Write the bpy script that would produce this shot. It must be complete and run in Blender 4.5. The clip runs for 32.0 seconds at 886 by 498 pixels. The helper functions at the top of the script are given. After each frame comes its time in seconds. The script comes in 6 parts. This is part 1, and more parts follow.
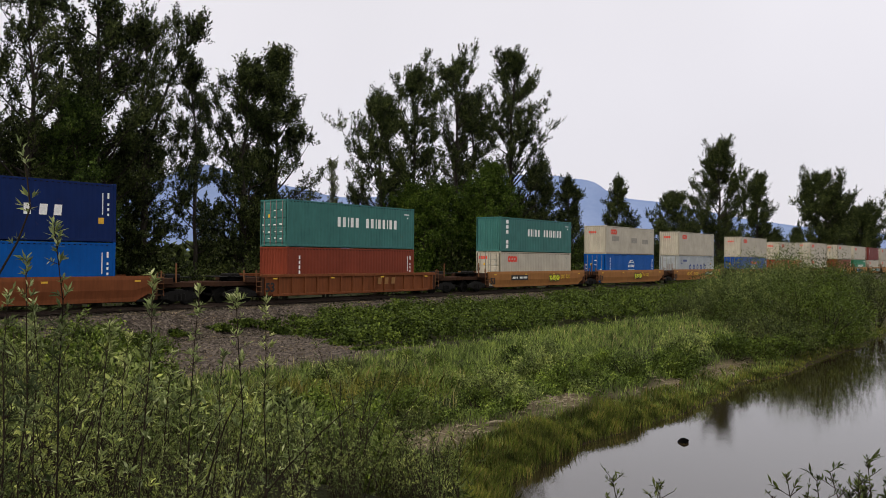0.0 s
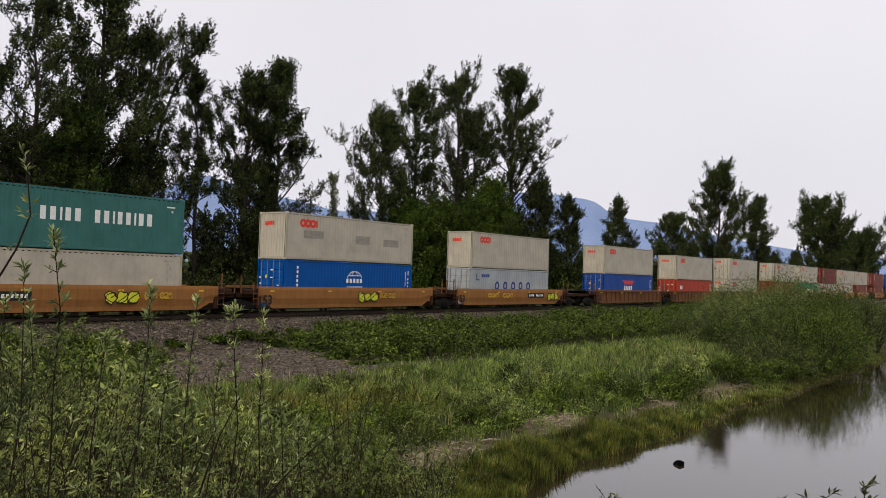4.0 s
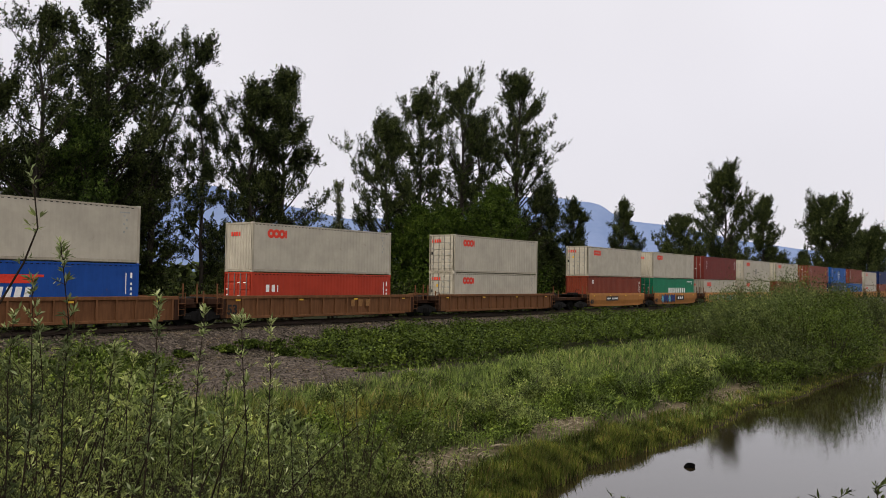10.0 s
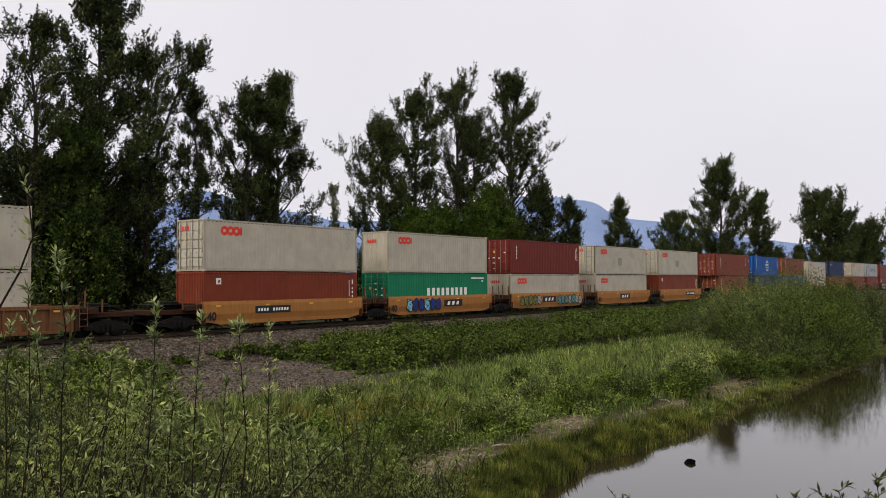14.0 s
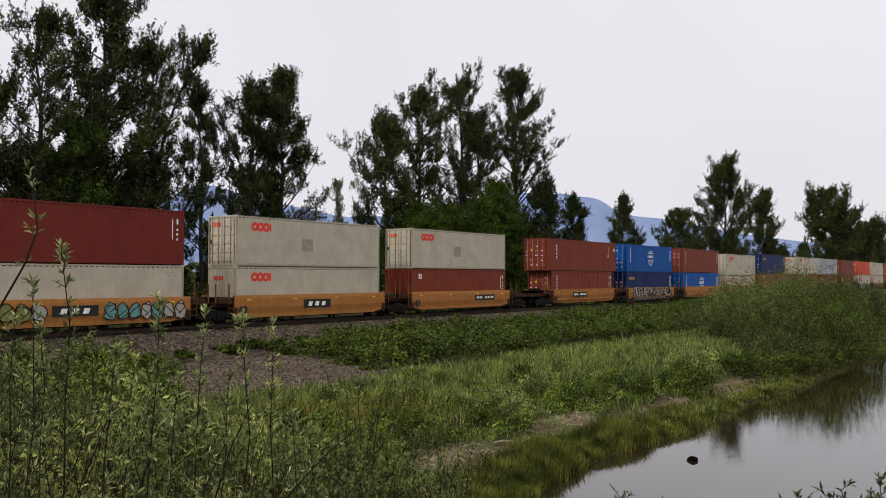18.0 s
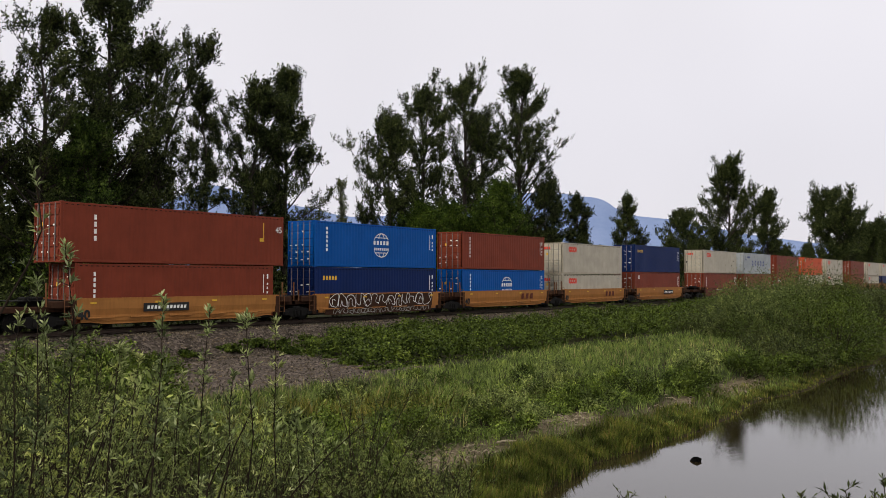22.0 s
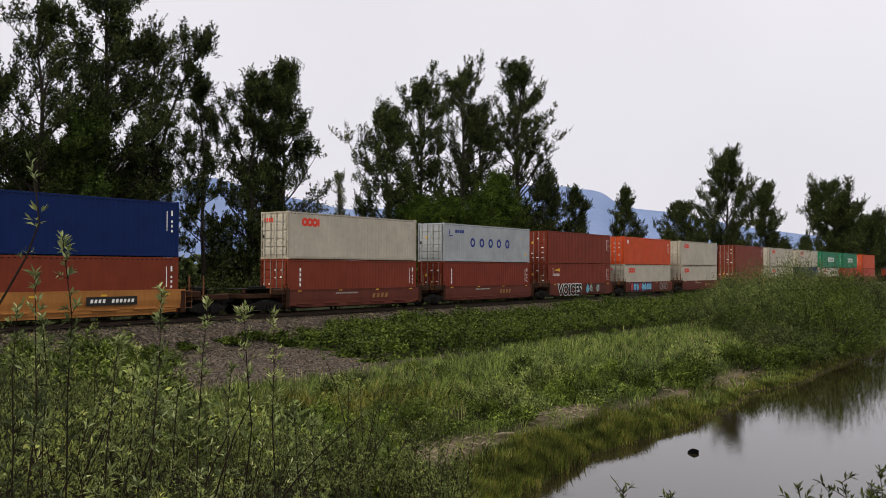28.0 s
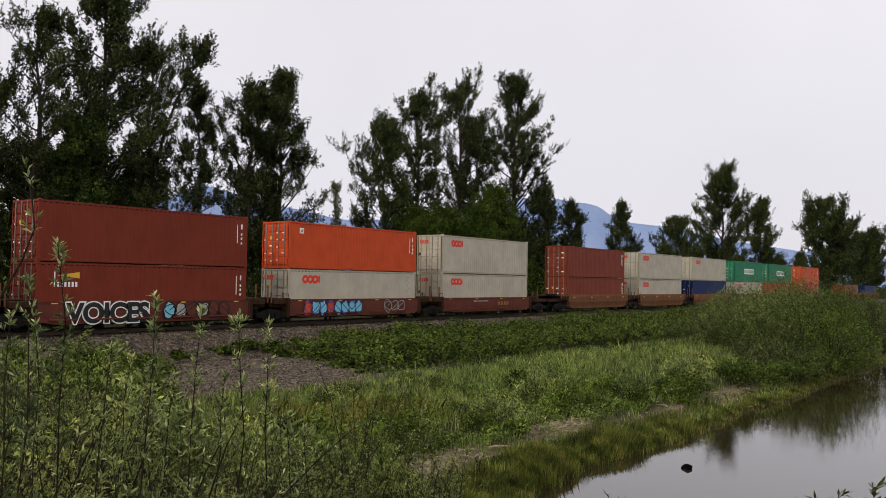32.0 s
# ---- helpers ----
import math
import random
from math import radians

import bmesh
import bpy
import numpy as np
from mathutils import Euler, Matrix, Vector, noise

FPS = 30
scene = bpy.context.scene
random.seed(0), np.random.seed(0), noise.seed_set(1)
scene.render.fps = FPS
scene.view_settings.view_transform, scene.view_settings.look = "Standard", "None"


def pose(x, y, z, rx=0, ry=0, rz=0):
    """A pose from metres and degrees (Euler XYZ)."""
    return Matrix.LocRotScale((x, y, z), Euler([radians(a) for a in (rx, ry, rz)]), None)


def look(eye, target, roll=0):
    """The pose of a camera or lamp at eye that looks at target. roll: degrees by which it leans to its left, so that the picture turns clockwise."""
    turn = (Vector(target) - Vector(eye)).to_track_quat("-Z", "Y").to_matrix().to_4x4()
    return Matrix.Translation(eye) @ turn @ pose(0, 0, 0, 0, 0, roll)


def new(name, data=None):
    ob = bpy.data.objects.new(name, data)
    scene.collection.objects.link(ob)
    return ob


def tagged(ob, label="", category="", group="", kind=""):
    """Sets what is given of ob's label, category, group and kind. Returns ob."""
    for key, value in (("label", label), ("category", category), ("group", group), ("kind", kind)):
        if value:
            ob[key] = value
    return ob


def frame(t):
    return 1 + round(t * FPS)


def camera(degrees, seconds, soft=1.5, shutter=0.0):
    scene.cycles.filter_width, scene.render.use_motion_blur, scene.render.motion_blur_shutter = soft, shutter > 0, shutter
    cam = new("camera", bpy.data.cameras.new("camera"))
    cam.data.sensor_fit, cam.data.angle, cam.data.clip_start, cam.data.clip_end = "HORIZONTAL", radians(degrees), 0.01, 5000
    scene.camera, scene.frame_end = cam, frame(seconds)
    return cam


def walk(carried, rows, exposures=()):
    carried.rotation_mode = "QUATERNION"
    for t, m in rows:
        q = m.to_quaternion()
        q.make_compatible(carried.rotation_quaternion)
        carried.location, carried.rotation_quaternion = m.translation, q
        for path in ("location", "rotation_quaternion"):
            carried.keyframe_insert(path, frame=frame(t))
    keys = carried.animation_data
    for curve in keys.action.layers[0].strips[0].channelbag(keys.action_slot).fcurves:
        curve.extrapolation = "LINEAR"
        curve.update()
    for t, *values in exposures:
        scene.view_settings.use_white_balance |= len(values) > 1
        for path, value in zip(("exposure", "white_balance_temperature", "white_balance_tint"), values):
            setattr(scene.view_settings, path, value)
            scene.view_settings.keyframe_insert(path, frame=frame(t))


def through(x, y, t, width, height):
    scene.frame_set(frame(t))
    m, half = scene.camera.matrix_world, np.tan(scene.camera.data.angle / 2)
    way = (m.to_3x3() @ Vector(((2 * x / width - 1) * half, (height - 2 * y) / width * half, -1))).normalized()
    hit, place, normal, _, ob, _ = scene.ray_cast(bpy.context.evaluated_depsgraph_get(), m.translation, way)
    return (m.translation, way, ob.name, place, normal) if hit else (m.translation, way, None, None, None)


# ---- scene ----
cam = camera(55.3, 32.0, soft=0.6)
EYE = Vector((0, 0, 2.61))


def aim(yaw, pitch, roll):
    """Camera pose from the angle off the track, the tilt and the lean, in degrees."""
    a, b = radians(yaw), radians(pitch)
    way = Vector((math.cos(a) * math.cos(b), math.sin(a) * math.cos(b), math.sin(b)))
    return look(EYE, EYE + way * 10, roll)


walk(cam, [(t, aim(yaw, pitch, roll)) for t, yaw, pitch, roll in (
    (0, 36.86, 0.66, 0.54), (0.5, 36.77, 0.77, 0.88), (1, 36.81, 1.07, 0.91), (1.5, 36.68, 1.36, 1.04), (2, 36.71, 1.44, 1.22)
   , (2.5, 36.76, 1.48, 1.40), (3, 36.76, 1.53, 1.37), (3.5, 36.76, 1.68, 1.55), (5.5, 37.02, 1.67, 2.21), (6, 37.05, 1.67, 2.14)
   , (6.5, 37.02, 1.80, 2.07), (7, 37.07, 1.93, 1.91), (7.5, 37.02, 2.09, 1.65), (8, 37.05, 2.18, 1.53), (8.5, 37.11, 2.14, 1.33)
   , (9, 37.11, 2.13, 1.14), (9.5, 37.16, 2.15, 0.90), (10, 37.25, 2.14, 0.83), (10.5, 37.33, 2.23, 0.72), (11, 37.33, 2.25, 0.48)
   , (11.5, 37.26, 2.28, 0.22), (12, 37.26, 2.24, 0.12), (12.5, 37.15, 2.24, -0.21), (13, 37.07, 2.26, -0.34), (13.5, 36.97, 2.23, -0.48)
   , (14, 37.00, 2.22, -0.31), (14.5, 37.01, 2.19, -0.39), (16.5, 37.20, 2.04, -0.41), (17, 37.21, 2.03, -0.36), (17.5, 37.23, 2.00, -0.25)
   , (18, 37.25, 1.94, 0.06), (18.5, 37.28, 1.91, 0.19), (19, 37.29, 1.93, 0.10), (19.5, 37.33, 1.92, 0.24), (20, 37.35, 1.88, 0.24)
   , (20.5, 37.35, 1.91, 0.25), (21, 37.35, 1.94, 0.32), (21.5, 37.43, 1.98, 0.17), (22, 37.49, 1.93, 0.16), (22.5, 37.53, 1.86, 0.14)
   , (23, 37.54, 1.79, 0.17), (23.5, 37.60, 1.69, 0.08), (24, 37.64, 1.57, 0.06), (24.5, 37.65, 1.53, 0.04), (25, 37.67, 1.50, -0.07)
   , (25.5, 37.67, 1.45, -0.02), (27.5, 37.59, 1.40, -0.03), (28, 37.36, 1.43, 0.14), (28.5, 37.15, 1.46, 0.13), (29, 36.93, 1.55, 0.27)
   , (29.5, 36.92, 1.64, 0.51), (30, 36.89, 1.77, 0.82), (30.5, 36.90, 1.89, 0.90), (31, 36.96, 1.98, 0.91), (31.5, 37.02, 2.07, 0.83)
   , (32, 37.08, 2.22, 0.89))])

# ---- light: overcast evening sky, brighter overhead, a very soft sun behind cloud ----
world = bpy.data.worlds.new("overcast_sky")
scene.world = world
world.use_nodes = True
wn, wl = world.node_tree.nodes, world.node_tree.links
wn.clear()
w_out = wn.new("ShaderNodeOutputWorld")
w_bg = wn.new("ShaderNodeBackground")
w_sky = wn.new("ShaderNodeTexSky")
w_sky.sky_type = "NISHITA"
w_sky.sun_disc = False
w_sky.sun_elevation, w_sky.sun_rotation = radians(38), radians(272)
w_sky.air_density, w_sky.dust_density = 1.0, 2.0
w_geo = wn.new("ShaderNodeTexCoord")
w_sep = wn.new("ShaderNodeSeparateXYZ")
w_ramp = wn.new("ShaderNodeValToRGB")
w_ramp.color_ramp.elements[0].position, w_ramp.color_ramp.elements[0].color = 0.0, (0.80, 0.77, 0.83, 1)
w_ramp.color_ramp.elements[1].position, w_ramp.color_ramp.elements[1].color = 1.0, (2.1, 2.02, 1.9, 1)
w_mid = w_ramp.color_ramp.elements.new(0.33)
w_mid.color = (0.885, 0.855, 0.895, 1)
w_high = w_ramp.color_ramp.elements.new(0.62)
w_high.color = (1.35, 1.29, 1.22, 1)
w_noise = wn.new("ShaderNodeTexNoise")
w_noise.inputs["Scale"].default_value, w_noise.inputs["Detail"].default_value = 2.2, 3
w_cloud = wn.new("ShaderNodeMapRange")
w_cloud.inputs["From Min"].default_value, w_cloud.inputs["From Max"].default_value = 0.3, 0.7
w_cloud.inputs["To Min"].default_value, w_cloud.inputs["To Max"].default_value = 0.96, 1.04
w_mul = wn.new("ShaderNodeVectorMath")
w_mul.operation = "SCALE"
w_dim = wn.new("ShaderNodeVectorMath")
w_dim.operation = "SCALE"
w_dim.inputs["Scale"].default_value = 0.12
w_mix = wn.new("ShaderNodeMix")
w_mix.data_type = "RGBA"
w_mix.inputs["Factor"].default_value = 0.93
wl.new(w_geo.outputs["Generated"], w_sep.inputs[0])
wl.new(w_sep.outputs["Z"], w_ramp.inputs[0])
wl.new(w_geo.outputs["Generated"], w_noise.inputs["Vector"])
wl.new(w_noise.outputs["Fac"], w_cloud.inputs["Value"])
wl.new(w_ramp.outputs[0], w_mul.inputs[0])
wl.new(w_cloud.outputs[0], w_mul.inputs["Scale"])
wl.new(w_sky.outputs[0], w_dim.inputs[0])
wl.new(w_dim.outputs[0], w_mix.inputs["A"])
wl.new(w_mul.outputs[0], w_mix.inputs["B"])
wl.new(w_mix.outputs["Result"], w_bg.inputs["Color"])
w_bg.inputs["Strength"].default_value = 1.0
wl.new(w_bg.outputs[0], w_out.inputs[0])

sun = new("sun", bpy.data.lights.new("sun", "SUN"))
sun.data.energy, sun.data.angle, sun.data.color = 1.9, radians(25), (1, 0.93, 0.79)
sun.matrix_world = look((-78, 2, 62), (0, 0, 0))
scene.view_settings.exposure = 0.0

# ---- materials ----
def nodes_of(name):
    m = bpy.data.materials.new(name)
    m.use_nodes = True
    return m, m.node_tree.nodes, m.node_tree.links, m.node_tree.nodes["Principled BSDF"]


def noise_node(n, l, scale, detail=4.0, vec=None, rough=0.6):
    t = n.new("ShaderNodeTexNoise")
    t.inputs["Scale"].default_value, t.inputs["Detail"].default_value = scale, detail
    t.inputs["Roughness"].default_value = rough
    if vec is not None:
        l.new(vec, t.inputs["Vector"])
    return t


def ramp_node(n, l, src, stops):
    r = n.new("ShaderNodeValToRGB")
    e = r.color_ramp.elements
    e[0].position, e[0].color = stops[0][0], (*stops[0][1], 1)
    e[1].position, e[1].color = stops[-1][0], (*stops[-1][1], 1)
    for p, c in stops[1:-1]:
        k = e.new(p)
        k.color = (*c, 1)
    l.new(src, r.inputs[0])
    return r


def mix_node(n, l, fac, a, b, kind="MIX"):
    m = n.new("ShaderNodeMix")
    m.data_type, m.blend_type = "RGBA", kind
    for key, v in (("Factor", fac), ("A", a), ("B", b)):
        if isinstance(v, (int, float)):
            m.inputs[key].default_value = v
        elif isinstance(v, tuple):
            m.inputs[key].default_value = (*v, 1)
        else:
            l.new(v, m.inputs[key])
    return m.outputs["Result"]


def bump_node(n, l, src, strength, distance, bsdf):
    b = n.new("ShaderNodeBump")
    b.inputs["Strength"].default_value, b.inputs["Distance"].default_value = strength, distance
    l.new(src, b.inputs["Height"])
    l.new(b.outputs[0], bsdf.inputs["Normal"])


def scaled(c, k):
    return tuple(min(1.0, v * k) for v in c)


def object_vec(n, l, sx, sy, sz):
    """Object coordinates moved by a random step for each object, and stretched."""
    tc, oi, add, mp = (n.new(k) for k in ("ShaderNodeTexCoord", "ShaderNodeObjectInfo", "ShaderNodeVectorMath", "ShaderNodeMapping"))
    sc = n.new("ShaderNodeVectorMath")
    sc.operation = "SCALE"
    comb = n.new("ShaderNodeCombineXYZ")
    for k in range(3):
        l.new(oi.outputs["Random"], comb.inputs[k])
    l.new(comb.outputs[0], sc.inputs[0])
    sc.inputs["Scale"].default_value = 60
    l.new(tc.outputs["Object"], add.inputs[0])
    l.new(sc.outputs[0], add.inputs[1])
    l.new(add.outputs[0], mp.inputs["Vector"])
    mp.inputs["Scale"].default_value = (sx, sy, sz)
    return mp.outputs[0]


def paint(name, col, rough=0.5, rust=0.35, streak=0.5, metal=0.0):
    """Weathered steel paint: patchy fading, rain streaks, rust specks and grime."""
    m, n, l, b = nodes_of(name)
    patch = noise_node(n, l, 0.9, 5, object_vec(n, l, 1, 1, 1))
    streaks = noise_node(n, l, 3.0, 4, object_vec(n, l, 2.2, 2.2, 0.22))
    grime = noise_node(n, l, 1.3, 6, object_vec(n, l, 1, 1, 1.6), 0.75)
    base = ramp_node(n, l, patch.outputs[0], [(0.3, scaled(col, 0.84)), (0.7, scaled(col, 1.08))])
    s = ramp_node(n, l, streaks.outputs[0], [(0.42, (1, 1, 1)), (0.75, (1 - 0.42 * streak,) * 3)])
    c1 = mix_node(n, l, 1.0, base.outputs[0], s.outputs[0], "MULTIPLY")
    g = ramp_node(n, l, grime.outputs[0], [(0.64, (0, 0, 0)), (0.72, (rust, rust, rust))])
    c2 = mix_node(n, l, g.outputs[0], c1, (0.11, 0.06, 0.035))
    l.new(c2, b.inputs["Base Color"])
    b.inputs["Roughness"].default_value, b.inputs["Metallic"].default_value = rough, metal
    b.inputs["Specular IOR Level"].default_value = 0.09
    bump_node(n, l, grime.outputs[0], 0.25, 0.006, b)
    return m


def plain(name, col, rough=0.7, vary=0.2, scale=6.0, metal=0.0, bump=0.0, spec=0.15):
    m, n, l, b = nodes_of(name)
    t = noise_node(n, l, scale, 5, object_vec(n, l, 1, 1, 1))
    r = ramp_node(n, l, t.outputs[0], [(0.3, scaled(col, 1 - vary)), (0.7, scaled(col, 1 + vary))])
    l.new(r.outputs[0], b.inputs["Base Color"])
    b.inputs["Roughness"].default_value, b.inputs["Metallic"].default_value = rough, metal
    b.inputs["Specular IOR Level"].default_value = spec
    if bump:
        bump_node(n, l, t.outputs[0], 0.5, bump, b)
    return m


def leafy(name, dark, light, through=0.3, gloss=0.45, tint=(0.2, 0.2, 0.03), tint_share=0.12):
    """Leaves: every leaf its own shade, some light passing through, a soft sheen; clump shading is painted in."""
    m, n, l, b = nodes_of(name)
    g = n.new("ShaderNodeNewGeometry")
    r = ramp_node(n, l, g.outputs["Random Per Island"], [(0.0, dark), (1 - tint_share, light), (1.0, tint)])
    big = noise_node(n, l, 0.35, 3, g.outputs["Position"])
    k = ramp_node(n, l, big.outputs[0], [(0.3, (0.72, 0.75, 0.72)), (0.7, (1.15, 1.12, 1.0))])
    # clump-size blotches, 0.2 to 1.5, paint in shaded hollows and lit sprays
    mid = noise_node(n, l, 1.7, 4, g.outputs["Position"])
    clump_shade = ramp_node(n, l, mid.outputs[0], [(0.36, (0.20, 0.23, 0.22)), (0.5, (0.85, 0.88, 0.84)), (0.64, (1.5, 1.42, 1.2))])
    c = mix_node(n, l, 1.0, mix_node(n, l, 1.0, r.outputs[0], k.outputs[0], "MULTIPLY"), clump_shade.outputs[0], "MULTIPLY")
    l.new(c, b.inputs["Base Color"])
    b.inputs["Roughness"].default_value = gloss
    b.inputs["Specular IOR Level"].default_value = 0.06
    t = n.new("ShaderNodeBsdfTranslucent")
    l.new(c, t.inputs["Color"])
    mx = n.new("ShaderNodeMixShader")
    mx.inputs[0].default_value = through
    l.new(b.outputs[0], mx.inputs[1])
    l.new(t.outputs[0], mx.inputs[2])
    l.new(mx.outputs[0], n["Material Output"].inputs["Surface"])
    return m


def bark_mat(name, a, c):
    m, n, l, b = nodes_of(name)
    g = n.new("ShaderNodeNewGeometry")
    mp = n.new("ShaderNodeMapping")
    mp.inputs["Scale"].default_value = (5, 5, 0.8)
    l.new(g.outputs["Position"], mp.inputs["Vector"])
    t = noise_node(n, l, 2.0, 6, mp.outputs[0], 0.7)
    r = ramp_node(n, l, t.outputs[0], [(0.3, a), (0.7, c)])
    l.new(r.outputs[0], b.inputs["Base Color"])
    b.inputs["Roughness"].default_value = 0.9
    b.inputs["Specular IOR Level"].default_value = 0.1
    bump_node(n, l, t.outputs[0], 0.8, 0.05, b)
    return m


M_WHITE = paint("cream_container_paint", (0.425, 0.385, 0.315), rust=0.3, streak=0.2)
M_WHITE_FRAME = paint("cream_frame_paint_with_rust", (0.37, 0.33, 0.26), rust=0.85, streak=0.6)
M_GREY = paint("grey_container_paint", (0.33, 0.352, 0.37), rust=0.25, streak=0.2)
M_TEAL = paint("teal_container_paint", (0.046, 0.148, 0.135), rust=0.5, streak=0.5)
M_GREEN = paint("green_container_paint", (0.012, 0.17, 0.085), rust=0.2, streak=0.3)
M_BROWN = paint("oxide_brown_container_paint", (0.172, 0.036, 0.019), rust=0.25, streak=0.35)
M_MAROON = paint("dark_maroon_container_paint", (0.145, 0.024, 0.018), rust=0.25, streak=0.35)
M_OXIDE = paint("rust_red_container_paint", (0.165, 0.030, 0.016), rust=0.3, streak=0.4)
M_RED = paint("red_container_paint", (0.36, 0.042, 0.022), rust=0.25, streak=0.3)
M_ORANGE = paint("orange_container_paint", (0.50, 0.068, 0.02), rust=0.25, streak=0.3)
M_BLUE = paint("bright_blue_container_paint", (0.002, 0.072, 0.30), rust=0.15, streak=0.25)
M_BLUE2 = paint("medium_blue_container_paint", (0.014, 0.062, 0.27), rust=0.25, streak=0.3)
M_NAVY = paint("navy_container_paint", (0.005, 0.017, 0.085), rust=0.2, streak=0.3)
M_CAR_YELLOW = paint("yellow_railcar_paint", (0.335, 0.145, 0.042), rust=0.6, streak=0.45, rough=0.6)
M_CAR_OCHRE = paint("dull_ochre_railcar_paint", (0.27, 0.12, 0.038), rust=0.65, streak=0.5, rough=0.65)
M_CAR_RUST = paint("rusty_brown_railcar_paint", (0.155, 0.070, 0.032), rust=0.75, streak=0.9, rough=0.75)
M_CAR_ORANGE = paint("faded_orange_railcar_paint", (0.16, 0.052, 0.02), rust=0.5, streak=0.6, rough=0.7)
M_CAR_MAROON = paint("oxide_red_railcar_paint", (0.115, 0.034, 0.024), rust=0.4, streak=0.4, rough=0.7)
M_CAR_END = paint("grimy_dark_brown_car_end_paint", (0.042, 0.020, 0.012), rust=0.6, streak=0.6, rough=0.85)
M_IRON = plain("grimy_black_iron", (0.005, 0.0045, 0.004), 0.75, 0.35, 5)
M_STEEL = plain("worn_steel_rail", (0.06, 0.042, 0.032), 0.5, 0.3, 8, 0.3)
M_BAR_DARK = plain("dull_grey_lock_bar_steel", (0.19, 0.18, 0.155), 0.6, 0.2, 9)
M_GALV = plain("dull_galvanised_steel", (0.17, 0.145, 0.14), 0.5, 0.15, 9)
M_MARK_WHITE = plain("white_marking_paint", (0.72, 0.72, 0.70), 0.6, 0.12, 9)
M_MARK_RED = plain("red_marking_paint", (0.62, 0.045, 0.025), 0.55, 0.12, 9)
M_MARK_NAVY = plain("navy_marking_paint", (0.015, 0.035, 0.18), 0.55, 0.15, 9)
M_MARK_YELLOW = plain("yellow_marking_paint", (0.60, 0.36, 0.04), 0.55, 0.15, 9)
M_MARK_BLACK = plain("black_marking_paint", (0.02, 0.02, 0.02), 0.6, 0.2, 9)
M_MARK_GREY = plain("faded_grey_marking_paint", (0.30, 0.30, 0.28), 0.6, 0.2, 9)
M_PATCH = plain("dull_repainted_patch", (0.25, 0.235, 0.205), 0.7, 0.2, 4)
M_MARK_OCHRE = plain("faded_ochre_marking_paint", (0.22, 0.11, 0.04), 0.6, 0.2, 9)
M_MARK_CYAN = plain("light_blue_spray_paint", (0.16, 0.42, 0.55), 0.5, 0.15, 9)
M_MARK_LIME = plain("yellow_green_spray_paint", (0.55, 0.55, 0.03), 0.5, 0.15, 9)
M_SPRAY_OLIVE = plain("olive_green_spray_paint", (0.15, 0.16, 0.055), 0.6, 0.35, 5)
M_SPRAY_TEAL = plain("dull_teal_spray_paint", (0.09, 0.22, 0.21), 0.6, 0.35, 5)
M_BARK = bark_mat("cottonwood_bark", (0.012, 0.010, 0.008), (0.055, 0.046, 0.038))
M_TWIG = bark_mat("dark_twig_bark", (0.008, 0.006, 0.004), (0.032, 0.022, 0.015))
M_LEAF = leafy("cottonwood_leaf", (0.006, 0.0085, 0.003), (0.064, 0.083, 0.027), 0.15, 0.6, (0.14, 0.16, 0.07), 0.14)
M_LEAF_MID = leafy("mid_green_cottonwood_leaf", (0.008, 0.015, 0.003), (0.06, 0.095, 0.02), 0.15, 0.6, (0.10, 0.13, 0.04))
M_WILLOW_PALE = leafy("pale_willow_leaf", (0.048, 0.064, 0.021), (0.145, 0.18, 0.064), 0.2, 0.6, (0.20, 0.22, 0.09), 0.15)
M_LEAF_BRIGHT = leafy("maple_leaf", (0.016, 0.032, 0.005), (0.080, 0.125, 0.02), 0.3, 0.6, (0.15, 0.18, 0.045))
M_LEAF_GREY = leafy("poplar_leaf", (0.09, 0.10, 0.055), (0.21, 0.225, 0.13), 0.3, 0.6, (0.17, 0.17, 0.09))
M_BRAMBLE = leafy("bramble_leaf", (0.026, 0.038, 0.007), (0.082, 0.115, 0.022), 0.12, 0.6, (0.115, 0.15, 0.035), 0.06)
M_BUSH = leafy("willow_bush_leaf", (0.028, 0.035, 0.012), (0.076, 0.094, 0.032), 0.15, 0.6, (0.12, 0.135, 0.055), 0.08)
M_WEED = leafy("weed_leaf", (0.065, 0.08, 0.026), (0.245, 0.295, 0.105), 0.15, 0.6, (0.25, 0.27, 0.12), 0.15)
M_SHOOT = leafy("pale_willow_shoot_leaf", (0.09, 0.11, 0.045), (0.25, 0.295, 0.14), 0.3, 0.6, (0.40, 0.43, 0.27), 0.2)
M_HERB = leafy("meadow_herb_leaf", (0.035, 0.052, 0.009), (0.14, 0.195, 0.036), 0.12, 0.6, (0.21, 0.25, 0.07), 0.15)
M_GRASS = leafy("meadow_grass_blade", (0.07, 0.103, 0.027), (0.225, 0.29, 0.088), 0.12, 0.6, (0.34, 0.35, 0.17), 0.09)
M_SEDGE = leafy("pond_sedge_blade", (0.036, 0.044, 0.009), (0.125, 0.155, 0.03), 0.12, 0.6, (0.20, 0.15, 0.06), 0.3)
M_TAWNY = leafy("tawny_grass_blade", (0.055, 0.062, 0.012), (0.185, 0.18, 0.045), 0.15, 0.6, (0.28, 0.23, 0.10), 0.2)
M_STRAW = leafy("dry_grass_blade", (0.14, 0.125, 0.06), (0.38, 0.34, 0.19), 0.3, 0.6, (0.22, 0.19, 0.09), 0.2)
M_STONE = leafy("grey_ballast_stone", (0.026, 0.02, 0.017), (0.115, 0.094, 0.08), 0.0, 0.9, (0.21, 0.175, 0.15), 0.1)
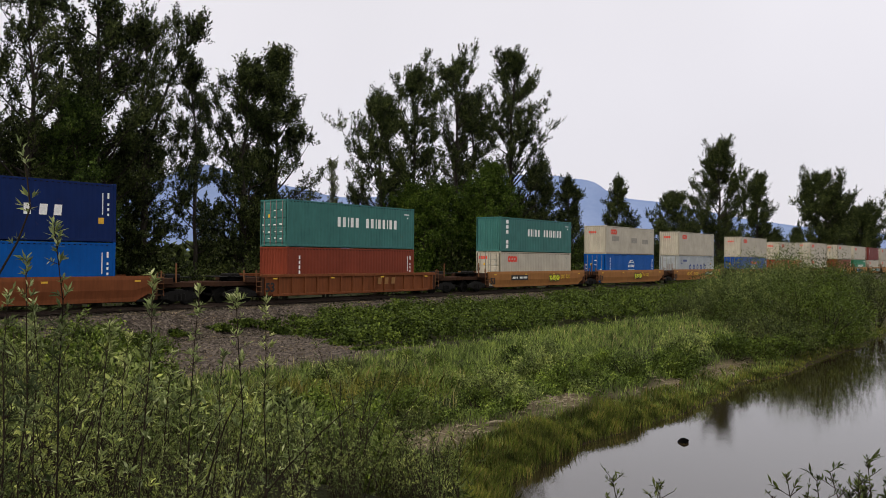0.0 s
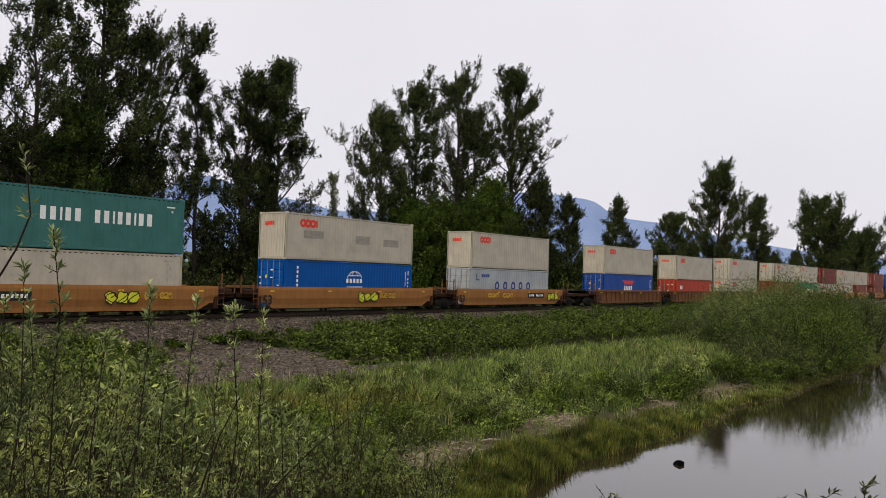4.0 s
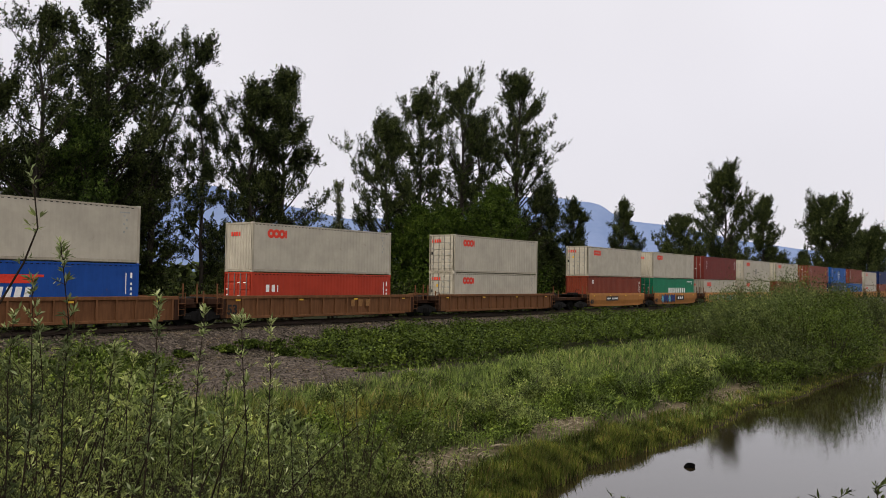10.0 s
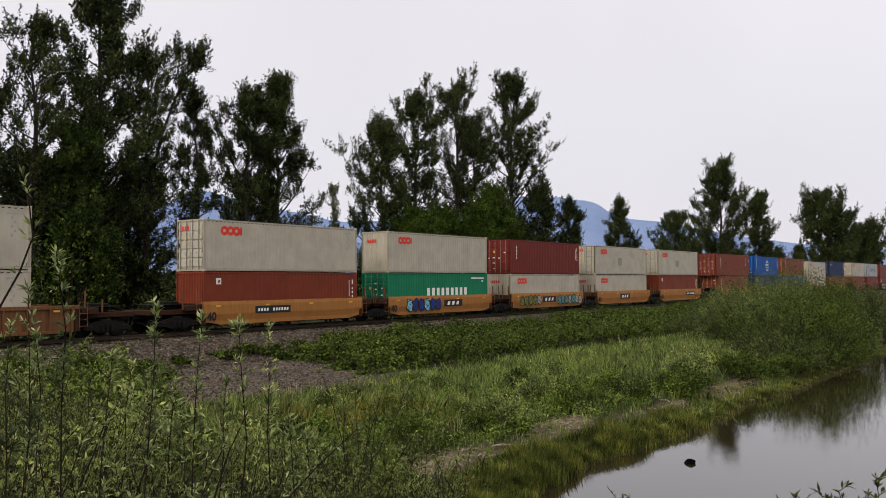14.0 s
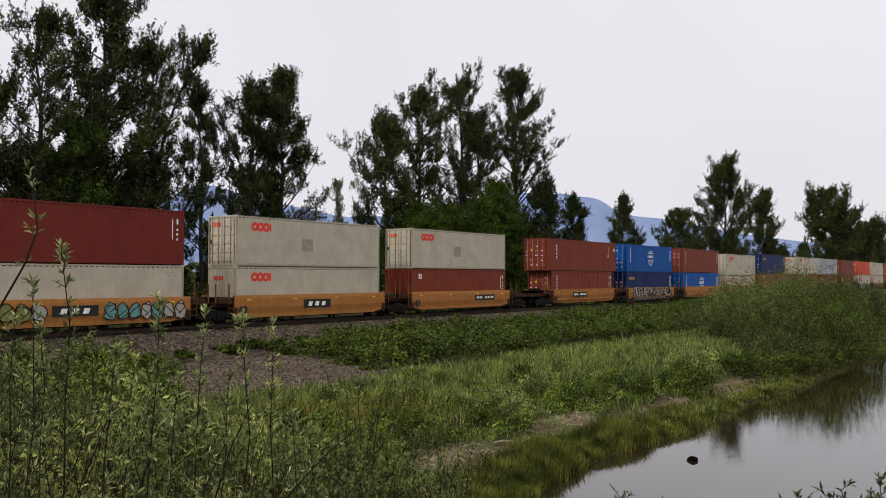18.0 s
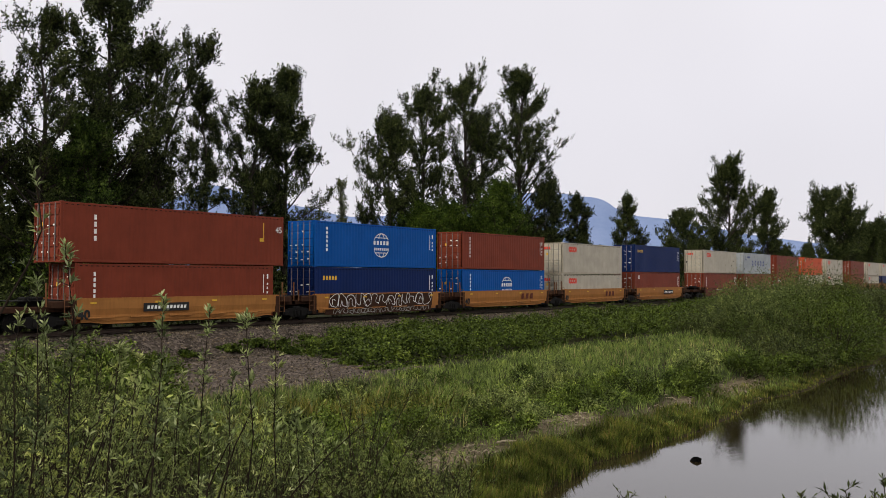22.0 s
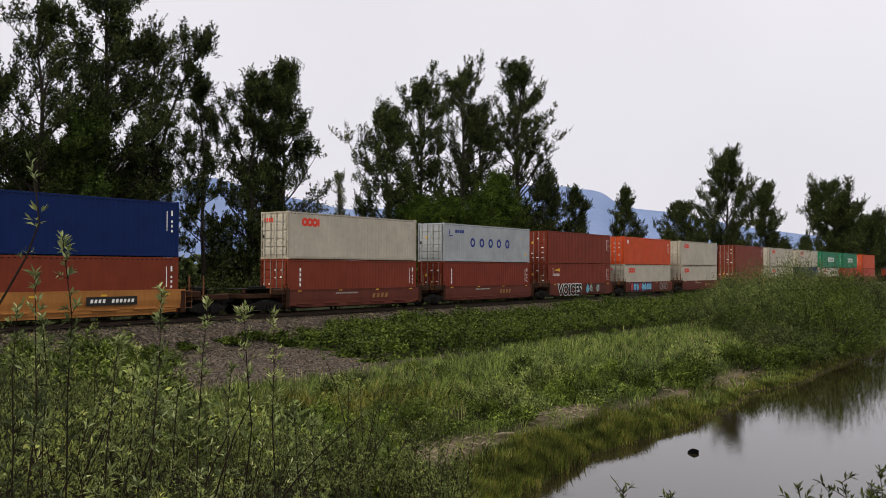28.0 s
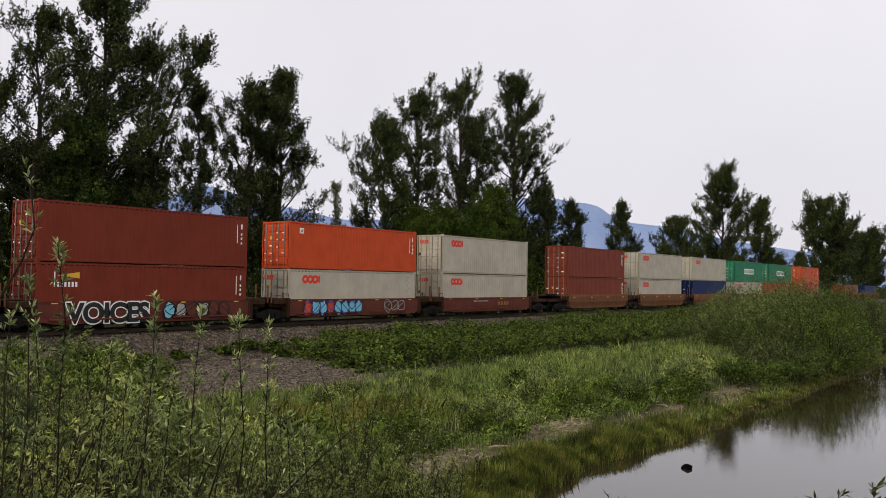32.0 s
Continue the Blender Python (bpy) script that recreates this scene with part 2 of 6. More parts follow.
M_DEBRIS = plain("weathered_driftwood", (0.20, 0.165, 0.12), 0.85, 0.3, 5, bump=0.01)
M_ROCK = plain("wet_dark_rock", (0.003, 0.003, 0.003), 1.0, 0.4, 6, bump=0.01, spec=0.0)


def ground_mat():
    """Soil, meadow turf, grey gravel by the track and brown mud at the pond, by place on the plan."""
    m, n, l, b = nodes_of("ground_soil_turf_and_gravel")
    g = n.new("ShaderNodeNewGeometry")
    at = n.new("ShaderNodeAttribute")
    at.attribute_name = "cover"
    sep = n.new("ShaderNodeSeparateColor")
    l.new(at.outputs["Color"], sep.inputs[0])
    fine = noise_node(n, l, 9.0, 8, g.outputs["Position"], 0.75)
    mid = noise_node(n, l, 0.6, 6, g.outputs["Position"], 0.7)
    # turf darkened so that gaps between plants read as shade
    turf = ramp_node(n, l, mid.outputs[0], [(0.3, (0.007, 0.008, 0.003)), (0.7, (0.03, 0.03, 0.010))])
    vor = n.new("ShaderNodeTexVoronoi")
    vor.inputs["Scale"].default_value = 9.0
    l.new(g.outputs["Position"], vor.inputs["Vector"])
    gravel = ramp_node(n, l, vor.outputs["Color"], [(0.1, (0.026, 0.021, 0.018)), (0.5, (0.064, 0.052, 0.045)), (0.9, (0.155, 0.128, 0.11))])
    gm = mix_node(n, l, 0.5, gravel.outputs[0], ramp_node(n, l, fine.outputs[0], [(0.3, (0.45, 0.43, 0.42)), (0.7, (1.05, 1.0, 0.98))]).outputs[0], "MULTIPLY")
    mud = ramp_node(n, l, fine.outputs[0], [(0.3, (0.045, 0.034, 0.02)), (0.55, (0.13, 0.105, 0.068)), (0.75, (0.23, 0.19, 0.135))])
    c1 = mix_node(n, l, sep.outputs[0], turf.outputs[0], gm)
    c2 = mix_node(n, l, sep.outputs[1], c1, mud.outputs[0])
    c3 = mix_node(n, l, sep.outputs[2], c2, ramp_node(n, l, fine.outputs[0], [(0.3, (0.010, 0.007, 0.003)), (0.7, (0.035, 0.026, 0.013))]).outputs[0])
    l.new(c3, b.inputs["Base Color"])
    b.inputs["Roughness"].default_value = 0.95
    b.inputs["Specular IOR Level"].default_value = 0.08
    add = n.new("ShaderNodeMath")
    add.operation = "ADD"
    l.new(fine.outputs[0], add.inputs[0])
    l.new(vor.outputs["Distance"], add.inputs[1])
    bump_node(n, l, add.outputs[0], 0.9, 0.06, b)
    return m


def water_mat():
    m, n, l, b = nodes_of("still_pond_water")
    g = n.new("ShaderNodeNewGeometry")
    mp = n.new("ShaderNodeMapping")
    mp.inputs["Scale"].default_value = (1.0, 2.2, 1)
    mp.inputs["Rotation"].default_value = (0, 0, radians(35))
    l.new(g.outputs["Position"], mp.inputs["Vector"])
    a = noise_node(n, l, 7.5, 4, mp.outputs[0])
    c = noise_node(n, l, 0.8, 2, mp.outputs[0])
    mx = n.new("ShaderNodeMath")
    mx.operation = "MULTIPLY_ADD"
    mx.inputs[1].default_value = 0.5
    l.new(a.outputs[0], mx.inputs[0])
    l.new(c.outputs[0], mx.inputs[2])
    b.inputs["Base Color"].default_value = (0.016, 0.012, 0.006, 1)
    b.inputs["Roughness"].default_value = 0.02
    b.inputs["IOR"].default_value = 1.6
    b.inputs["Specular IOR Level"].default_value = 1.0
    bump_node(n, l, mx.outputs[0], 0.05, 0.03, b)
    return m


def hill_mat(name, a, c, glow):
    """Forested mountain; the blue haze of miles of damp air is painted in as colour and glow."""
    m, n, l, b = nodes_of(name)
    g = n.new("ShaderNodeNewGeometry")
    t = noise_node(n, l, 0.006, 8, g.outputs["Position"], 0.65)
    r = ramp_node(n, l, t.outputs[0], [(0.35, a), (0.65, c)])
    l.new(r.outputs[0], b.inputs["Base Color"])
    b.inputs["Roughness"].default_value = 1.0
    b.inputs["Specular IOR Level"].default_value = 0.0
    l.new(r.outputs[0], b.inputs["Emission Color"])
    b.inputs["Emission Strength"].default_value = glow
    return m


M_GROUND = ground_mat()
M_WATER = water_mat()
M_HILL = hill_mat("forest_hill_painted_blue_haze", (0.095, 0.13, 0.225), (0.125, 0.16, 0.26), 0.55)


# ---- mesh helpers ----
class Geo:
    """Collects boxes, tubes and plates as plain vertex and face lists."""

    def __init__(self):
        self.v, self.f = [], []

    def add(self, verts, faces):
        k = len(self.v)
        self.v += [tuple(p) for p in verts]
        self.f += [tuple(i + k for i in q) for q in faces]
        return self

    def box(self, x0, x1, y0, y1, z0, z1, c=0.0):
        """A box, with its edges chamfered by c."""
        if c <= 0:
            return self.add([(x, y, z) for z in (z0, z1) for y in (y0, y1) for x in (x0, x1)],
                            [(0, 2, 3, 1), (4, 5, 7, 6), (0, 1, 5, 4), (2, 6, 7, 3), (0, 4, 6, 2), (1, 3, 7, 5)])
        lo, hi = (x0, y0, z0), (x1, y1, z1)
        verts, idx = [], {}
        for s in range(8):
            side = [(s >> a) & 1 for a in range(3)]
            for a in range(3):
                p = []
                for b in range(3):
                    e = hi[b] if side[b] else lo[b]
                    if b != a:
                        e += -c if side[b] else c
                    p.append(e)
                idx[(s, a)] = len(verts)
                verts.append(p)
        faces = []
        for a in range(3):
            b, d = (a + 1) % 3, (a + 2) % 3
            for sa in (0, 1):
                ring = [sa << a, sa << a | 1 << b, sa << a | 1 << b | 1 << d, sa << a | 1 << d]
                q = [idx[(s, a)] for s in ring]
                faces.append(q if sa else q[::-1])
            for sb in (0, 1):
                for sd in (0, 1):
                    s0 = sb << b | sd << d
                    s1 = s0 | 1 << a
                    q = [idx[(s0, b)], idx[(s1, b)], idx[(s1, d)], idx[(s0, d)]]
                    faces.append(q if sb != sd else q[::-1])
        for s in range(8):
            q = [idx[(s, 0)], idx[(s, 1)], idx[(s, 2)]]
            faces.append(q if bin(s).count("1") % 2 else q[::-1])
        return self.add(verts, faces)

    def tube(self, pts, radii, sides=6, cap=True):
        pts = [Vector(p) for p in pts]
        if not isinstance(radii, (list, tuple)):
            radii = [radii] * len(pts)
        k = len(self.v)
        for i, p in enumerate(pts):
            d = (pts[min(i + 1, len(pts) - 1)] - pts[max(i - 1, 0)]).normalized()
            u = d.cross(Vector((0.3, 0.9, 0.2) if abs(d.y) < 0.8 else (1, 0, 0))).normalized()
            w = d.cross(u)
            for s in range(sides):
                a = 2 * math.pi * s / sides
                self.v.append(tuple(p + (u * math.cos(a) + w * math.sin(a)) * radii[i]))
        for i in range(len(pts) - 1):
            for s in range(sides):
                t = (s + 1) % sides
                self.f.append((k + i * sides + s, k + i * sides + t, k + (i + 1) * sides + t, k + (i + 1) * sides + s))
        if cap:
            self.f.append(tuple(k + s for s in range(sides))[::-1])
            self.f.append(tuple(k + (len(pts) - 1) * sides + s for s in range(sides)))
        return self

    def disc(self, cx, y0, y1, cz, r, sides=20, r2=None):
        """A wheel-like drum with its axis along y."""
        r2 = r if r2 is None else r2
        k = len(self.v)
        for y, q in ((y0, r), (y1, r2)):
            for s in range(sides):
                a = 2 * math.pi * s / sides
                self.v.append((cx + q * math.cos(a), y, cz + q * math.sin(a)))
        for s in range(sides):
            t = (s + 1) % sides
            self.f.append((k + s, k + t, k + sides + t, k + sides + s))
        self.f += [tuple(range(k, k + sides))[::-1], tuple(range(k + sides, k + 2 * sides))]
        return self

    def ribbon(self, pts, width, y):
        """A flat stroke in the x-z plane at depth y, facing -y, with a little thickness."""
        k = len(self.v)
        n = len(pts)
        for i, (x, z) in enumerate(pts):
            ax, az = pts[min(i + 1, n - 1)]
            bx, bz = pts[max(i - 1, 0)]
            dx, dz = ax - bx, az - bz
            s = width / 2 / max(1e-6, math.hypot(dx, dz))
            self.v += [(x - dz * s, y, z + dx * s), (x + dz * s, y, z - dx * s)]
        for i in range(n - 1):
            a = k + 2 * i
            self.f.append((a, a + 1, a + 3, a + 2))
        return self

    def mesh(self, name, material=None, smooth=False):
        me = bpy.data.meshes.new(name)
        me.from_pydata(self.v, [], self.f)
        if material:
            me.materials.append(material)
        if smooth:
            me.polygons.foreach_set("use_smooth", [True] * len(me.polygons))
        me.update()
        return me


def put(name, data, parent=None, material=None, label="", at=None):
    """Links one mesh as an object; a material given here belongs to the object, so that meshes are shared."""
    if isinstance(data, Geo):
        data = data.mesh(name)
    ob = new(name, data)
    if material is not None:
        if not data.materials:
            data.materials.append(None)
        ob.material_slots[0].link = "OBJECT"
        ob.material_slots[0].material = material
    if parent is not None:
        ob.parent = parent
    if at is not None:
        ob.location = at
    if label:
        ob["label"] = label
    return ob


def quads_mesh(name, verts, nq, material, per=4, smooth=False):
    """A mesh of nq separate faces with per corners each, from an array of corners."""
    me = bpy.data.meshes.new(name)
    me.vertices.add(len(verts))
    me.vertices.foreach_set("co", np.ascontiguousarray(verts, dtype=np.float32).ravel())
    me.loops.add(nq * per)
    me.loops.foreach_set("vertex_index", np.arange(nq * per, dtype=np.int32))
    me.polygons.add(nq)
    me.polygons.foreach_set("loop_start", np.arange(0, nq * per, per, dtype=np.int32))
    me.polygons.foreach_set("loop_total", np.full(nq, per, dtype=np.int32))
    me.materials.append(material)
    me.update(calc_edges=True)
    if smooth:
        me.polygons.foreach_set("use_smooth", [True] * nq)
    return me


def unit_rows(a):
    return a / np.maximum(1e-9, np.linalg.norm(a, axis=1, keepdims=True))


def leaf_quads(rng, centres, length, width, up=0.0, axis=None, spread=1.0):
    """Corner array of one lozenge leaf at each centre. up: how far leaves turn their faces to the sky."""
    n = len(centres)
    u = rng.normal(size=(n, 3)) * spread
    if axis is not None:
        u = u + axis
    u = unit_rows(u)
    nrm = rng.normal(size=(n, 3))
    nrm[:, 2] = np.abs(nrm[:, 2]) + up
    w = unit_rows(np.cross(u, nrm))
    ln = length * rng.uniform(0.7, 1.3, (n, 1))
    wd = width * rng.uniform(0.7, 1.3, (n, 1))
    c = np.stack([centres - u * ln * 0.5, centres + w * wd * 0.5 - u * ln * 0.06, centres + u * ln * 0.5, centres - w * wd * 0.5 - u * ln * 0.06], 1)
    return c.reshape(-1, 3)


def smooth(a, b, x):
    t = np.clip((x - a) / (b - a), 0, 1)
    return t * t * (3 - 2 * t)


# ---- land: one sheet of ground, the pond, the track, the far hills ----
TRACK_Y = 39.28      # centre line of the track, which runs along x
CAR_Y = 38.06        # near side of the loaded containers
WATER_Z = -1.9


def ripple(x, y, k, seed):
    r = np.random.RandomState(seed)
    out = 0
    for i in range(6):
        a, p = r.uniform(0, 6.28), r.uniform(0, 6.28)
        f = k * r.uniform(0.6, 2.2)
        out = out + np.sin(f * (x * math.cos(a) + y * math.sin(a)) + p)
    return out / 6


def pond_depth(x, y):
    """How far inside the pond's edge a place lies, in metres."""
    north = 9.45 - 0.004 * np.maximum(x - 30, 0) + 0.5 * ripple(x, 0 * y, 0.45, 3) + 0.18 * ripple(x, 0 * y, 2.2, 4)
    west = 8 + 6.2 * (np.clip(y, -12, 12) / 9.2) ** 2
    return np.minimum(np.minimum(north - y, (x - west) * 0.75), np.minimum(y + 30, 160 - x))


def bare_spots(x, y):
    """Open patches of mud and drift on the shore, 0 to 1."""
    return sum(np.exp(-(((x - cx) / rx) ** 2 + ((y - cy) / ry) ** 2)) for cx, cy, rx, ry in ((15.0, 11.7, 2.1, 0.8), (21.3, 11.8, 1.5, 0.5), (33.0, 10.85, 3.0, 0.55), (27.0, 10.9, 2.4, 0.4)))


def land_z(x, y):
    z = -1.42 + 0.10 * ripple(x, y, 0.35, 1) + 0.04 * ripple(x, y, 1.7, 2)
    z = z + 2.42 * (1 - smooth(3.6, 9.6, x - 0.04 * y + 0.5 * ripple(x, y, 0.5, 6))) * (1 - smooth(17, 27, y))
    p = pond_depth(x, y)
    z = np.where(p > -2.5, np.minimum(z, -1.9 + 0.20 * np.maximum(-p, 0) + 0.02), z)
    z = np.where(p > 0, -1.88 - 0.25 * np.minimum(p, 1) - 0.9 * smooth(0, 5, p), z)
    bed = np.abs(y - TRACK_Y)
    bank = np.where(y < TRACK_Y, -0.27 - 0.62 * np.maximum(bed - 2.6, 0) * (1 - 0.42 * smooth(3.2, 6, bed)), -0.27 - 0.5 * np.maximum(bed - 2.6, 0))
    floor = np.where(y < TRACK_Y, z, -1.15 + 0.12 * ripple(x, y, 0.3, 5))
    return np.where(bed < 16, np.maximum(bank, floor), np.where(y > TRACK_Y, floor, z))


def spaced(lo, hi, near_lo, near_hi, step, grow):
    mid = list(np.arange(near_lo, near_hi, step))
    out, s, v = [], step, near_hi
    while v < hi:
        out.append(v)
        s *= grow
        v += s
    out.append(hi)
    back, s, v = [], step * grow, near_lo - step
    while v > lo:
        back.append(v)
        s *= grow
        v -= s
    back.append(lo)
    return np.array(back[::-1] + mid + out)


def build_ground():
    xs = spaced(-4200, 4600, -6, 92, 0.42, 1.16)
    ys = spaced(-4200, 4600, -6, 46, 0.36, 1.16)
    X, Y = np.meshgrid(xs, ys)
    Z = land_z(X, Y)
    nx, ny = len(xs), len(ys)
    me = bpy.data.meshes.new("ground")
    idx = np.arange(nx * ny).reshape(ny, nx)
    q = np.stack([idx[:-1, :-1], idx[:-1, 1:], idx[1:, 1:], idx[1:, :-1]], -1).reshape(-1, 4)
    me.vertices.add(nx * ny)
    me.vertices.foreach_set("co", np.stack([X, Y, Z], -1).astype(np.float32).ravel())
    me.loops.add(q.size)
    me.loops.foreach_set("vertex_index", q.astype(np.int32).ravel())
    me.polygons.add(len(q))
    me.polygons.foreach_set("loop_start", np.arange(0, q.size, 4, dtype=np.int32))
    me.polygons.foreach_set("loop_total", np.full(len(q), 4, dtype=np.int32))
    me.materials.append(M_GROUND)
    me.update(calc_edges=True)
    me.polygons.foreach_set("use_smooth", [True] * len(q))
    bed = np.abs(Y - TRACK_Y)
    wob = 1.5 * ripple(X, Y, 0.5, 7) + 0.7 * ripple(X, Y, 2.0, 8)
    gravel = 1 - smooth(5.6, 6.8, bed + 0.4 * wob)
    apron = smooth(-1.2, 1.2, (Y - 22.9 + 0.6 * wob)) * (1 - smooth(29, 33, X + wob)) * (1 - smooth(44, 46, Y))
    gravel = np.maximum(gravel, apron)
    p = pond_depth(X, Y)
    mud = smooth(-2.9, -1.3, p + 1.3 * wob) * 0.3
    patch = bare_spots(X, Y)
    mud = np.clip(mud + 1.3 * patch + 0.15 * wob * patch, 0, 1)
    wet = smooth(-0.75, -0.25, p + 0.15 * wob)
    col = np.stack([gravel, mud, wet, 0 * mud + 1], -1).astype(np.float32)
    at = me.attributes.new("cover", "FLOAT_COLOR", "POINT")
    at.data.foreach_set("color", col.ravel())
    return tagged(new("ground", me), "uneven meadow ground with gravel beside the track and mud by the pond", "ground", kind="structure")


build_ground()

water = Geo()
water.add([(4, -34, WATER_Z), (165, -34, WATER_Z), (165, 13, WATER_Z), (4, 13, WATER_Z)], [(0, 1, 2, 3)])
tagged(put("water", water, None, M_WATER), "still dark pond water reflecting trees and pale sky", "pond", kind="structure")


def build_hills():
    """Two ridges far behind the trees."""
    def ridge(name, label, dist, a0, a1, heights, seed):
        rng = np.random.RandomState(seed)
        n, rows = 240, 9
        ang = np.linspace(radians(a0), radians(a1), n)
        top = np.interp(np.degrees(ang), [h[0] for h in heights], [h[1] for h in heights])
        jag = sum(np.sin(np.linspace(0, 1, n) * f + rng.uniform(0, 6)) * (5 / (f ** 0.75)) for f in (30, 70, 130, 290, 530))
        top = top + jag * 1.5
        g = Geo()
        for j in range(rows):
            t = j / (rows - 1)
            d = dist * (1 + 0.16 * t)
            for i in range(n):
                g.v.append((d * math.cos(ang[i]), d * math.sin(ang[i]), -20 + (top[i] + 20) * t ** 0.8 * (1.16 if t == 1 else 1 + 0.16 * t)))
        for j in range(rows - 1):
            for i in range(n - 1):
                a = j * n + i
                g.f.append((a, a + n, a + n + 1, a + 1))
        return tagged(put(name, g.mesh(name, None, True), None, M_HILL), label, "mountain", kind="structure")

    ridge("backdrop_mountain", "distant forested mountain ridge under cloud, its blue haze painted on", 3000, -6, 84,
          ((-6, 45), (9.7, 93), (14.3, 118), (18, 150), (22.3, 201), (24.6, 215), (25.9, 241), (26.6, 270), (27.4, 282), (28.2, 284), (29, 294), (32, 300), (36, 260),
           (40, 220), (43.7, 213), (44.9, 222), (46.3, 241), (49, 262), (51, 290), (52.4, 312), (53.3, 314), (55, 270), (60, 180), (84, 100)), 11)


build_hills()


# ---- track ----
def build_track():
    track = tagged(new("railway_track"), "single railway track on grey ballast with worn steel rails", "railway track", kind="structure")
    for side in (-0.7525, 0.7525):
        y = TRACK_Y + side
        g = Geo()
        prof = [(-0.036, 0.0), (0.036, 0.0), (0.036, -0.035), (0.009, -0.05), (0.009, -0.14), (0.075, -0.16), (0.075, -0.175), (-0.075, -0.175), (-0.075, -0.16), (-0.009, -0.14), (-0.009, -0.05), (-0.036, -0.035)]
        ends = (-140.0, 620.0)
        k = len(prof)
        g.add([(x, y + a, b) for x in ends for a, b in prof], [(i, (i + 1) % k, k + (i + 1) % k, k + i) for i in range(k)])
        put("rail", g, track, M_STEEL)
    tie = Geo().box(-0.115, 0.115, -1.3, 1.3, -0.18, 0.0, 0.012).mesh("tie", M_IRON)
    tied = plain("creosoted_timber_tie", (0.03, 0.023, 0.018), 0.9, 0.3, 4)
    tie.materials[0] = tied
    rng = random.Random(5)
    for i in range(280):
        ob = put("tie", tie, track)
        ob.location = (6 + i * 0.52 + rng.uniform(-0.02, 0.02), TRACK_Y + rng.uniform(-0.03, 0.03), -0.178)
        ob.rotation_euler = (0, 0, rng.uniform(-0.02, 0.02))
    return track


build_track()


def build_ballast():
    """Loose ballast stones on the shoulder and the gravel apron."""
    rng = np.random.RandomState(21)
    n = 46000
    x = 14 + 76 * rng.uniform(size=n) ** 1.35
    y = np.where(rng.uniform(size=n) < 0.6, rng.uniform(33.3, 38.4, n), rng.uniform(19, 34, n))
    keep = (y > 33.2) | ((x < 31 + 1.5 * rng.normal(size=n)) & (y > 23.0 + 0.5 * rng.normal(size=n)))
    x, y = x[keep], y[keep]
    n = len(x)
    c = np.stack([x, y, land_z(x, y) + 0.012], 1)
    r = rng.uniform(0.02, 0.07, (n, 1, 1))
    base = np.array([(1, 0, 0), (-0.5, 0.87, 0), (-0.5, -0.87, 0), (0, 0, 0.9)])
    v = base[None] * r * rng.uniform(0.6, 1.4, (n, 4, 3))
    a = rng.uniform(0, 6.28, n)
    ca, sa = np.cos(a)[:, None], np.sin(a)[:, None]
    v = np.stack([v[..., 0] * ca - v[..., 1] * sa, v[..., 0] * sa + v[..., 1] * ca, v[..., 2]], -1) + c[:, None]
    tri = v[:, [0, 1, 3, 1, 2, 3, 2, 0, 3]].reshape(-1, 3)
    tagged(new("ballast_stones", quads_mesh("ballast_stones", tri, n * 3, M_STONE, 3)), "loose grey crushed ballast stones beside the track", "gravel", kind="stuff")


build_ballast()


# ---- trees ----
def limb_path(rng, start, az, elev, length, curl, steps=5):
    pts = [np.array(start, float)]
    d = np.array([math.cos(az) * math.cos(elev), math.sin(az) * math.cos(elev), math.sin(elev)])
    for k in range(steps):
        d = d + np.array([rng.normal() * 0.10 + 0.03, rng.normal() * 0.10, curl])
        d = d / np.linalg.norm(d)
        pts.append(pts[-1] + d * length / steps)
    return pts


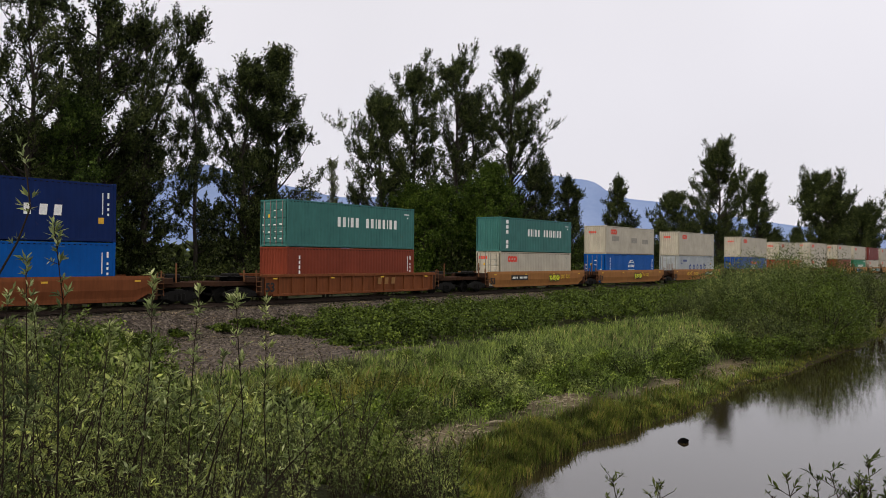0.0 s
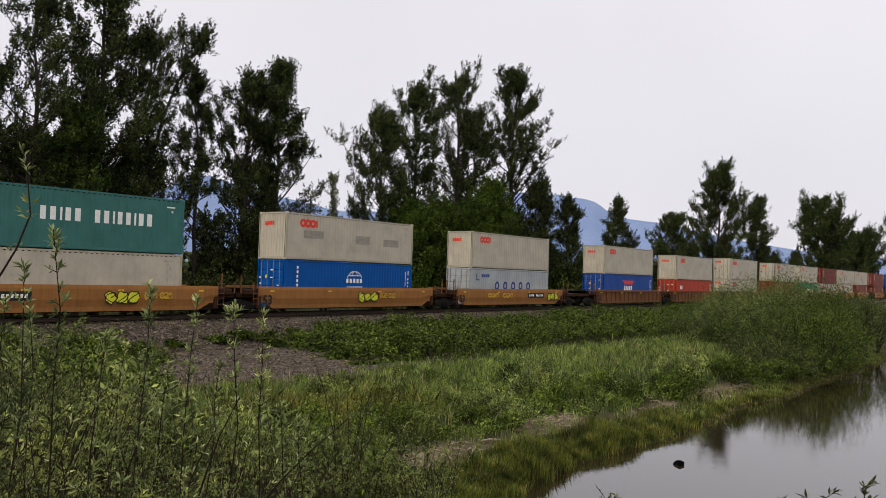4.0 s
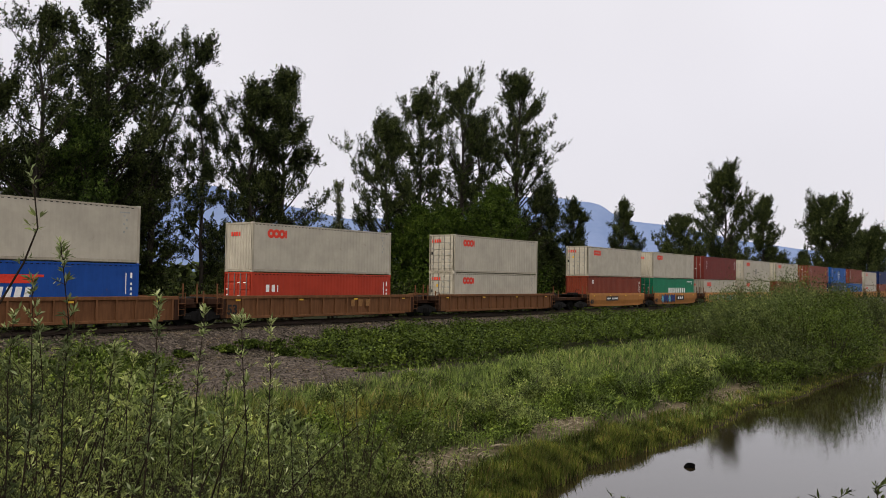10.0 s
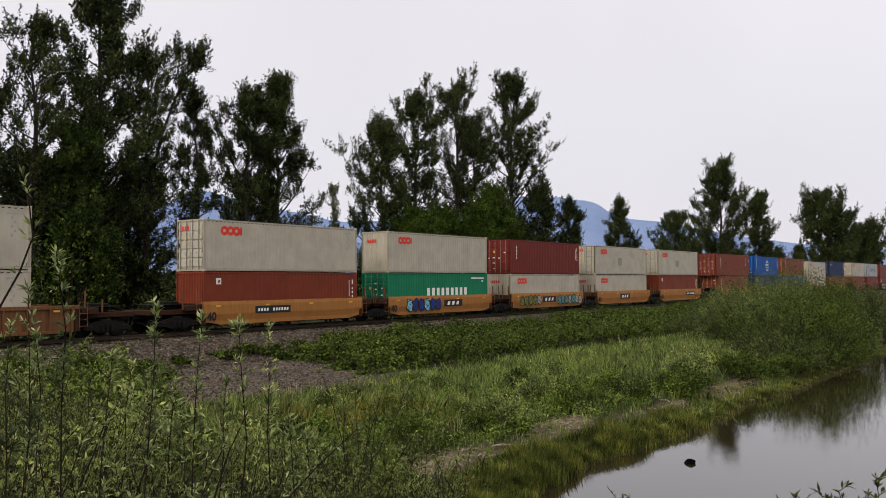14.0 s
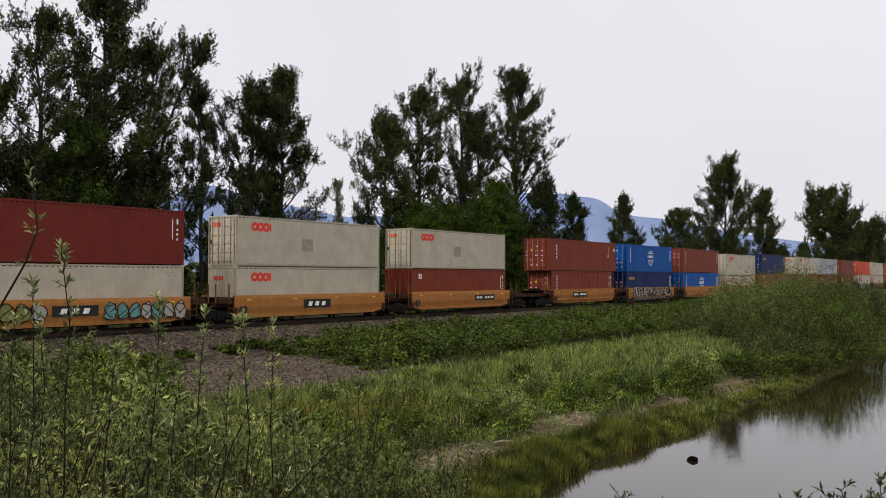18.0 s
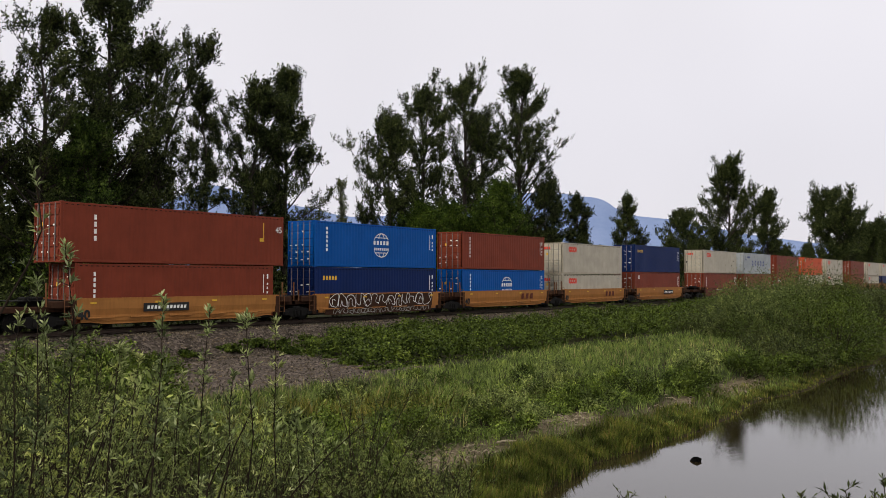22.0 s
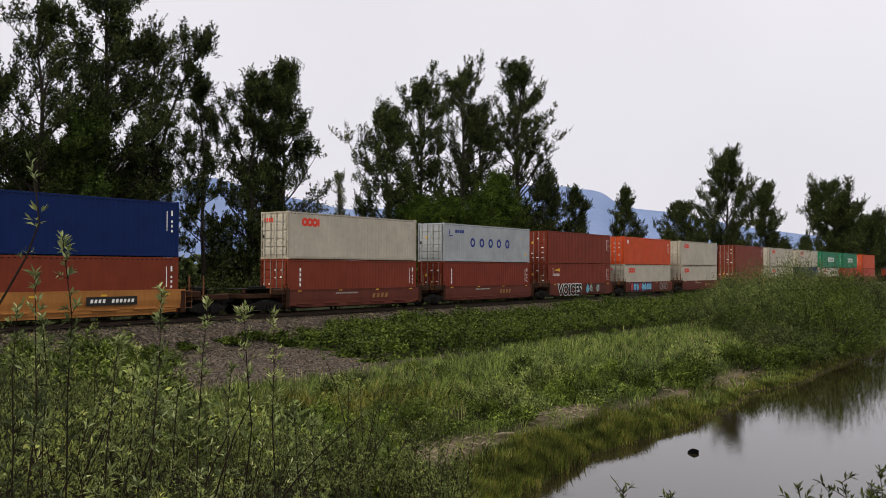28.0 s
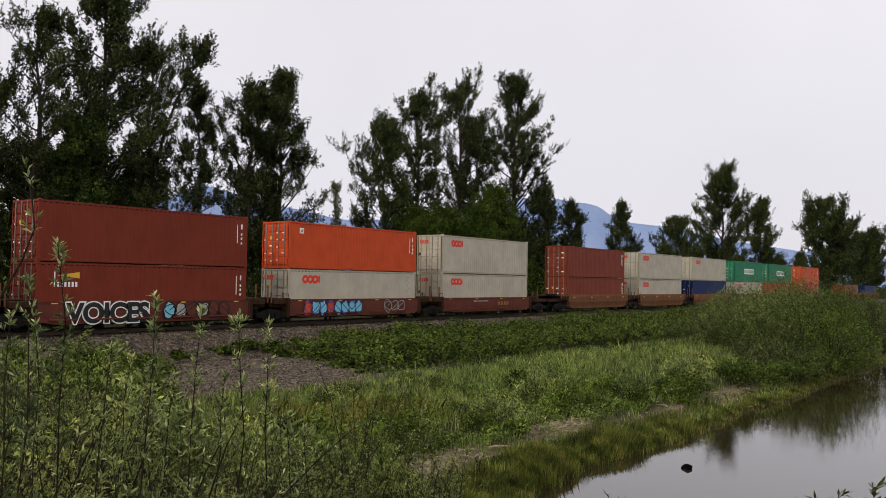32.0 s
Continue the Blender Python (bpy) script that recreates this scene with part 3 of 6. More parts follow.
def broadleaf_tree(name, label, x, y, height, width, seed, leaf=None, crown_from=0.22, limbs=46, clumps=5, per=22, size=0.34,
                   stems=1, taper=0.62, clump_r=0.75, trunk_r=None, lean=0.0, brush=1.0, arm=None):
    """A tapered trunk (or several), upswept limbs, branchlets, and on them narrow brushes of small leaves. arm: reach and top of one long side limb."""
    rng = np.random.RandomState(seed)
    z0 = float(land_z(np.array([x]), np.array([y]))[0]) - 0.1
    wood, feet, tips = Geo(), [], []
    trunk_r = trunk_r or 0.012 * height + 0.07

    def branchlets(path, count, lo):
        for j in range(count):
            t = (lo + (1 - lo) * rng.uniform() ** 0.8) * 5
            q = min(4, int(t))
            p = path[q] + (path[q + 1] - path[q]) * (t - q)
            along = unit_rows((path[q + 1] - path[q])[None])[0]
            d = along * 0.6 + np.array([0.12 * brush, 0, 0.15 + 0.45 * brush]) + rng.normal(size=3) * 0.55
            d = d / np.linalg.norm(d)
            end = p + d * clump_r * rng.uniform(0.7, 1.7)
            wood.tube([p, end], [0.022, 0.007], 3, False)
            feet.append(p)
            tips.append(end)

    for s in range(stems):
        off = (rng.uniform(-1, 1, 2) * width * 0.16) if stems > 1 else np.zeros(2)
        top = (height - clump_r * 1.2) * (1 if s == 0 else rng.uniform(0.78, 0.97))
        tp = []
        for k in range(9):
            t = k / 8
            tp.append(np.array([off[0] * (0.3 + 0.9 * t) + rng.normal() * 0.010 * height * t + lean * t * t * height, off[1] * (0.3 + 0.9 * t) + rng.normal() * 0.010 * height * t, t * top]))
        wood.tube(tp, [max(0.03, trunk_r * (1 - 0.9 * k / 8)) * (1.35 if k == 0 else 1) / math.sqrt(stems) for k in range(9)], 7)
        branchlets([tp[7] + (tp[8] - tp[7]) * k / 5 for k in range(6)], clumps * 2, 0.1)
        for i in range(limbs):
            h = crown_from + (0.97 - crown_from) * (i + rng.uniform()) / limbs
            k = min(7, int(h * 8))
            start = tp[k] + (tp[k + 1] - tp[k]) * (h * 8 - k)
            rel = (h - crown_from) / (1 - crown_from)
            prof = (0.6 + 0.4 * min(1, rel / 0.25)) * (1 - (max(0, rel - taper) / (1 - taper)) ** 0.8 * 0.85)
            r = width * 0.5 * prof * (rng.uniform(0.4, 0.88) if rng.uniform() < 0.65 else rng.uniform(0.88, 1.12)) / (1 if stems == 1 else 1.25)
            elev = radians(rng.uniform(-4, 30) + 12 * brush + 22 * rel)
            path = limb_path(rng, start, rng.uniform(0, 2 * math.pi), elev, r / math.cos(elev) * 0.85, 0.06)
            lr = max(0.03, trunk_r * 0.40 * (1 - 0.75 * h))
            wood.tube(path, [lr * (1 - 0.85 * j / 5) for j in range(6)], 4, False)
            branchlets(path, clumps, 0.28)
    if arm:
        path = [np.array([arm[0] * t ** 1.25, 0.3 * math.sin(5 * t), height * 0.36 + (arm[1] - height * 0.36) * (t + 0.12 * math.sin(3.1 * t))]) for t in np.linspace(0, 1, 6)]
        wood.tube(path, [trunk_r * 0.55 * (1 - 0.9 * j / 5) for j in range(6)], 6, False)
        branchlets(path, clumps * 3, 0.5)
        for j in range(6):
            p = path[2 + j % 3] + (path[3 + j % 3] - path[2 + j % 3]) * rng.uniform()
            sub = limb_path(rng, p, rng.uniform(-1.6, 1.6) + (math.pi if j % 2 else 0), radians(rng.uniform(25, 60)), rng.uniform(0.9, 1.9), 0.08)
            wood.tube(sub, [0.06 * (1 - 0.85 * q / 5) for q in range(6)], 4, False)
            branchlets(sub, clumps, 0.3)
    # leaf brushes: narrow sprays standing up along each branchlet
    feet, tips = np.array(feet), np.array(tips)
    n_sprays, n_leaves = max(4, int(per / 6)), 20
    f, d = np.repeat(feet, n_sprays, 0), np.repeat(tips - feet, n_sprays, 0)
    m = len(f)
    at = f + d * rng.uniform(0.1, 1.0, (m, 1)) + rng.normal(size=(m, 3)) * clump_r * (0.26 - 0.10 * brush)
    way = unit_rows(unit_rows(d) * 0.55 + np.array([0.15 * brush, 0, 0.25 + 0.6 * brush]) + rng.normal(size=(m, 3)) * (0.8 - 0.38 * brush))
    span = size * 2.1 * rng.uniform(0.5, 1.4, (m, 1))
    t = rng.uniform(0, 1, (m * n_leaves, 1))
    ax, ln = np.repeat(way, n_leaves, 0), np.repeat(span, n_leaves, 0)
    c = np.repeat(at, n_leaves, 0) + ax * ln * t + rng.normal(size=(m * n_leaves, 3)) * size * 0.25 * (1.15 - 0.75 * t) * (1.6 - 0.6 * brush)
    n = len(c)
    u = unit_rows(ax * 0.9 + rng.normal(size=(n, 3)) * 0.6)
    w = unit_rows(np.cross(u, rng.normal(size=(n, 3)) + np.array([0, 0, 0.5])))
    sz = size * 0.70 * rng.uniform(0.6, 1.3, (n, 1))
    v = np.stack([c - u * sz * 0.24 + w * sz * 0.20, c - u * sz * 0.24 - w * sz * 0.20, c + u * sz * 0.34], 1).reshape(-1, 3)
    tree = tagged(new(name), label, "tree")
    tree.location = (x, y, z0)
    put("trunk", wood.mesh("trunk", None, True), tree, M_BARK)
    put("crown", quads_mesh("crown", v, n, leaf or M_LEAF, 3), tree)
    return tree


def shrub_mesh(rng, radius, height, leaves, size, leaf, lumps=26, narrow=0.5, up=0.5):
    """A bush with its foot at the origin: leaf sprays over an uneven dome, thinner towards the outside."""
    a = rng.uniform(0, 6.28, lumps)
    t = rng.uniform(0, 1, lumps)
    rr = radius * np.sqrt(rng.uniform(0.05, 1, lumps)) * (1 - 0.45 * t)
    c = np.stack([rr * np.cos(a), rr * np.sin(a), height * (0.12 + 0.8 * t) * rng.uniform(0.75, 1.1, lumps)], 1)
    per = leaves // lumps
    cc = np.repeat(c, per, 0)
    cc = cc + rng.normal(size=cc.shape) * np.array([radius, radius, height * 0.8]) * 0.17
    cc[:, 2] = np.maximum(cc[:, 2], 0.03)
    out = cc * np.array([1, 1, 0.3])
    out[:, 2] += 0.5 * radius
    q = leaf_quads(rng, cc, size, size * narrow, up, unit_rows(out), 0.7)
    return quads_mesh("foliage", q, len(cc), leaf), c


def shrub(name, label, x, y, radius, height, leaves, size, leaf, seed, lumps=26, narrow=0.5, group="", dz=0.0, category="shrub"):
    rng = np.random.RandomState(seed)
    me, c = shrub_mesh(rng, radius, height, leaves, size, leaf, lumps, narrow)
    wood = Geo()
    for p in c[:: max(1, len(c) // 9)]:
        wood.tube([(p[0] * 0.12, p[1] * 0.12, -0.1), (p[0] * 0.5, p[1] * 0.5, p[2] * 0.6), tuple(p)], [0.02 + 0.008 * height, 0.014 + 0.003 * height, 0.006], 4, False)
    ob = tagged(new(name), label, category, group)
    ob.location = (x, y, float(land_z(np.array([x]), np.array([y]))[0]) + dz)
    tagged(put("stem", wood, ob, M_TWIG), kind="stuff")
    put("foliage", me, ob)
    return ob


COTTON = "tall dark green cottonwood tree beside the railway"
D2 = dict(clumps=9, per=46)
# big trees left of the gap
broadleaf_tree("cottonwood_tree", COTTON, 22.3, 53.5, 20.5, 7.5, 102, crown_from=0.06, limbs=53, clump_r=0.9, size=0.42, **D2)
broadleaf_tree("cottonwood_tree", "tall open-crowned cottonwood tree with a bare lower trunk", 26.6, 52, 20.8, 8.5, 101, crown_from=0.08, limbs=58, clumps=7, per=34, clump_r=0.75, size=0.34)
broadleaf_tree("cottonwood_tree", "very tall dense dark cottonwood tree beside the railway", 31.0, 52, 24.5, 10.5, 103, crown_from=0.05, limbs=70, clump_r=0.8, size=0.38, **D2)
broadleaf_tree("cottonwood_tree", "leafy mid-green cottonwood tree among taller ones", 28.6, 50, 13.5, 6, 137, M_LEAF_MID, crown_from=0.04, limbs=48, size=0.36, **D2)
broadleaf_tree("cottonwood_tree", COTTON, 28.9, 57, 12.5, 9, 131, crown_from=0.04, limbs=47, clump_r=0.9, size=0.42, **D2)
broadleaf_tree("cottonwood_tree", "tall open-crowned cottonwood tree with bare upper limbs", 34.5, 52, 20.5, 5.8, 104, crown_from=0.12, limbs=37, clumps=8, per=42, size=0.32, taper=0.8, arm=(4.6, 21.2))
broadleaf_tree("cottonwood_tree", "slender sparse young cottonwood tree", 38.9, 52, 18.2, 6, 105, crown_from=0.08, limbs=41, clumps=8, per=42, size=0.30, clump_r=0.62, trunk_r=0.2)
broadleaf_tree("cottonwood_tree", "dense dark cottonwood tree with a blunt top", 43.2, 52, 19.2, 8.5, 106, crown_from=0.04, limbs=58, taper=0.66, size=0.36, **D2)
broadleaf_tree("cottonwood_tree", "dense dark cottonwood tree with a pointed top", 47.0, 52.5, 21, 9, 133, crown_from=0.04, limbs=57, taper=0.42, size=0.36, **D2)
# the tall clump in the middle
D3 = dict(clumps=8, per=38)
broadleaf_tree("cottonwood_tree", "leafy open cottonwood tree leaning outwards from a clump", 59.6, 52, 18.9, 10.5, 107, crown_from=0.1, limbs=65, taper=0.6, size=0.38, **D3)
broadleaf_tree("cottonwood_tree", "tall open cottonwood tree with gaps in its crown", 65.6, 53, 22.8, 9.5, 134, crown_from=0.2, limbs=57, taper=0.72, size=0.38, **D3)
broadleaf_tree("cottonwood_tree", "tall open cottonwood tree with gaps in its crown", 73.0, 53, 25.2, 11, 108, crown_from=0.18, limbs=62, taper=0.74, size=0.38, **D3)
broadleaf_tree("cottonwood_tree", "tallest cottonwood tree of a clump beside the railway", 83.6, 53, 28.4, 13, 109, crown_from=0.08, limbs=81, taper=0.6, size=0.38, **D2)
broadleaf_tree("cottonwood_tree", COTTON, 78.5, 55, 22, 11, 110, crown_from=0.1, limbs=57, size=0.4, **D3)
broadleaf_tree("cottonwood_tree", "dark leafy cottonwood tree lower than its neighbours", 89.5, 53, 15.5, 11, 135, crown_from=0.06, limbs=43, taper=0.4, size=0.4, **D2)
broadleaf_tree("maple_tree", "bright green rounded maple tree behind the train", 69.5, 48.5, 13.4, 12.5, 111, M_LEAF_BRIGHT, 0.12, 46, 8, 30, 0.4, 3, 0.5, 0.8, brush=0.2)
broadleaf_tree("maple_tree", "bright green rounded maple tree behind the train", 61.5, 49, 10.8, 10.5, 112, M_LEAF_BRIGHT, 0.1, 40, 8, 28, 0.4, 3, 0.5, 0.8, brush=0.2)
broadleaf_tree("poplar_sapling", "thin pale grey-green poplar sapling", 51.2, 50, 12.4, 1.2, 113, M_LEAF_GREY, 0.2, 46, 3, 10, 0.22, 1, 0.3, 0.38, 0.07)
# farther along the line
broadleaf_tree("cottonwood_tree", "small dark cottonwood tree beside the railway", 96.0, 52, 14.2, 8, 114, crown_from=0.06, limbs=40, taper=0.35, **D2)
broadleaf_tree("cottonwood_tree", "narrow upright dark cottonwood tree", 110.4, 52, 15.4, 8.5, 115, crown_from=0.1, limbs=41, taper=0.4, **D2)
broadleaf_tree("cottonwood_tree", "small dark cottonwood tree beside the railway", 131.5, 52, 14.5, 13, 116, crown_from=0.05, limbs=57, taper=0.4, size=0.4, **D3)
broadleaf_tree("cottonwood_tree", COTTON, 152.5, 52, 25, 15, 117, crown_from=0.04, limbs=78, size=0.5, clump_r=1.05, taper=0.6, **D2)
broadleaf_tree("cottonwood_tree", "narrow tall dark cottonwood tree", 176, 52, 21.8, 11.5, 118, crown_from=0.05, limbs=47, size=0.5, clump_r=1.05, taper=0.35, **D2)
broadleaf_tree("cottonwood_tree", "broad rounded dark cottonwood tree beside the railway", 229, 53, 25.6, 26, 119, crown_from=0.05, limbs=43, size=0.75, clump_r=1.5, stems=2, taper=0.6, **D2)
broadleaf_tree("cottonwood_tree", COTTON, 288, 54, 20, 30, 120, crown_from=0.05, limbs=41, size=0.8, clump_r=1.6, stems=2, **D2)


broadleaf_tree("young_cottonwood", "dark leafy cottonwood tree in the shade of taller ones", 34.6, 54, 12.5, 7, 144, M_LEAF, 0.04, 40, 9, 40, 0.36, 1, 0.4)
broadleaf_tree("young_cottonwood", "dark leafy cottonwood tree in the shade of taller ones", 31.2, 56, 14.5, 8, 145, M_LEAF, 0.04, 44, 9, 40, 0.36, 1, 0.4)
broadleaf_tree("young_cottonwood", "young leafy cottonwood tree behind the train", 53.5, 53, 8.6, 5.5, 141, M_LEAF, 0.05, 34, 8, 30, 0.34, 2, 0.4)
broadleaf_tree("young_cottonwood", "young leafy cottonwood tree behind the train", 57.5, 51, 8.0, 5.5, 142, M_LEAF_BRIGHT, 0.05, 34, 8, 30, 0.34, 2, 0.4)
broadleaf_tree("young_cottonwood", "young leafy cottonwood tree behind the train", 49.6, 54, 7.6, 5.0, 143, M_LEAF, 0.05, 34, 8, 28, 0.34, 2, 0.4)
for k, (ux, uh) in enumerate(((78, 10.5), (83, 11), (88, 11.5), (93, 9), (90, 9.5), (98, 8.0), (104, 7.5), (115, 9.0), (121, 8.0), (126, 9.5), (139, 10), (145, 11), (163, 12), (187, 12), (198, 11), (210, 12))):
    broadleaf_tree("young_cottonwood", "young leafy cottonwood tree behind the train", ux, 53 + (k % 3), uh, uh * 0.8, 150 + k, M_LEAF, 0.04, 34, 8, 26, 0.42, 2, 0.4, 0.85)


def build_understory():
    """Shrubs along the far side of the track, one thing each."""
    rng = random.Random(31)
    kinds = [("willow_shrub", "leafy green willow shrub behind the railway track", M_LEAF_BRIGHT), ("willow_shrub", "dark leafy shrub behind the railway track", M_LEAF), ("willow_shrub", "grey-green leafy shrub behind the railway track", M_BUSH)]
    x = 18.0
    i = 0
    while x < 330:
        name, label, leaf = kinds[rng.choice((0, 1, 1, 2))]
        h = rng.uniform(2.6, 5.0) if rng.random() < 0.75 else rng.uniform(5, 7.5)
        r = h * rng.uniform(0.5, 0.75)
        far = 1 + x / 150
        shrub(name, label, x, rng.uniform(45.5, 49) + (2 if h > 5 else 0), r, h, int(1500 if far < 1.8 else 1000), 0.22 * far ** 0.5, leaf, 400 + i, 30, 0.55, "shrubs behind the track")
        x += r * rng.uniform(0.95, 1.6) * far ** 0.7
        i += 1


build_understory()


def build_far_wood():
    """A dark screen of woodland well behind the first row of trees."""
    rng = np.random.RandomState(55)
    n = 52000
    x = 5 + 415 * rng.uniform(size=n) ** 1.6
    y = 66 + 26 * rng.uniform(size=n)
    top = 4.5 + 2.0 * ripple(x, y, 0.12, 9) + 1.2 * ripple(x, y, 0.5, 10) + 9.5 * (1 - smooth(35, 42, x))
    z = -1.2 + np.maximum(1, top) * rng.uniform(0.02, 1, n) ** 0.7
    q = leaf_quads(rng, np.stack([x, y, z], 1), 0.8, 0.6, 0.3)
    tagged(new("far_woodland", quads_mesh("far_woodland", q, n, M_LEAF)), "dark mass of far woodland undergrowth behind the trees", "woodland", kind="stuff")


build_far_wood()


# ---- bramble hedge on the embankment ----
def hedge_height(x, y):
    start = smooth(-0.3, 2.2, x - 27 - 0.48 * (y - 24.7) + 0.8 * ripple(x, y, 0.8, 12))
    band = smooth(24.2, 25.5, y + 0.5 * ripple(x, y, 0.6, 13)) * (1 - smooth(34.1, 36.3, y + 0.5 * ripple(x, y, 0.7, 14) - 0.012 * (x - 30)))
    return start * band * (1.15 + 0.65 * ripple(x, y, 0.9, 15) + 0.6 * ripple(x, y, 2.4, 16))


def build_hedge():
    """Bramble canes heaped in rounded clumps, with dark hollows between."""
    rng = np.random.RandomState(61)
    m = 3600
    cx = 25 + 125 * rng.uniform(size=m) ** 1.5
    cy = rng.uniform(24.0, 37.0, m)
    ch = hedge_height(cx, cy)
    k = ch > 0.2
    cx, cy, ch = cx[k], cy[k], ch[k]
    far = np.maximum(1, cx / 50) ** 0.5
    per = 76
    r = np.repeat(rng.uniform(0.3, 0.95, len(cx)) * far, per)
    n = len(r)
    d = unit_rows(rng.normal(size=(n, 3)))
    d[:, 2] = np.abs(d[:, 2])
    rad = r * rng.uniform(0.55, 1.05, n)
    x = np.repeat(cx, per) + d[:, 0] * rad
    y = np.repeat(cy, per) + d[:, 1] * rad
    z = land_z(x, y) + np.maximum(0.03, (np.repeat(ch, per) - 0.45 + d[:, 2] * rad * 0.75) * rng.uniform(0.12, 1, n) ** 0.45)
    q = leaf_quads(rng, np.stack([x, y, z], 1), 0.14, 0.11, 0.5).reshape(n, 4, 3)
    mid = q.mean(1, keepdims=True)
    q = mid + (q - mid) * np.repeat(far, per)[:, None, None]
    tagged(new("bramble_hedge", quads_mesh("bramble_hedge", q.reshape(-1, 3), n, M_BRAMBLE)), "low dense green bramble thicket on the railway embankment", "brambles", kind="stuff")


build_hedge()
for k, (bx, by, br, bh) in enumerate(((21.8, 33.2, 0.7, 0.4), (25.0, 34.7, 0.5, 0.3), (27.6, 34.9, 0.8, 0.4), (29.4, 35.2, 0.9, 0.45), (30.8, 34.6, 0.8, 0.5), (30.0, 33.0, 0.6, 0.4), (18.5, 31, 1.0, 0.7), (16.0, 31.5, 1.4, 0.9), (19.4, 33.6, 0.8, 0.5), (14.5, 28.5, 1.3, 1.0), (17.0, 27.2, 1.1, 0.9))):
    shrub("bramble_clump", "small green bramble clump growing on grey gravel", bx, by, br, bh, 700, 0.15, M_BRAMBLE, 700 + k, 18, 0.75, "bramble clumps on the gravel", category="brambles")


def build_bramble_bank():
    """Bramble bushes that hide the foot of the gravel beyond the near bank."""
    rnd = random.Random(77)
    for k in range(26):
        y = rnd.uniform(22.5, 33.0)
        x = y * rnd.uniform(0.40, 0.66)
        h = rnd.uniform(0.8, 1.45) * (1 if x < 0.6 * y else 0.6)
        shrub("bramble_bush", "leafy green bramble bush at the edge of grey gravel", x, y, rnd.uniform(1.0, 1.7), h, 1700, 0.13, (M_BRAMBLE, M_BRAMBLE, M_HERB)[k % 3], 740 + k, 22, 0.7, "bramble bushes on the gravel", category="brambles")


build_bramble_bank()


# ---- willow scrub at the head of the pond ----
def build_scrub():
    rng = random.Random(71)
    i = 0
    for gy in range(6):
        for gx in range(14):
            x = 37 + gx * 5.2 + rng.uniform(-1.6, 1.6)
            y = 10.2 + gy * 3.2 + rng.uniform(-1.0, 1.0)
            d = ((x - 38) * 17 - (y - 10) * 33) / 37.1
            if d < -0.6 or y < 9.9 or y > 29:
                continue
            h = 1.5 + 2.8 * float(smooth(0, 5, d)) * rng.uniform(0.7, 1.12) * (1 - 0.3 * float(smooth(64, 82, x)))
            r = rng.uniform(1.9, 2.8)
            leaf = rng.choice((M_BUSH, M_BUSH, M_BRAMBLE))
            shrub("willow_bush", "thick tangled grey-green willow bush by the pond", x, y, r, h, 4800 if d < 14 else 2000, 0.125, leaf, 800 + i, 17, 0.42, "willow bushes by the pond")
            i += 1


build_scrub()
for k, (bx, by, br, bh) in enumerate(((58.0, 15.6, 3.0, 4.7), (54.2, 15.4, 2.5, 3.6), (61.5, 18.2, 2.8, 4.3), (56.5, 18.6, 2.4, 3.5))):
    shrub("willow_bush", "rounded pale green willow bush standing above its neighbours", bx, by, br, bh, 7600, 0.13, M_WILLOW_PALE, 870 + k, 26, 0.42, "willow bushes by the pond")


for k, (bx, by, br, bh) in enumerate(((29.4, 11.6, 0.9, 0.8), (31.2, 11.9, 1.0, 0.9), (35.4, 11.3, 1.1, 1.0), (37.2, 10.9, 1.1, 0.9), (39.0, 10.6, 1.2, 1.1), (41.2, 10.4, 1.2, 1.0), (43.6, 10.3, 1.3, 1.2), (46.2, 10.2, 1.3, 1.2), (49.0, 10.2, 1.4, 1.3))):
    shrub("willow_bush", "low dark bush overhanging the muddy pond edge", bx, by, br, bh, 2200, 0.11, M_BRAMBLE, 890 + k, 16, 0.5, "willow bushes by the pond")


# ---- meadow grass ----
def blades(rng, x, y, height, width, bend, jitter=0.35):
    n = len(x)
    z = np.maximum(land_z(x, y), WATER_Z - 0.25) - 0.02
    h = height * rng.uniform(0.55, 1.25, n)
    a = rng.uniform(0, 6.28, n)
    b = h * bend * rng.uniform(0.2, 1.3, n)
    wx, wy = np.cos(a) * width * 0.5, np.sin(a) * width * 0.5
    d = rng.uniform(0, 6.28, n)
    tx, ty = np.cos(d) * b + b * 0.15, np.sin(d) * b
    foot = np.stack([x, y, z], 1)
    side = np.stack([wx, wy, 0 * wx], 1)
    midp = foot + np.stack([tx * 0.3, ty * 0.3, h * 0.6], 1)
    tip = foot + np.stack([tx, ty, h], 1)
    return np.stack([foot - side, foot + side, midp + side * 0.8, tip, midp - side * 0.8], 1).reshape(-1, 3), n


def meadow_mask(x, y, rng):
    edge = 24.9 + 0.6 * ripple(x, y, 0.6, 13)
    west = 23.2 + 0.5 * ripple(x, y, 0.9, 29)
    p = pond_depth(x, y)
    d = ((x - 38) * 17 - (y - 10) * 33) / 37.1
    return (p < -0.3) & (y < np.minimum(edge, west + rng.normal(size=len(x)) * 0.5)) & (d < 0.5) & (np.hypot(x, y) > 6)


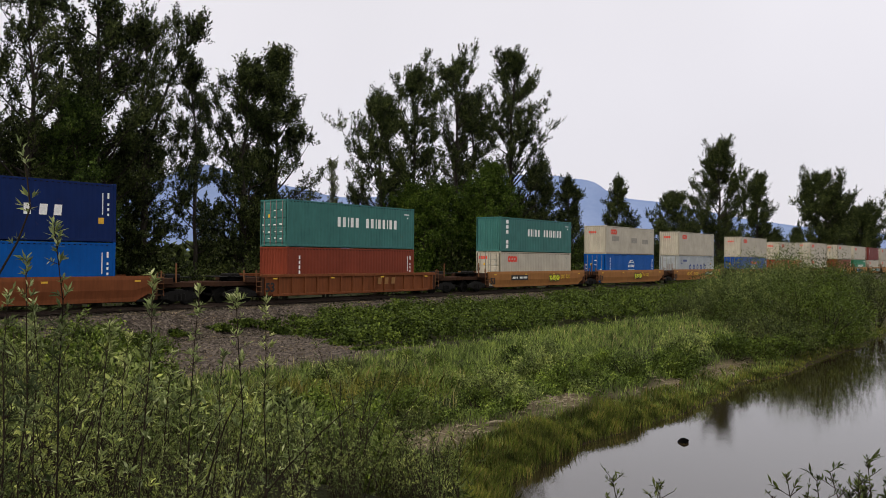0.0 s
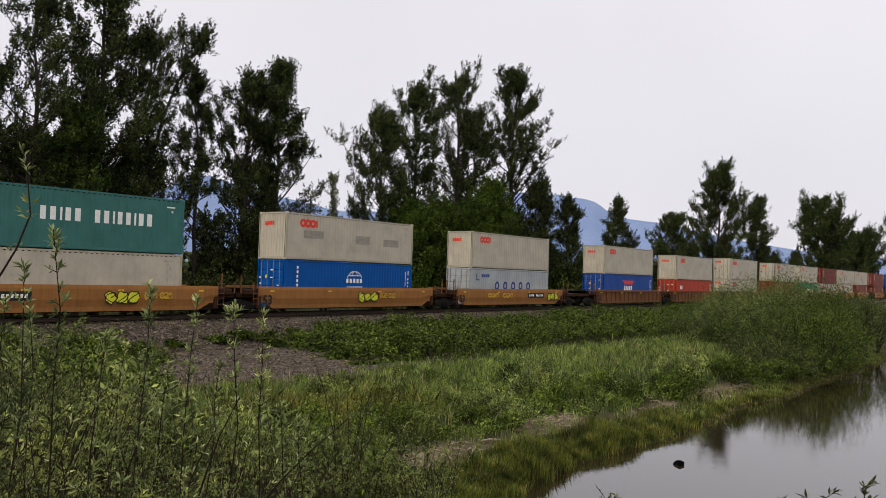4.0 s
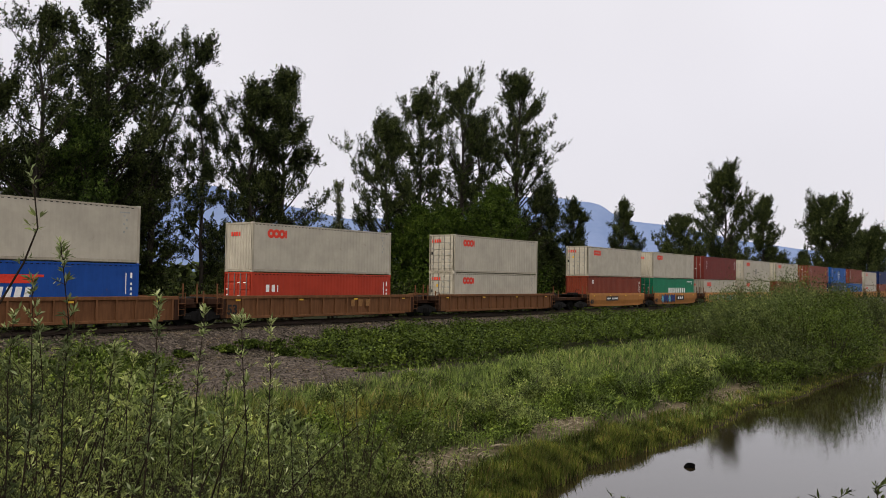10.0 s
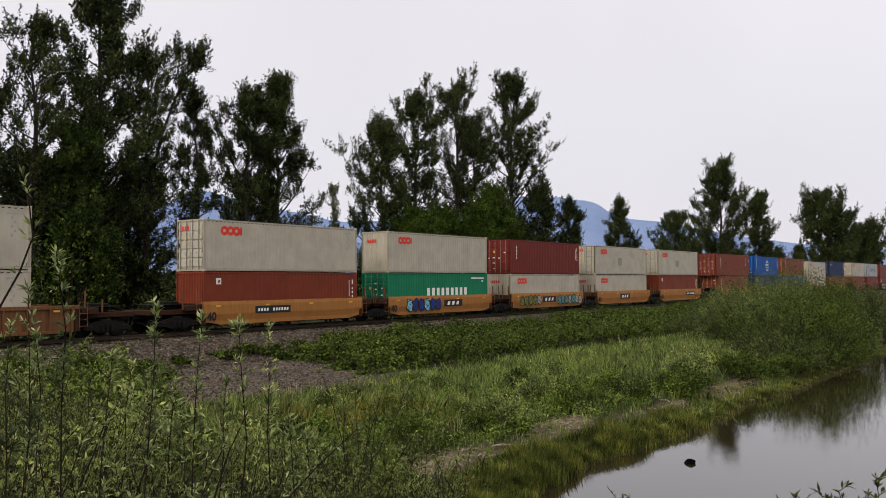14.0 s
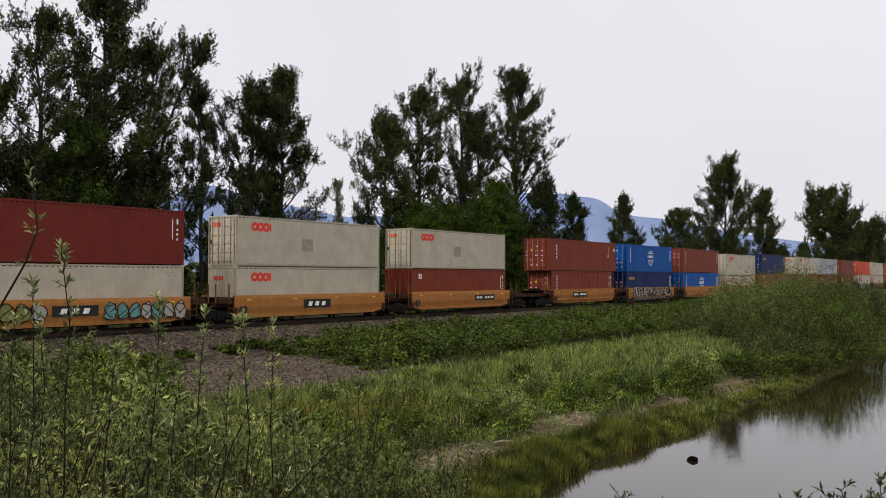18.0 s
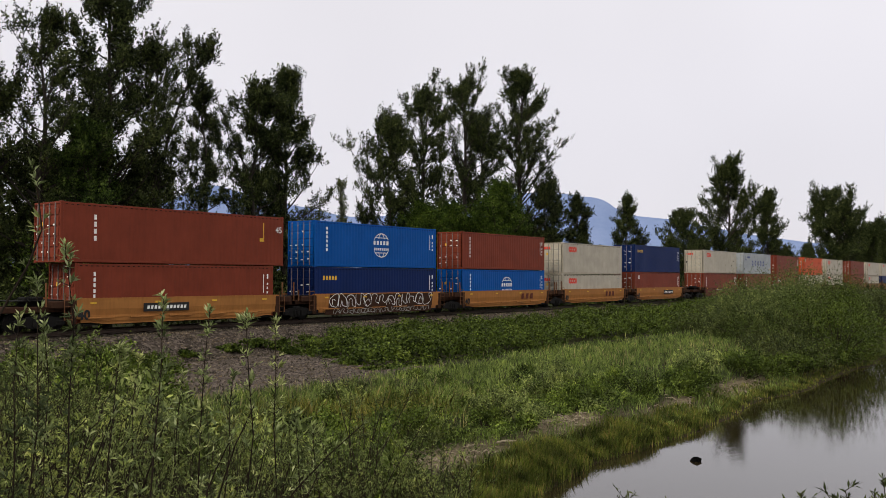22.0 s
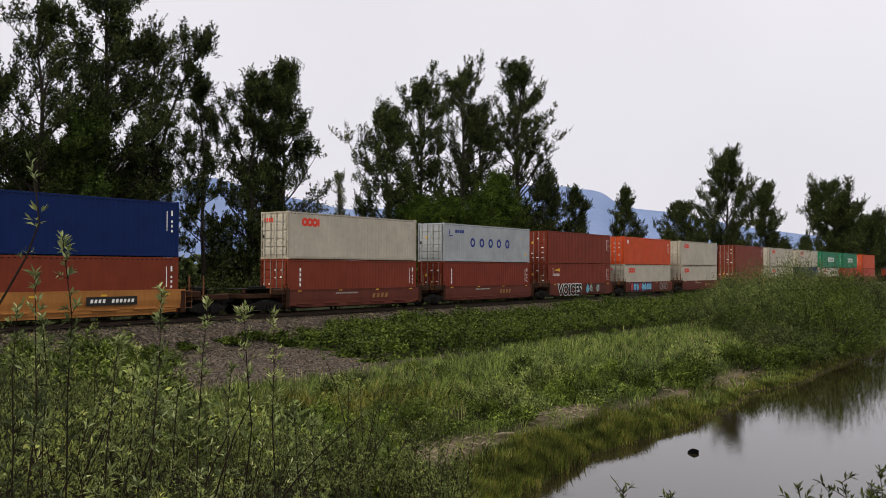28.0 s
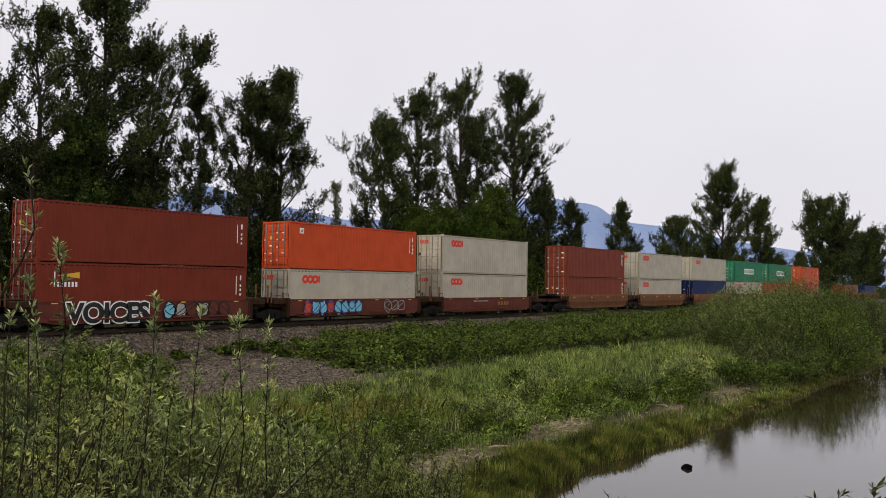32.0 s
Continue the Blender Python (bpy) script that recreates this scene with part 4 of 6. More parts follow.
def build_meadow():
    rng = np.random.RandomState(81)
    n = 430000
    r = 8 + 66 * rng.uniform(size=n) ** 1.15
    a = radians(4) + radians(74) * rng.uniform(size=n)
    x, y = r * np.cos(a), r * np.sin(a)
    k = meadow_mask(x, y, rng)
    patchy = ripple(x, y, 0.5, 17) + 0.6 * ripple(x, y, 1.6, 18)
    bare = bare_spots(x, y)
    pd = pond_depth(x, y)
    band = smooth(-2.9, -2.2, pd) * (1 - smooth(-1.5, -0.9, pd)) * (0.75 + 0.5 * ripple(x, y, 1.2, 27))
    k &= rng.uniform(size=n) < (1 - np.clip(0.25 * band, 0, 0.95)) * (0.72 + 0.35 * patchy + 0.5 * ripple(x, y, 3.2, 23)) * (1 - 1.2 * bare) * (0.55 + 0.45 * smooth(14, 20, y))
    x, y, patchy = x[k], y[k], patchy[k]
    far = np.maximum(1, np.hypot(x, y) / 22) ** 0.8
    v, m = blades(rng, x, y, np.clip(0.27 + 0.17 * patchy + 0.4 * np.maximum(0, ripple(x, y, 3.2, 23)) ** 1.2, 0.10, 1), 0.013 * far, 0.55)
    tagged(new("meadow_grass", quads_mesh("meadow_grass", v, m, M_GRASS, 5)), "long lush green meadow grass", "grass", kind="stuff")
    rng = np.random.RandomState(84)
    n = 8000
    x, y = 15.8 + 2.2 * rng.normal(size=n), 16.2 + 1.1 * rng.normal(size=n)
    k = meadow_mask(x, y, rng) & (rng.uniform(size=n) < 0.75 + 0.5 * ripple(x, y, 1.6, 31))
    x, y = x[k], y[k]
    v, m = blades(rng, x, y, 0.62 + 0.2 * ripple(x, y, 1.1, 32), 0.013, 0.35)
    tagged(new("tawny_grass", quads_mesh("tawny_grass", v, m, M_TAWNY, 5)), "tall tawny seeding grass in the meadow", "grass", kind="stuff")
    rng = np.random.RandomState(82)
    n = 7000
    r = 14 + 60 * rng.uniform(size=n)
    a = radians(8) + radians(50) * rng.uniform(size=n)
    x, y = r * np.cos(a), r * np.sin(a)
    k = meadow_mask(x, y, rng) & (ripple(x, y, 0.35, 19) > -0.05) & (y > 13)
    x, y = x[k], y[k]
    v, m = blades(rng, x, y, 0.5, 0.018 * np.maximum(1, np.hypot(x, y) / 22) ** 0.8, 0.3)
    tagged(new("dry_grass", quads_mesh("dry_grass", v, m, M_STRAW, 5)), "pale dry seeding grass stalks in the meadow", "grass", kind="stuff")
    rng = np.random.RandomState(83)
    n = 120000
    x = 10.5 + 62 * rng.uniform(size=n) ** 1.2
    p = np.where(rng.uniform(size=n) < 0.5, rng.uniform(-1.5, -0.2, n), rng.normal(-0.35, 0.25, n))
    lo, hi = np.full(n, 2.0), np.full(n, 14.0)
    for _ in range(24):
        mid = (lo + hi) / 2
        inside = pond_depth(x, mid) > p
        lo, hi = np.where(inside, mid, lo), np.where(inside, hi, mid)
    y = (lo + hi) / 2
    k = (rng.uniform(size=n) < (0.75 + 0.4 * ripple(x, y, 0.9, 20)) * (1 - 0.55 * smooth(19, 28, x)) * (1 - 0.75 * smooth(32, 42, x)) - 0.5 * np.maximum(p, 0) / 0.5) & (pond_depth(x, y) < 0.16 + 0.25 * np.maximum(0, ripple(x, y, 2.5, 28)))
    x, y = x[k], y[k]
    v, m = blades(rng, x, y, np.maximum(0.08, 0.32 + 0.30 * ripple(x, y, 1.8, 24)) * (1 - 0.6 * smooth(18, 32, x)), 0.013 * np.maximum(1, np.hypot(x, y) / 20) ** 0.8, 0.35)
    tagged(new("pond_sedge", quads_mesh("pond_sedge", v, m, M_SEDGE, 5)), "short green and brownish sedge along the muddy pond edge", "sedge", kind="stuff")


build_meadow()
# the dark cottonwood leaf colour makes this bush stand for a shaded hollow
shrub("meadow_bush", "dense meadow bush given dark leaves as a shaded hollow", 14.3, 14.9, 1.2, 0.85, 3600, 0.08, M_LEAF, 940, 16, 0.45, "young bushes in the meadow")
for k, (bx, by, br, bh, n_l) in enumerate(((14.3, 12.5, 0.75, 0.85, 2600), (13.7, 14.0, 0.9, 1.1, 2600), (15.8, 13.4, 1.2, 1.0, 3600), (24.0, 14.2, 0.8, 1.3, 2400), (22.8, 12.8, 0.65, 1.0, 2000), (23.6, 12.4, 0.6, 0.9, 1800), (26.2, 12.0, 0.8, 0.9, 2000), (32.6, 12.3, 1.1, 1.3, 2600), (36.6, 12.4, 1.0, 1.0, 2200), (30.2, 12.2, 0.7, 0.8, 1400), (18.6, 12.8, 0.6, 0.6, 1300), (20.6, 13.6, 0.8, 0.8, 1600), (28.4, 13.8, 0.9, 0.9, 1700), (12.4, 12.8, 0.8, 0.8, 1900), (19.2, 11.95, 0.35, 0.4, 700))):
    shrub("meadow_bush", "young leafy green bush in the meadow grass", bx, by, br, bh, n_l, 0.085, (M_HERB, M_HERB, M_BRAMBLE, M_WEED)[k % 4], 900 + k, 13, 0.45, "young bushes in the meadow")


def build_field_plants():
    """Leafy plants among the grass on the slope down to the pond."""
    rnd = random.Random(93)
    kinds = []
    for k in range(7):
        r, h = rnd.uniform(0.35, 0.6), rnd.uniform(0.45, 0.85)
        kinds.append((shrub_mesh(np.random.RandomState(930 + k), r, h, 760, 0.075, (M_WEED, M_BRAMBLE, M_BUSH)[k % 3], 18, 0.42)[0]))
    made = 0
    while made < 170:
        a, r = radians(rnd.uniform(18, 58)), 7.5 + 26 * rnd.random() ** 1.2
        x, y = r * math.cos(a), r * math.sin(a)
        if float(pond_depth(np.array([x]), np.array([y]))[0]) > -1.9 or y > 19 + 0.5 * max(0, x - 19) or y > 23:
            continue
        if r > 14 and rnd.random() < 0.45 or float(bare_spots(x, y)) > 0.4:
            continue
        ob = tagged(new("leafy_plant", None), "low leafy green plant among meadow grass", "plant", "leafy plants in the meadow")
        ob.location = (x, y, float(land_z(np.array([x]), np.array([y]))[0]) - 0.02)
        ob.rotation_euler = (0, 0, rnd.uniform(0, 6.28))
        ob.scale = (rnd.uniform(0.7, 1.3),) * 3
        put("foliage", rnd.choice(kinds), ob)
        made += 1


def build_herbs():
    """Leafy herbs growing thick between the grass tufts."""
    rng = np.random.RandomState(96)
    m = 1300
    a = radians(14) + radians(46) * rng.uniform(size=m)
    r = 7.5 + 24 * rng.uniform(size=m) ** 1.1
    x, y = r * np.cos(a), r * np.sin(a)
    bare = bare_spots(x, y)
    k = meadow_mask(x, y, rng) & (pond_depth(x, y) < -1.9) & (y < 18.5 + 2.5 * ripple(x, y, 0.5, 25)) & (bare < 0.45)
    x, y = x[k], y[k]
    per = 62
    far = np.maximum(1, np.hypot(x, y) / 18) ** 0.6
    n = len(x) * per
    rad = np.repeat(rng.uniform(0.18, 0.42, len(x)), per)
    top = np.repeat(rng.uniform(0.2, 0.62, len(x)), per)
    d = unit_rows(rng.normal(size=(n, 3)))
    q = rng.uniform(0.3, 1.0, n)
    px, py = np.repeat(x, per) + d[:, 0] * rad * q, np.repeat(y, per) + d[:, 1] * rad * q
    pz = land_z(px, py) + np.maximum(0.02, top * (0.55 + 0.45 * d[:, 2] * q))
    v = leaf_quads(rng, np.stack([px, py, pz], 1), 0.075, 0.036, 0.7).reshape(n, 4, 3)
    c = v.mean(1, keepdims=True)
    v = c + (v - c) * np.repeat(far, per)[:, None, None]
    tagged(new("meadow_herbs", quads_mesh("meadow_herbs", v.reshape(-1, 3), n, M_HERB)), "thick leafy green herbs growing between grass tufts", "herbs", kind="stuff")


build_field_plants()
build_herbs()


# ---- tall weeds in front of the camera ----
def shoot_leaves(rng, pts, nodes, size, lo, cluster, crown, twig=0.19):
    """Leaves in whorls on short side twigs along a stem, with a rosette at its tip. Returns the twigs' ends and the corner array."""
    P = np.array(pts)
    m = len(P) - 1
    t = np.sort(lo + (1 - lo) * rng.uniform(0, 1, nodes) ** 0.8)
    i = np.minimum(m - 1, (t * m).astype(int))
    base = P[i] + (P[i + 1] - P[i]) * (t * m - i)[:, None]
    a = np.cumsum(rng.normal(2.4, 0.5, nodes))
    out = unit_rows(np.stack([np.cos(a), np.sin(a), rng.uniform(0.4, 1.3, nodes)], 1))
    reach = rng.uniform(0.02, twig, (nodes, 1)) * (1.15 - 0.75 * t[:, None])
    end = base + out * reach
    root = np.repeat(base + out * reach * 0.35, cluster, 0) + np.repeat(out * reach * 0.65, cluster, 0) * rng.uniform(0, 1, (nodes * cluster, 1))
    way = np.repeat(out, cluster, 0) * 0.6 + np.array([0, 0, 0.45]) + rng.normal(size=(nodes * cluster, 3)) * 0.5
    ln = np.repeat(size * rng.uniform(0.6, 1.3, (nodes, 1)), cluster, 0) * rng.uniform(0.6, 1.25, (nodes * cluster, 1))
    tip_dir = unit_rows((P[-1] - P[-2])[None])
    b = rng.uniform(0, 6.28, crown)
    root = np.concatenate([root, np.repeat(P[-1:], crown, 0) - tip_dir * rng.uniform(0, 0.05, (crown, 1))])
    way = np.concatenate([way, tip_dir * 0.9 + np.stack([np.cos(b), np.sin(b), rng.uniform(-0.2, 0.5, crown)], 1) * 0.8])
    ln = np.concatenate([ln, size * rng.uniform(0.7, 1.3, (crown, 1))])
    way = unit_rows(way)
    w = unit_rows(np.cross(way, np.array([0, 0, 1.0]) + rng.normal(size=way.shape) * 0.5))
    sag = np.array([0, 0, -0.18]) * ln * rng.uniform(0, 1.6, ln.shape)
    q = np.stack([root, root + way * ln * 0.45 + w * ln * 0.115, root + way * ln + sag, root + way * ln * 0.45 - w * ln * 0.115], 1)
    return base, end, q.reshape(-1, 3)


def crooked_stem(rng, foot, height, lean_x, lean_y, steps=7):
    """A stem that leans further the higher it gets, with small kinks."""
    pts, kink = [], np.zeros(2)
    for k in range(steps):
        t = k / (steps - 1)
        pts.append(np.array([foot[0] + lean_x * height * t ** 1.4 + kink[0], foot[1] + lean_y * height * t ** 1.4 + kink[1], height * t]))
        kink = kink + rng.normal(size=2) * 0.012 * height
    return pts


def weed_mesh(rng, height, nodes, size, bend, bare=0.25, thick=0.0048):
    """One tall shoot: a crooked stem, short side twigs and whorls of narrow leaves."""
    stem = Geo()
    a = rng.uniform(0, 6.28)
    pts = crooked_stem(rng, (0, 0), height, math.cos(a) * bend, math.sin(a) * bend)
    stem.tube(pts, [thick * (1 - 0.68 * k / 6) for k in range(7)], 5, False)
    base, end, q = shoot_leaves(rng, pts, nodes, size, bare, 9, 18, 0.10)
    for p, e in zip(base, end):
        stem.tube([p, e], [0.0018, 0.001], 3, False)
    return stem.mesh("stem", None, True), quads_mesh("foliage", q, len(q) // 4, M_SHOOT)


def weed_thing(name, label, meshes, x, y, turn, scale=1.0, tilt=(0, 0), group=""):
    ob = tagged(new(name), label, "weed", group)
    ob.location = (x, y, float(land_z(np.array([x]), np.array([y]))[0]) - 0.03)
    ob.rotation_euler = (tilt[0], tilt[1], turn)
    ob.scale = (scale,) * 3
    tagged(put("stem", meshes[0], ob, M_TWIG), kind="stuff" if meshes[0].name.startswith("stem_bunch") else "")
    put("foliage", meshes[1], ob)
    return ob


def bushy_weed(rng, height, stems, nodes, size, low=0.12, spread=0.24, leaf=None, short=0.5):
    """Several crooked leafy stems from one root."""
    st, lf = Geo(), []
    for k in range(stems):
        a, r = rng.uniform(0, 6.28), rng.uniform(0.02, 0.16 if low < 0.5 else 0.05)
        h = height * rng.uniform(short, 1.1)
        pts = crooked_stem(rng, (r * math.cos(a), r * math.sin(a)), h, rng.normal() * spread, rng.normal() * spread, 6)
        st.tube(pts, [0.0046 - 0.0006 * j for j in range(6)], 4, False)
        base, end, q = shoot_leaves(rng, pts, nodes, size, low, 9, 12)
        for p, e in zip(base, end):
            st.tube([p, e], [0.0018, 0.001], 3, False)
        lf.append(q)
    q = np.concatenate(lf)
    return st.mesh("stem_bunch", None, True), quads_mesh("foliage", q, len(q) // 4, leaf or M_WEED)


def build_weeds():
    rng = np.random.RandomState(91)
    kinds = [bushy_weed(rng, rng.uniform(0.75, 1.1), 6, 17, rng.uniform(0.024, 0.036), 0.1, (0.16, 0.28, 0.4)[k % 3]) for k in range(14)]
    rnd = random.Random(92)
    made = 0
    while made < 330:
        a = radians(rnd.uniform(36, 72))
        r = rnd.uniform(3.2, 11.0)
        x, y = r * math.cos(a), r * math.sin(a)
        edge = x - 0.10 * y
        if edge > 6.0 or (math.degrees(a) < 46 and r < 5.5):
            continue
        size = rnd.uniform(0.65, 1.15) * (1.0 if edge < 4.2 else 0.72)
        if math.degrees(a) < 50 and r < 6:
            size *= 0.6
        elif 44 < math.degrees(a) < 56:
            size *= 0.70
        weed_thing("tall_weed", "bushy leafy grey-green weed with thin dark stems", rnd.choice(kinds), x, y, rnd.uniform(0, 6.28), size, (rnd.gauss(0, 0.12), rnd.gauss(0, 0.12)), "tall weeds on the bank")
        made += 1


build_weeds()


def spot(yaw, dist):
    return dist * math.cos(radians(yaw)), dist * math.sin(radians(yaw))


def build_tall_stems():
    """The tallest shoots, which stand up in front of the passing train: place by bearing and distance, then the height of the tip."""
    rng = np.random.RandomState(95)
    for yaw, dist, tip, bend in ((63.3, 3.5, 2.62, 0.015), (61.15, 3.4, 2.76, 0.015), (56.5, 3.3, 2.56, 0.015), (64.6, 3.4, 2.5, 0.02), (62.4, 3.8, 2.44, 0.03), (53.3, 3.5, 2.52, 0.015), (50.6, 3.6, 2.48, 0.02), (49.0, 3.7, 2.46, 0.02),
                                 (59.4, 3.7, 2.36, 0.04), (63.9, 4.4, 2.32, 0.06), (58.2, 4.2, 2.26, 0.06), (52.2, 4.4, 2.16, 0.06), (65.6, 3.6, 2.4, 0.04), (55.0, 4.6, 2.14, 0.06), (47.0, 4.3, 1.98, 0.06), (45.2, 4.6, 1.86, 0.06)):
        x, y = spot(yaw, dist)
        h = tip - float(land_z(np.array([x]), np.array([y]))[0])
        m = weed_mesh(rng, h, int(22 * h), 0.036, bend, 0.42)
        weed_thing("willow_shoot", "tall upright willow shoot with narrow pale leaves", m, x, y, rng.uniform(0, 6.28), 1, (rng.normal() * 0.02, rng.normal() * 0.02), "willow shoots on the bank")
    # dark stalks that lean across the others with few leaves
    for yaw, dist, tip, lean in ((54.6, 4.0, 2.05, 0.30), (56.8, 3.9, 1.95, 0.34), (58.8, 4.1, 2.0, 0.22), (52.6, 4.2, 1.95, 0.75), (51.2, 4.6, 1.75, 0.16), (60.6, 3.8, 2.02, -0.18), (62.8, 4.0, 2.1, 0.26), (49.6, 4.6, 1.7, 0.20),
                                 (47.8, 5.0, 1.55, 0.34), (46.0, 5.0, 1.5, -0.20), (64.6, 3.9, 2.0, 0.3), (57.6, 4.6, 1.85, -0.15), (53.4, 5.0, 1.7, 0.12)):
        x, y = spot(yaw, dist)
        h = tip - float(land_z(np.array([x]), np.array([y]))[0])
        stem = Geo()
        pts = crooked_stem(rng, (0, 0), h, 0.6 * lean, -0.8 * lean)
        stem.tube(pts, [0.0062 * (1 - 0.6 * k / 6) for k in range(7)], 5, False)
        q = shoot_leaves(rng, pts, 7, 0.034, 0.45, 5, 9)[2]
        weed_thing("weed_stalk", "dark leaning weed stalk with a few leaves", (stem.mesh("stem", None, True), quads_mesh("foliage", q, len(q) // 4, M_SHOOT)), x, y, 0.0, 1, (0, 0), "leaning stalks on the bank")
    # a bare arching twig with few leaves, and sprigs low over the water
    foot = Vector((*spot(67.5, 3.2), 0))
    foot.z = float(land_z(np.array([foot.x]), np.array([foot.y]))[0])
    pts = [np.zeros(3)]
    for yaw, z in ((67.3, 1.6), (66.6, 2.2), (65.2, 2.5), (63.6, 2.68), (62.9, 2.8), (63.1, 2.9), (63.4, 3.0)):
        x, y = spot(yaw, 3.2)
        pts.append(np.array([x - foot.x, y - foot.y, z - foot.z]))
    stem = Geo().tube(pts, [0.006 - 0.0006 * k for k in range(8)], 5, False)
    q = shoot_leaves(rng, pts, 11, 0.034, 0.55, 5, 8, 0.07)[2]
    weed_thing("willow_shoot", "thin arching twig with a few pale leaves", (stem.mesh("stem", None, True), quads_mesh("foliage", q, len(q) // 4, M_SHOOT)), foot.x, foot.y, 0.0)
    for yaw, dist, tip, n in ((23.6, 3.6, 1.76, 2), (13.2, 3.3, 1.87, 2), (12.2, 3.3, 1.80, 2), (11.2, 3.4, 1.89, 2), (9.9, 3.2, 2.02, 3), (9.2, 3.1, 1.96, 3)):
        x, y = spot(yaw, dist)
        h = tip - float(land_z(np.array([x]), np.array([y]))[0])
        m = bushy_weed(rng, h * 0.96, n + 1, 7, 0.03, 0.80, 0.06, M_BUSH, 0.86)
        weed_thing("willow_sprig", "dark leafy willow sprig rising beside the pond", m, x, y, rng.uniform(0, 6.28))


build_tall_stems()


# ---- small things on the shore ----
def rough_stone(name, label, x, y, z, sx, sy, sz, seed, material, category="rock", group=""):
    rng = np.random.RandomState(seed)
    bm = bmesh.new()
    bmesh.ops.create_icosphere(bm, subdivisions=2, radius=1)
    for v in bm.verts:
        v.co *= 1 + rng.uniform(-0.16, 0.16)
        v.co.x, v.co.y, v.co.z = v.co.x * sx, v.co.y * sy, v.co.z * sz
    me = bpy.data.meshes.new(name)
    bm.to_mesh(me)
    bm.free()
    me.materials.append(material)
    ob = tagged(new(name, me), label, category, group)
    ob.location = (x, y, z)
    return ob


rough_stone("rock", "small dark wet rock standing out of the pond", 20.5, 7.83, WATER_Z + 0.015, 0.16, 0.13, 0.085, 5, M_ROCK)


def build_debris():
    rnd = random.Random(97)
    for cx, cy, rx, ry, n in ((21.3, 11.8, 1.4, 0.5, 70), (33.0, 10.9, 3.0, 0.6, 80), (27.0, 10.9, 2.4, 0.5, 40), (15.0, 11.7, 1.9, 0.7, 60)):
        for i in range(n):
            x, y = cx + rnd.gauss(0, rx * 0.6), cy + rnd.gauss(0, ry * 0.6)
            g = Geo()
            ln = rnd.uniform(0.1, 0.34) if rnd.random() < 0.85 else rnd.uniform(0.4, 0.7)
            g.tube([(-ln / 2, 0, 0), (0, rnd.gauss(0, 0.03), rnd.uniform(0, 0.06)), (ln / 2, 0, 0)], [rnd.uniform(0.008, 0.016), rnd.uniform(0.012, 0.024), 0.008], 5)
            ob = tagged(put("driftwood", g, None, M_DEBRIS), "weathered grey-brown driftwood stick on the shore", "driftwood", "driftwood on the shore")
            ob.location = (x, y, float(land_z(np.array([x]), np.array([y]))[0]) + 0.015)
            ob.rotation_euler = (0, rnd.uniform(-0.25, 0.25), rnd.uniform(-1.5, 1.5))
    g = Geo().tube([(-0.26, 0, 0), (0, 0.02, 0.015), (0.26, 0, 0.0)], [0.03, 0.036, 0.028], 8)
    ob = tagged(put("log", g, None, M_DEBRIS), "short pale weathered log lying in the grass", "log")
    ob.location = (17.5, 11.45, float(land_z(np.array([17.5]), np.array([11.45]))[0]) + 0.09)
    ob.rotation_euler = (0, 0, -0.5)


build_debris()


# ---- the train: containers ----
LENGTH, WIDE = 12.19, 2.44
MESHES = {}


def shared(key, make):
    if key not in MESHES:
        MESHES[key] = make()
    return MESHES[key]


def wave(g, along, length, z0, z1, at, period, depth, flip):
    """A corrugated steel sheet. along: the axis it runs on; at: its outer plane; depth: inwards, signed."""
    n = max(2, int(round(length / period)))
    p = length / n
    line = []
    for i in range(n):
        line += [(i * p, 0), (i * p + p * 0.30, 0), (i * p + p * 0.5, 1), (i * p + p * 0.80, 1)]
    line.append((length, 0))
    k = len(g.v)
    for s, d in line:
        for z in (z0, z1):
            g.v.append((s, at + d * depth, z) if along == "x" else (at + d * depth, s, z))
    for i in range(len(line) - 1):
        a = k + 2 * i
        q = (a, a + 2, a + 3, a + 1)
        g.f.append(q[::-1] if flip else q)
    return g


def side_mesh(ln, h):
    def make():
        g = Geo()
        wave(g, "x", ln - 0.24, 0.17, h - 0.12, 0.014, 0.278, 0.007, False)
        g.v = [(x + 0.12, y, z) for x, y, z in g.v]
        return g.mesh("side_panel")
    return shared(("side", ln, h), make)


def end_mesh(h):
    def make():
        g = Geo()
        wave(g, "y", WIDE - 0.24, 0.17, h - 0.12, 0.02, 0.25, 0.06, True)
        g.v = [(x, y + 0.12, z) for x, y, z in g.v]
        return g.mesh("end_panel")
    return shared(("end", h), make)


def roof_mesh(ln, h):
    def make():
        g = Geo()
        n = 28
        k = len(g.v)
        line = []
        for i in range(n):
            a = 0.12 + (ln - 0.24) * i / n
            p = (ln - 0.24) / n
            line += [(a, 0), (a + p * 0.4, 0), (a + p * 0.55, -0.02), (a + p * 0.85, -0.02)]
        line.append((ln - 0.12, 0))
        for x, d in line:
            g.v += [(x, 0.06, h - 0.05 + d), (x, WIDE - 0.06, h - 0.05 + d)]
        for i in range(len(line) - 1):
            a = k + 2 * i
            g.f.append((a, a + 2, a + 3, a + 1))
        return g.mesh("roof_panel")
    return shared(("roof", ln, h), make)


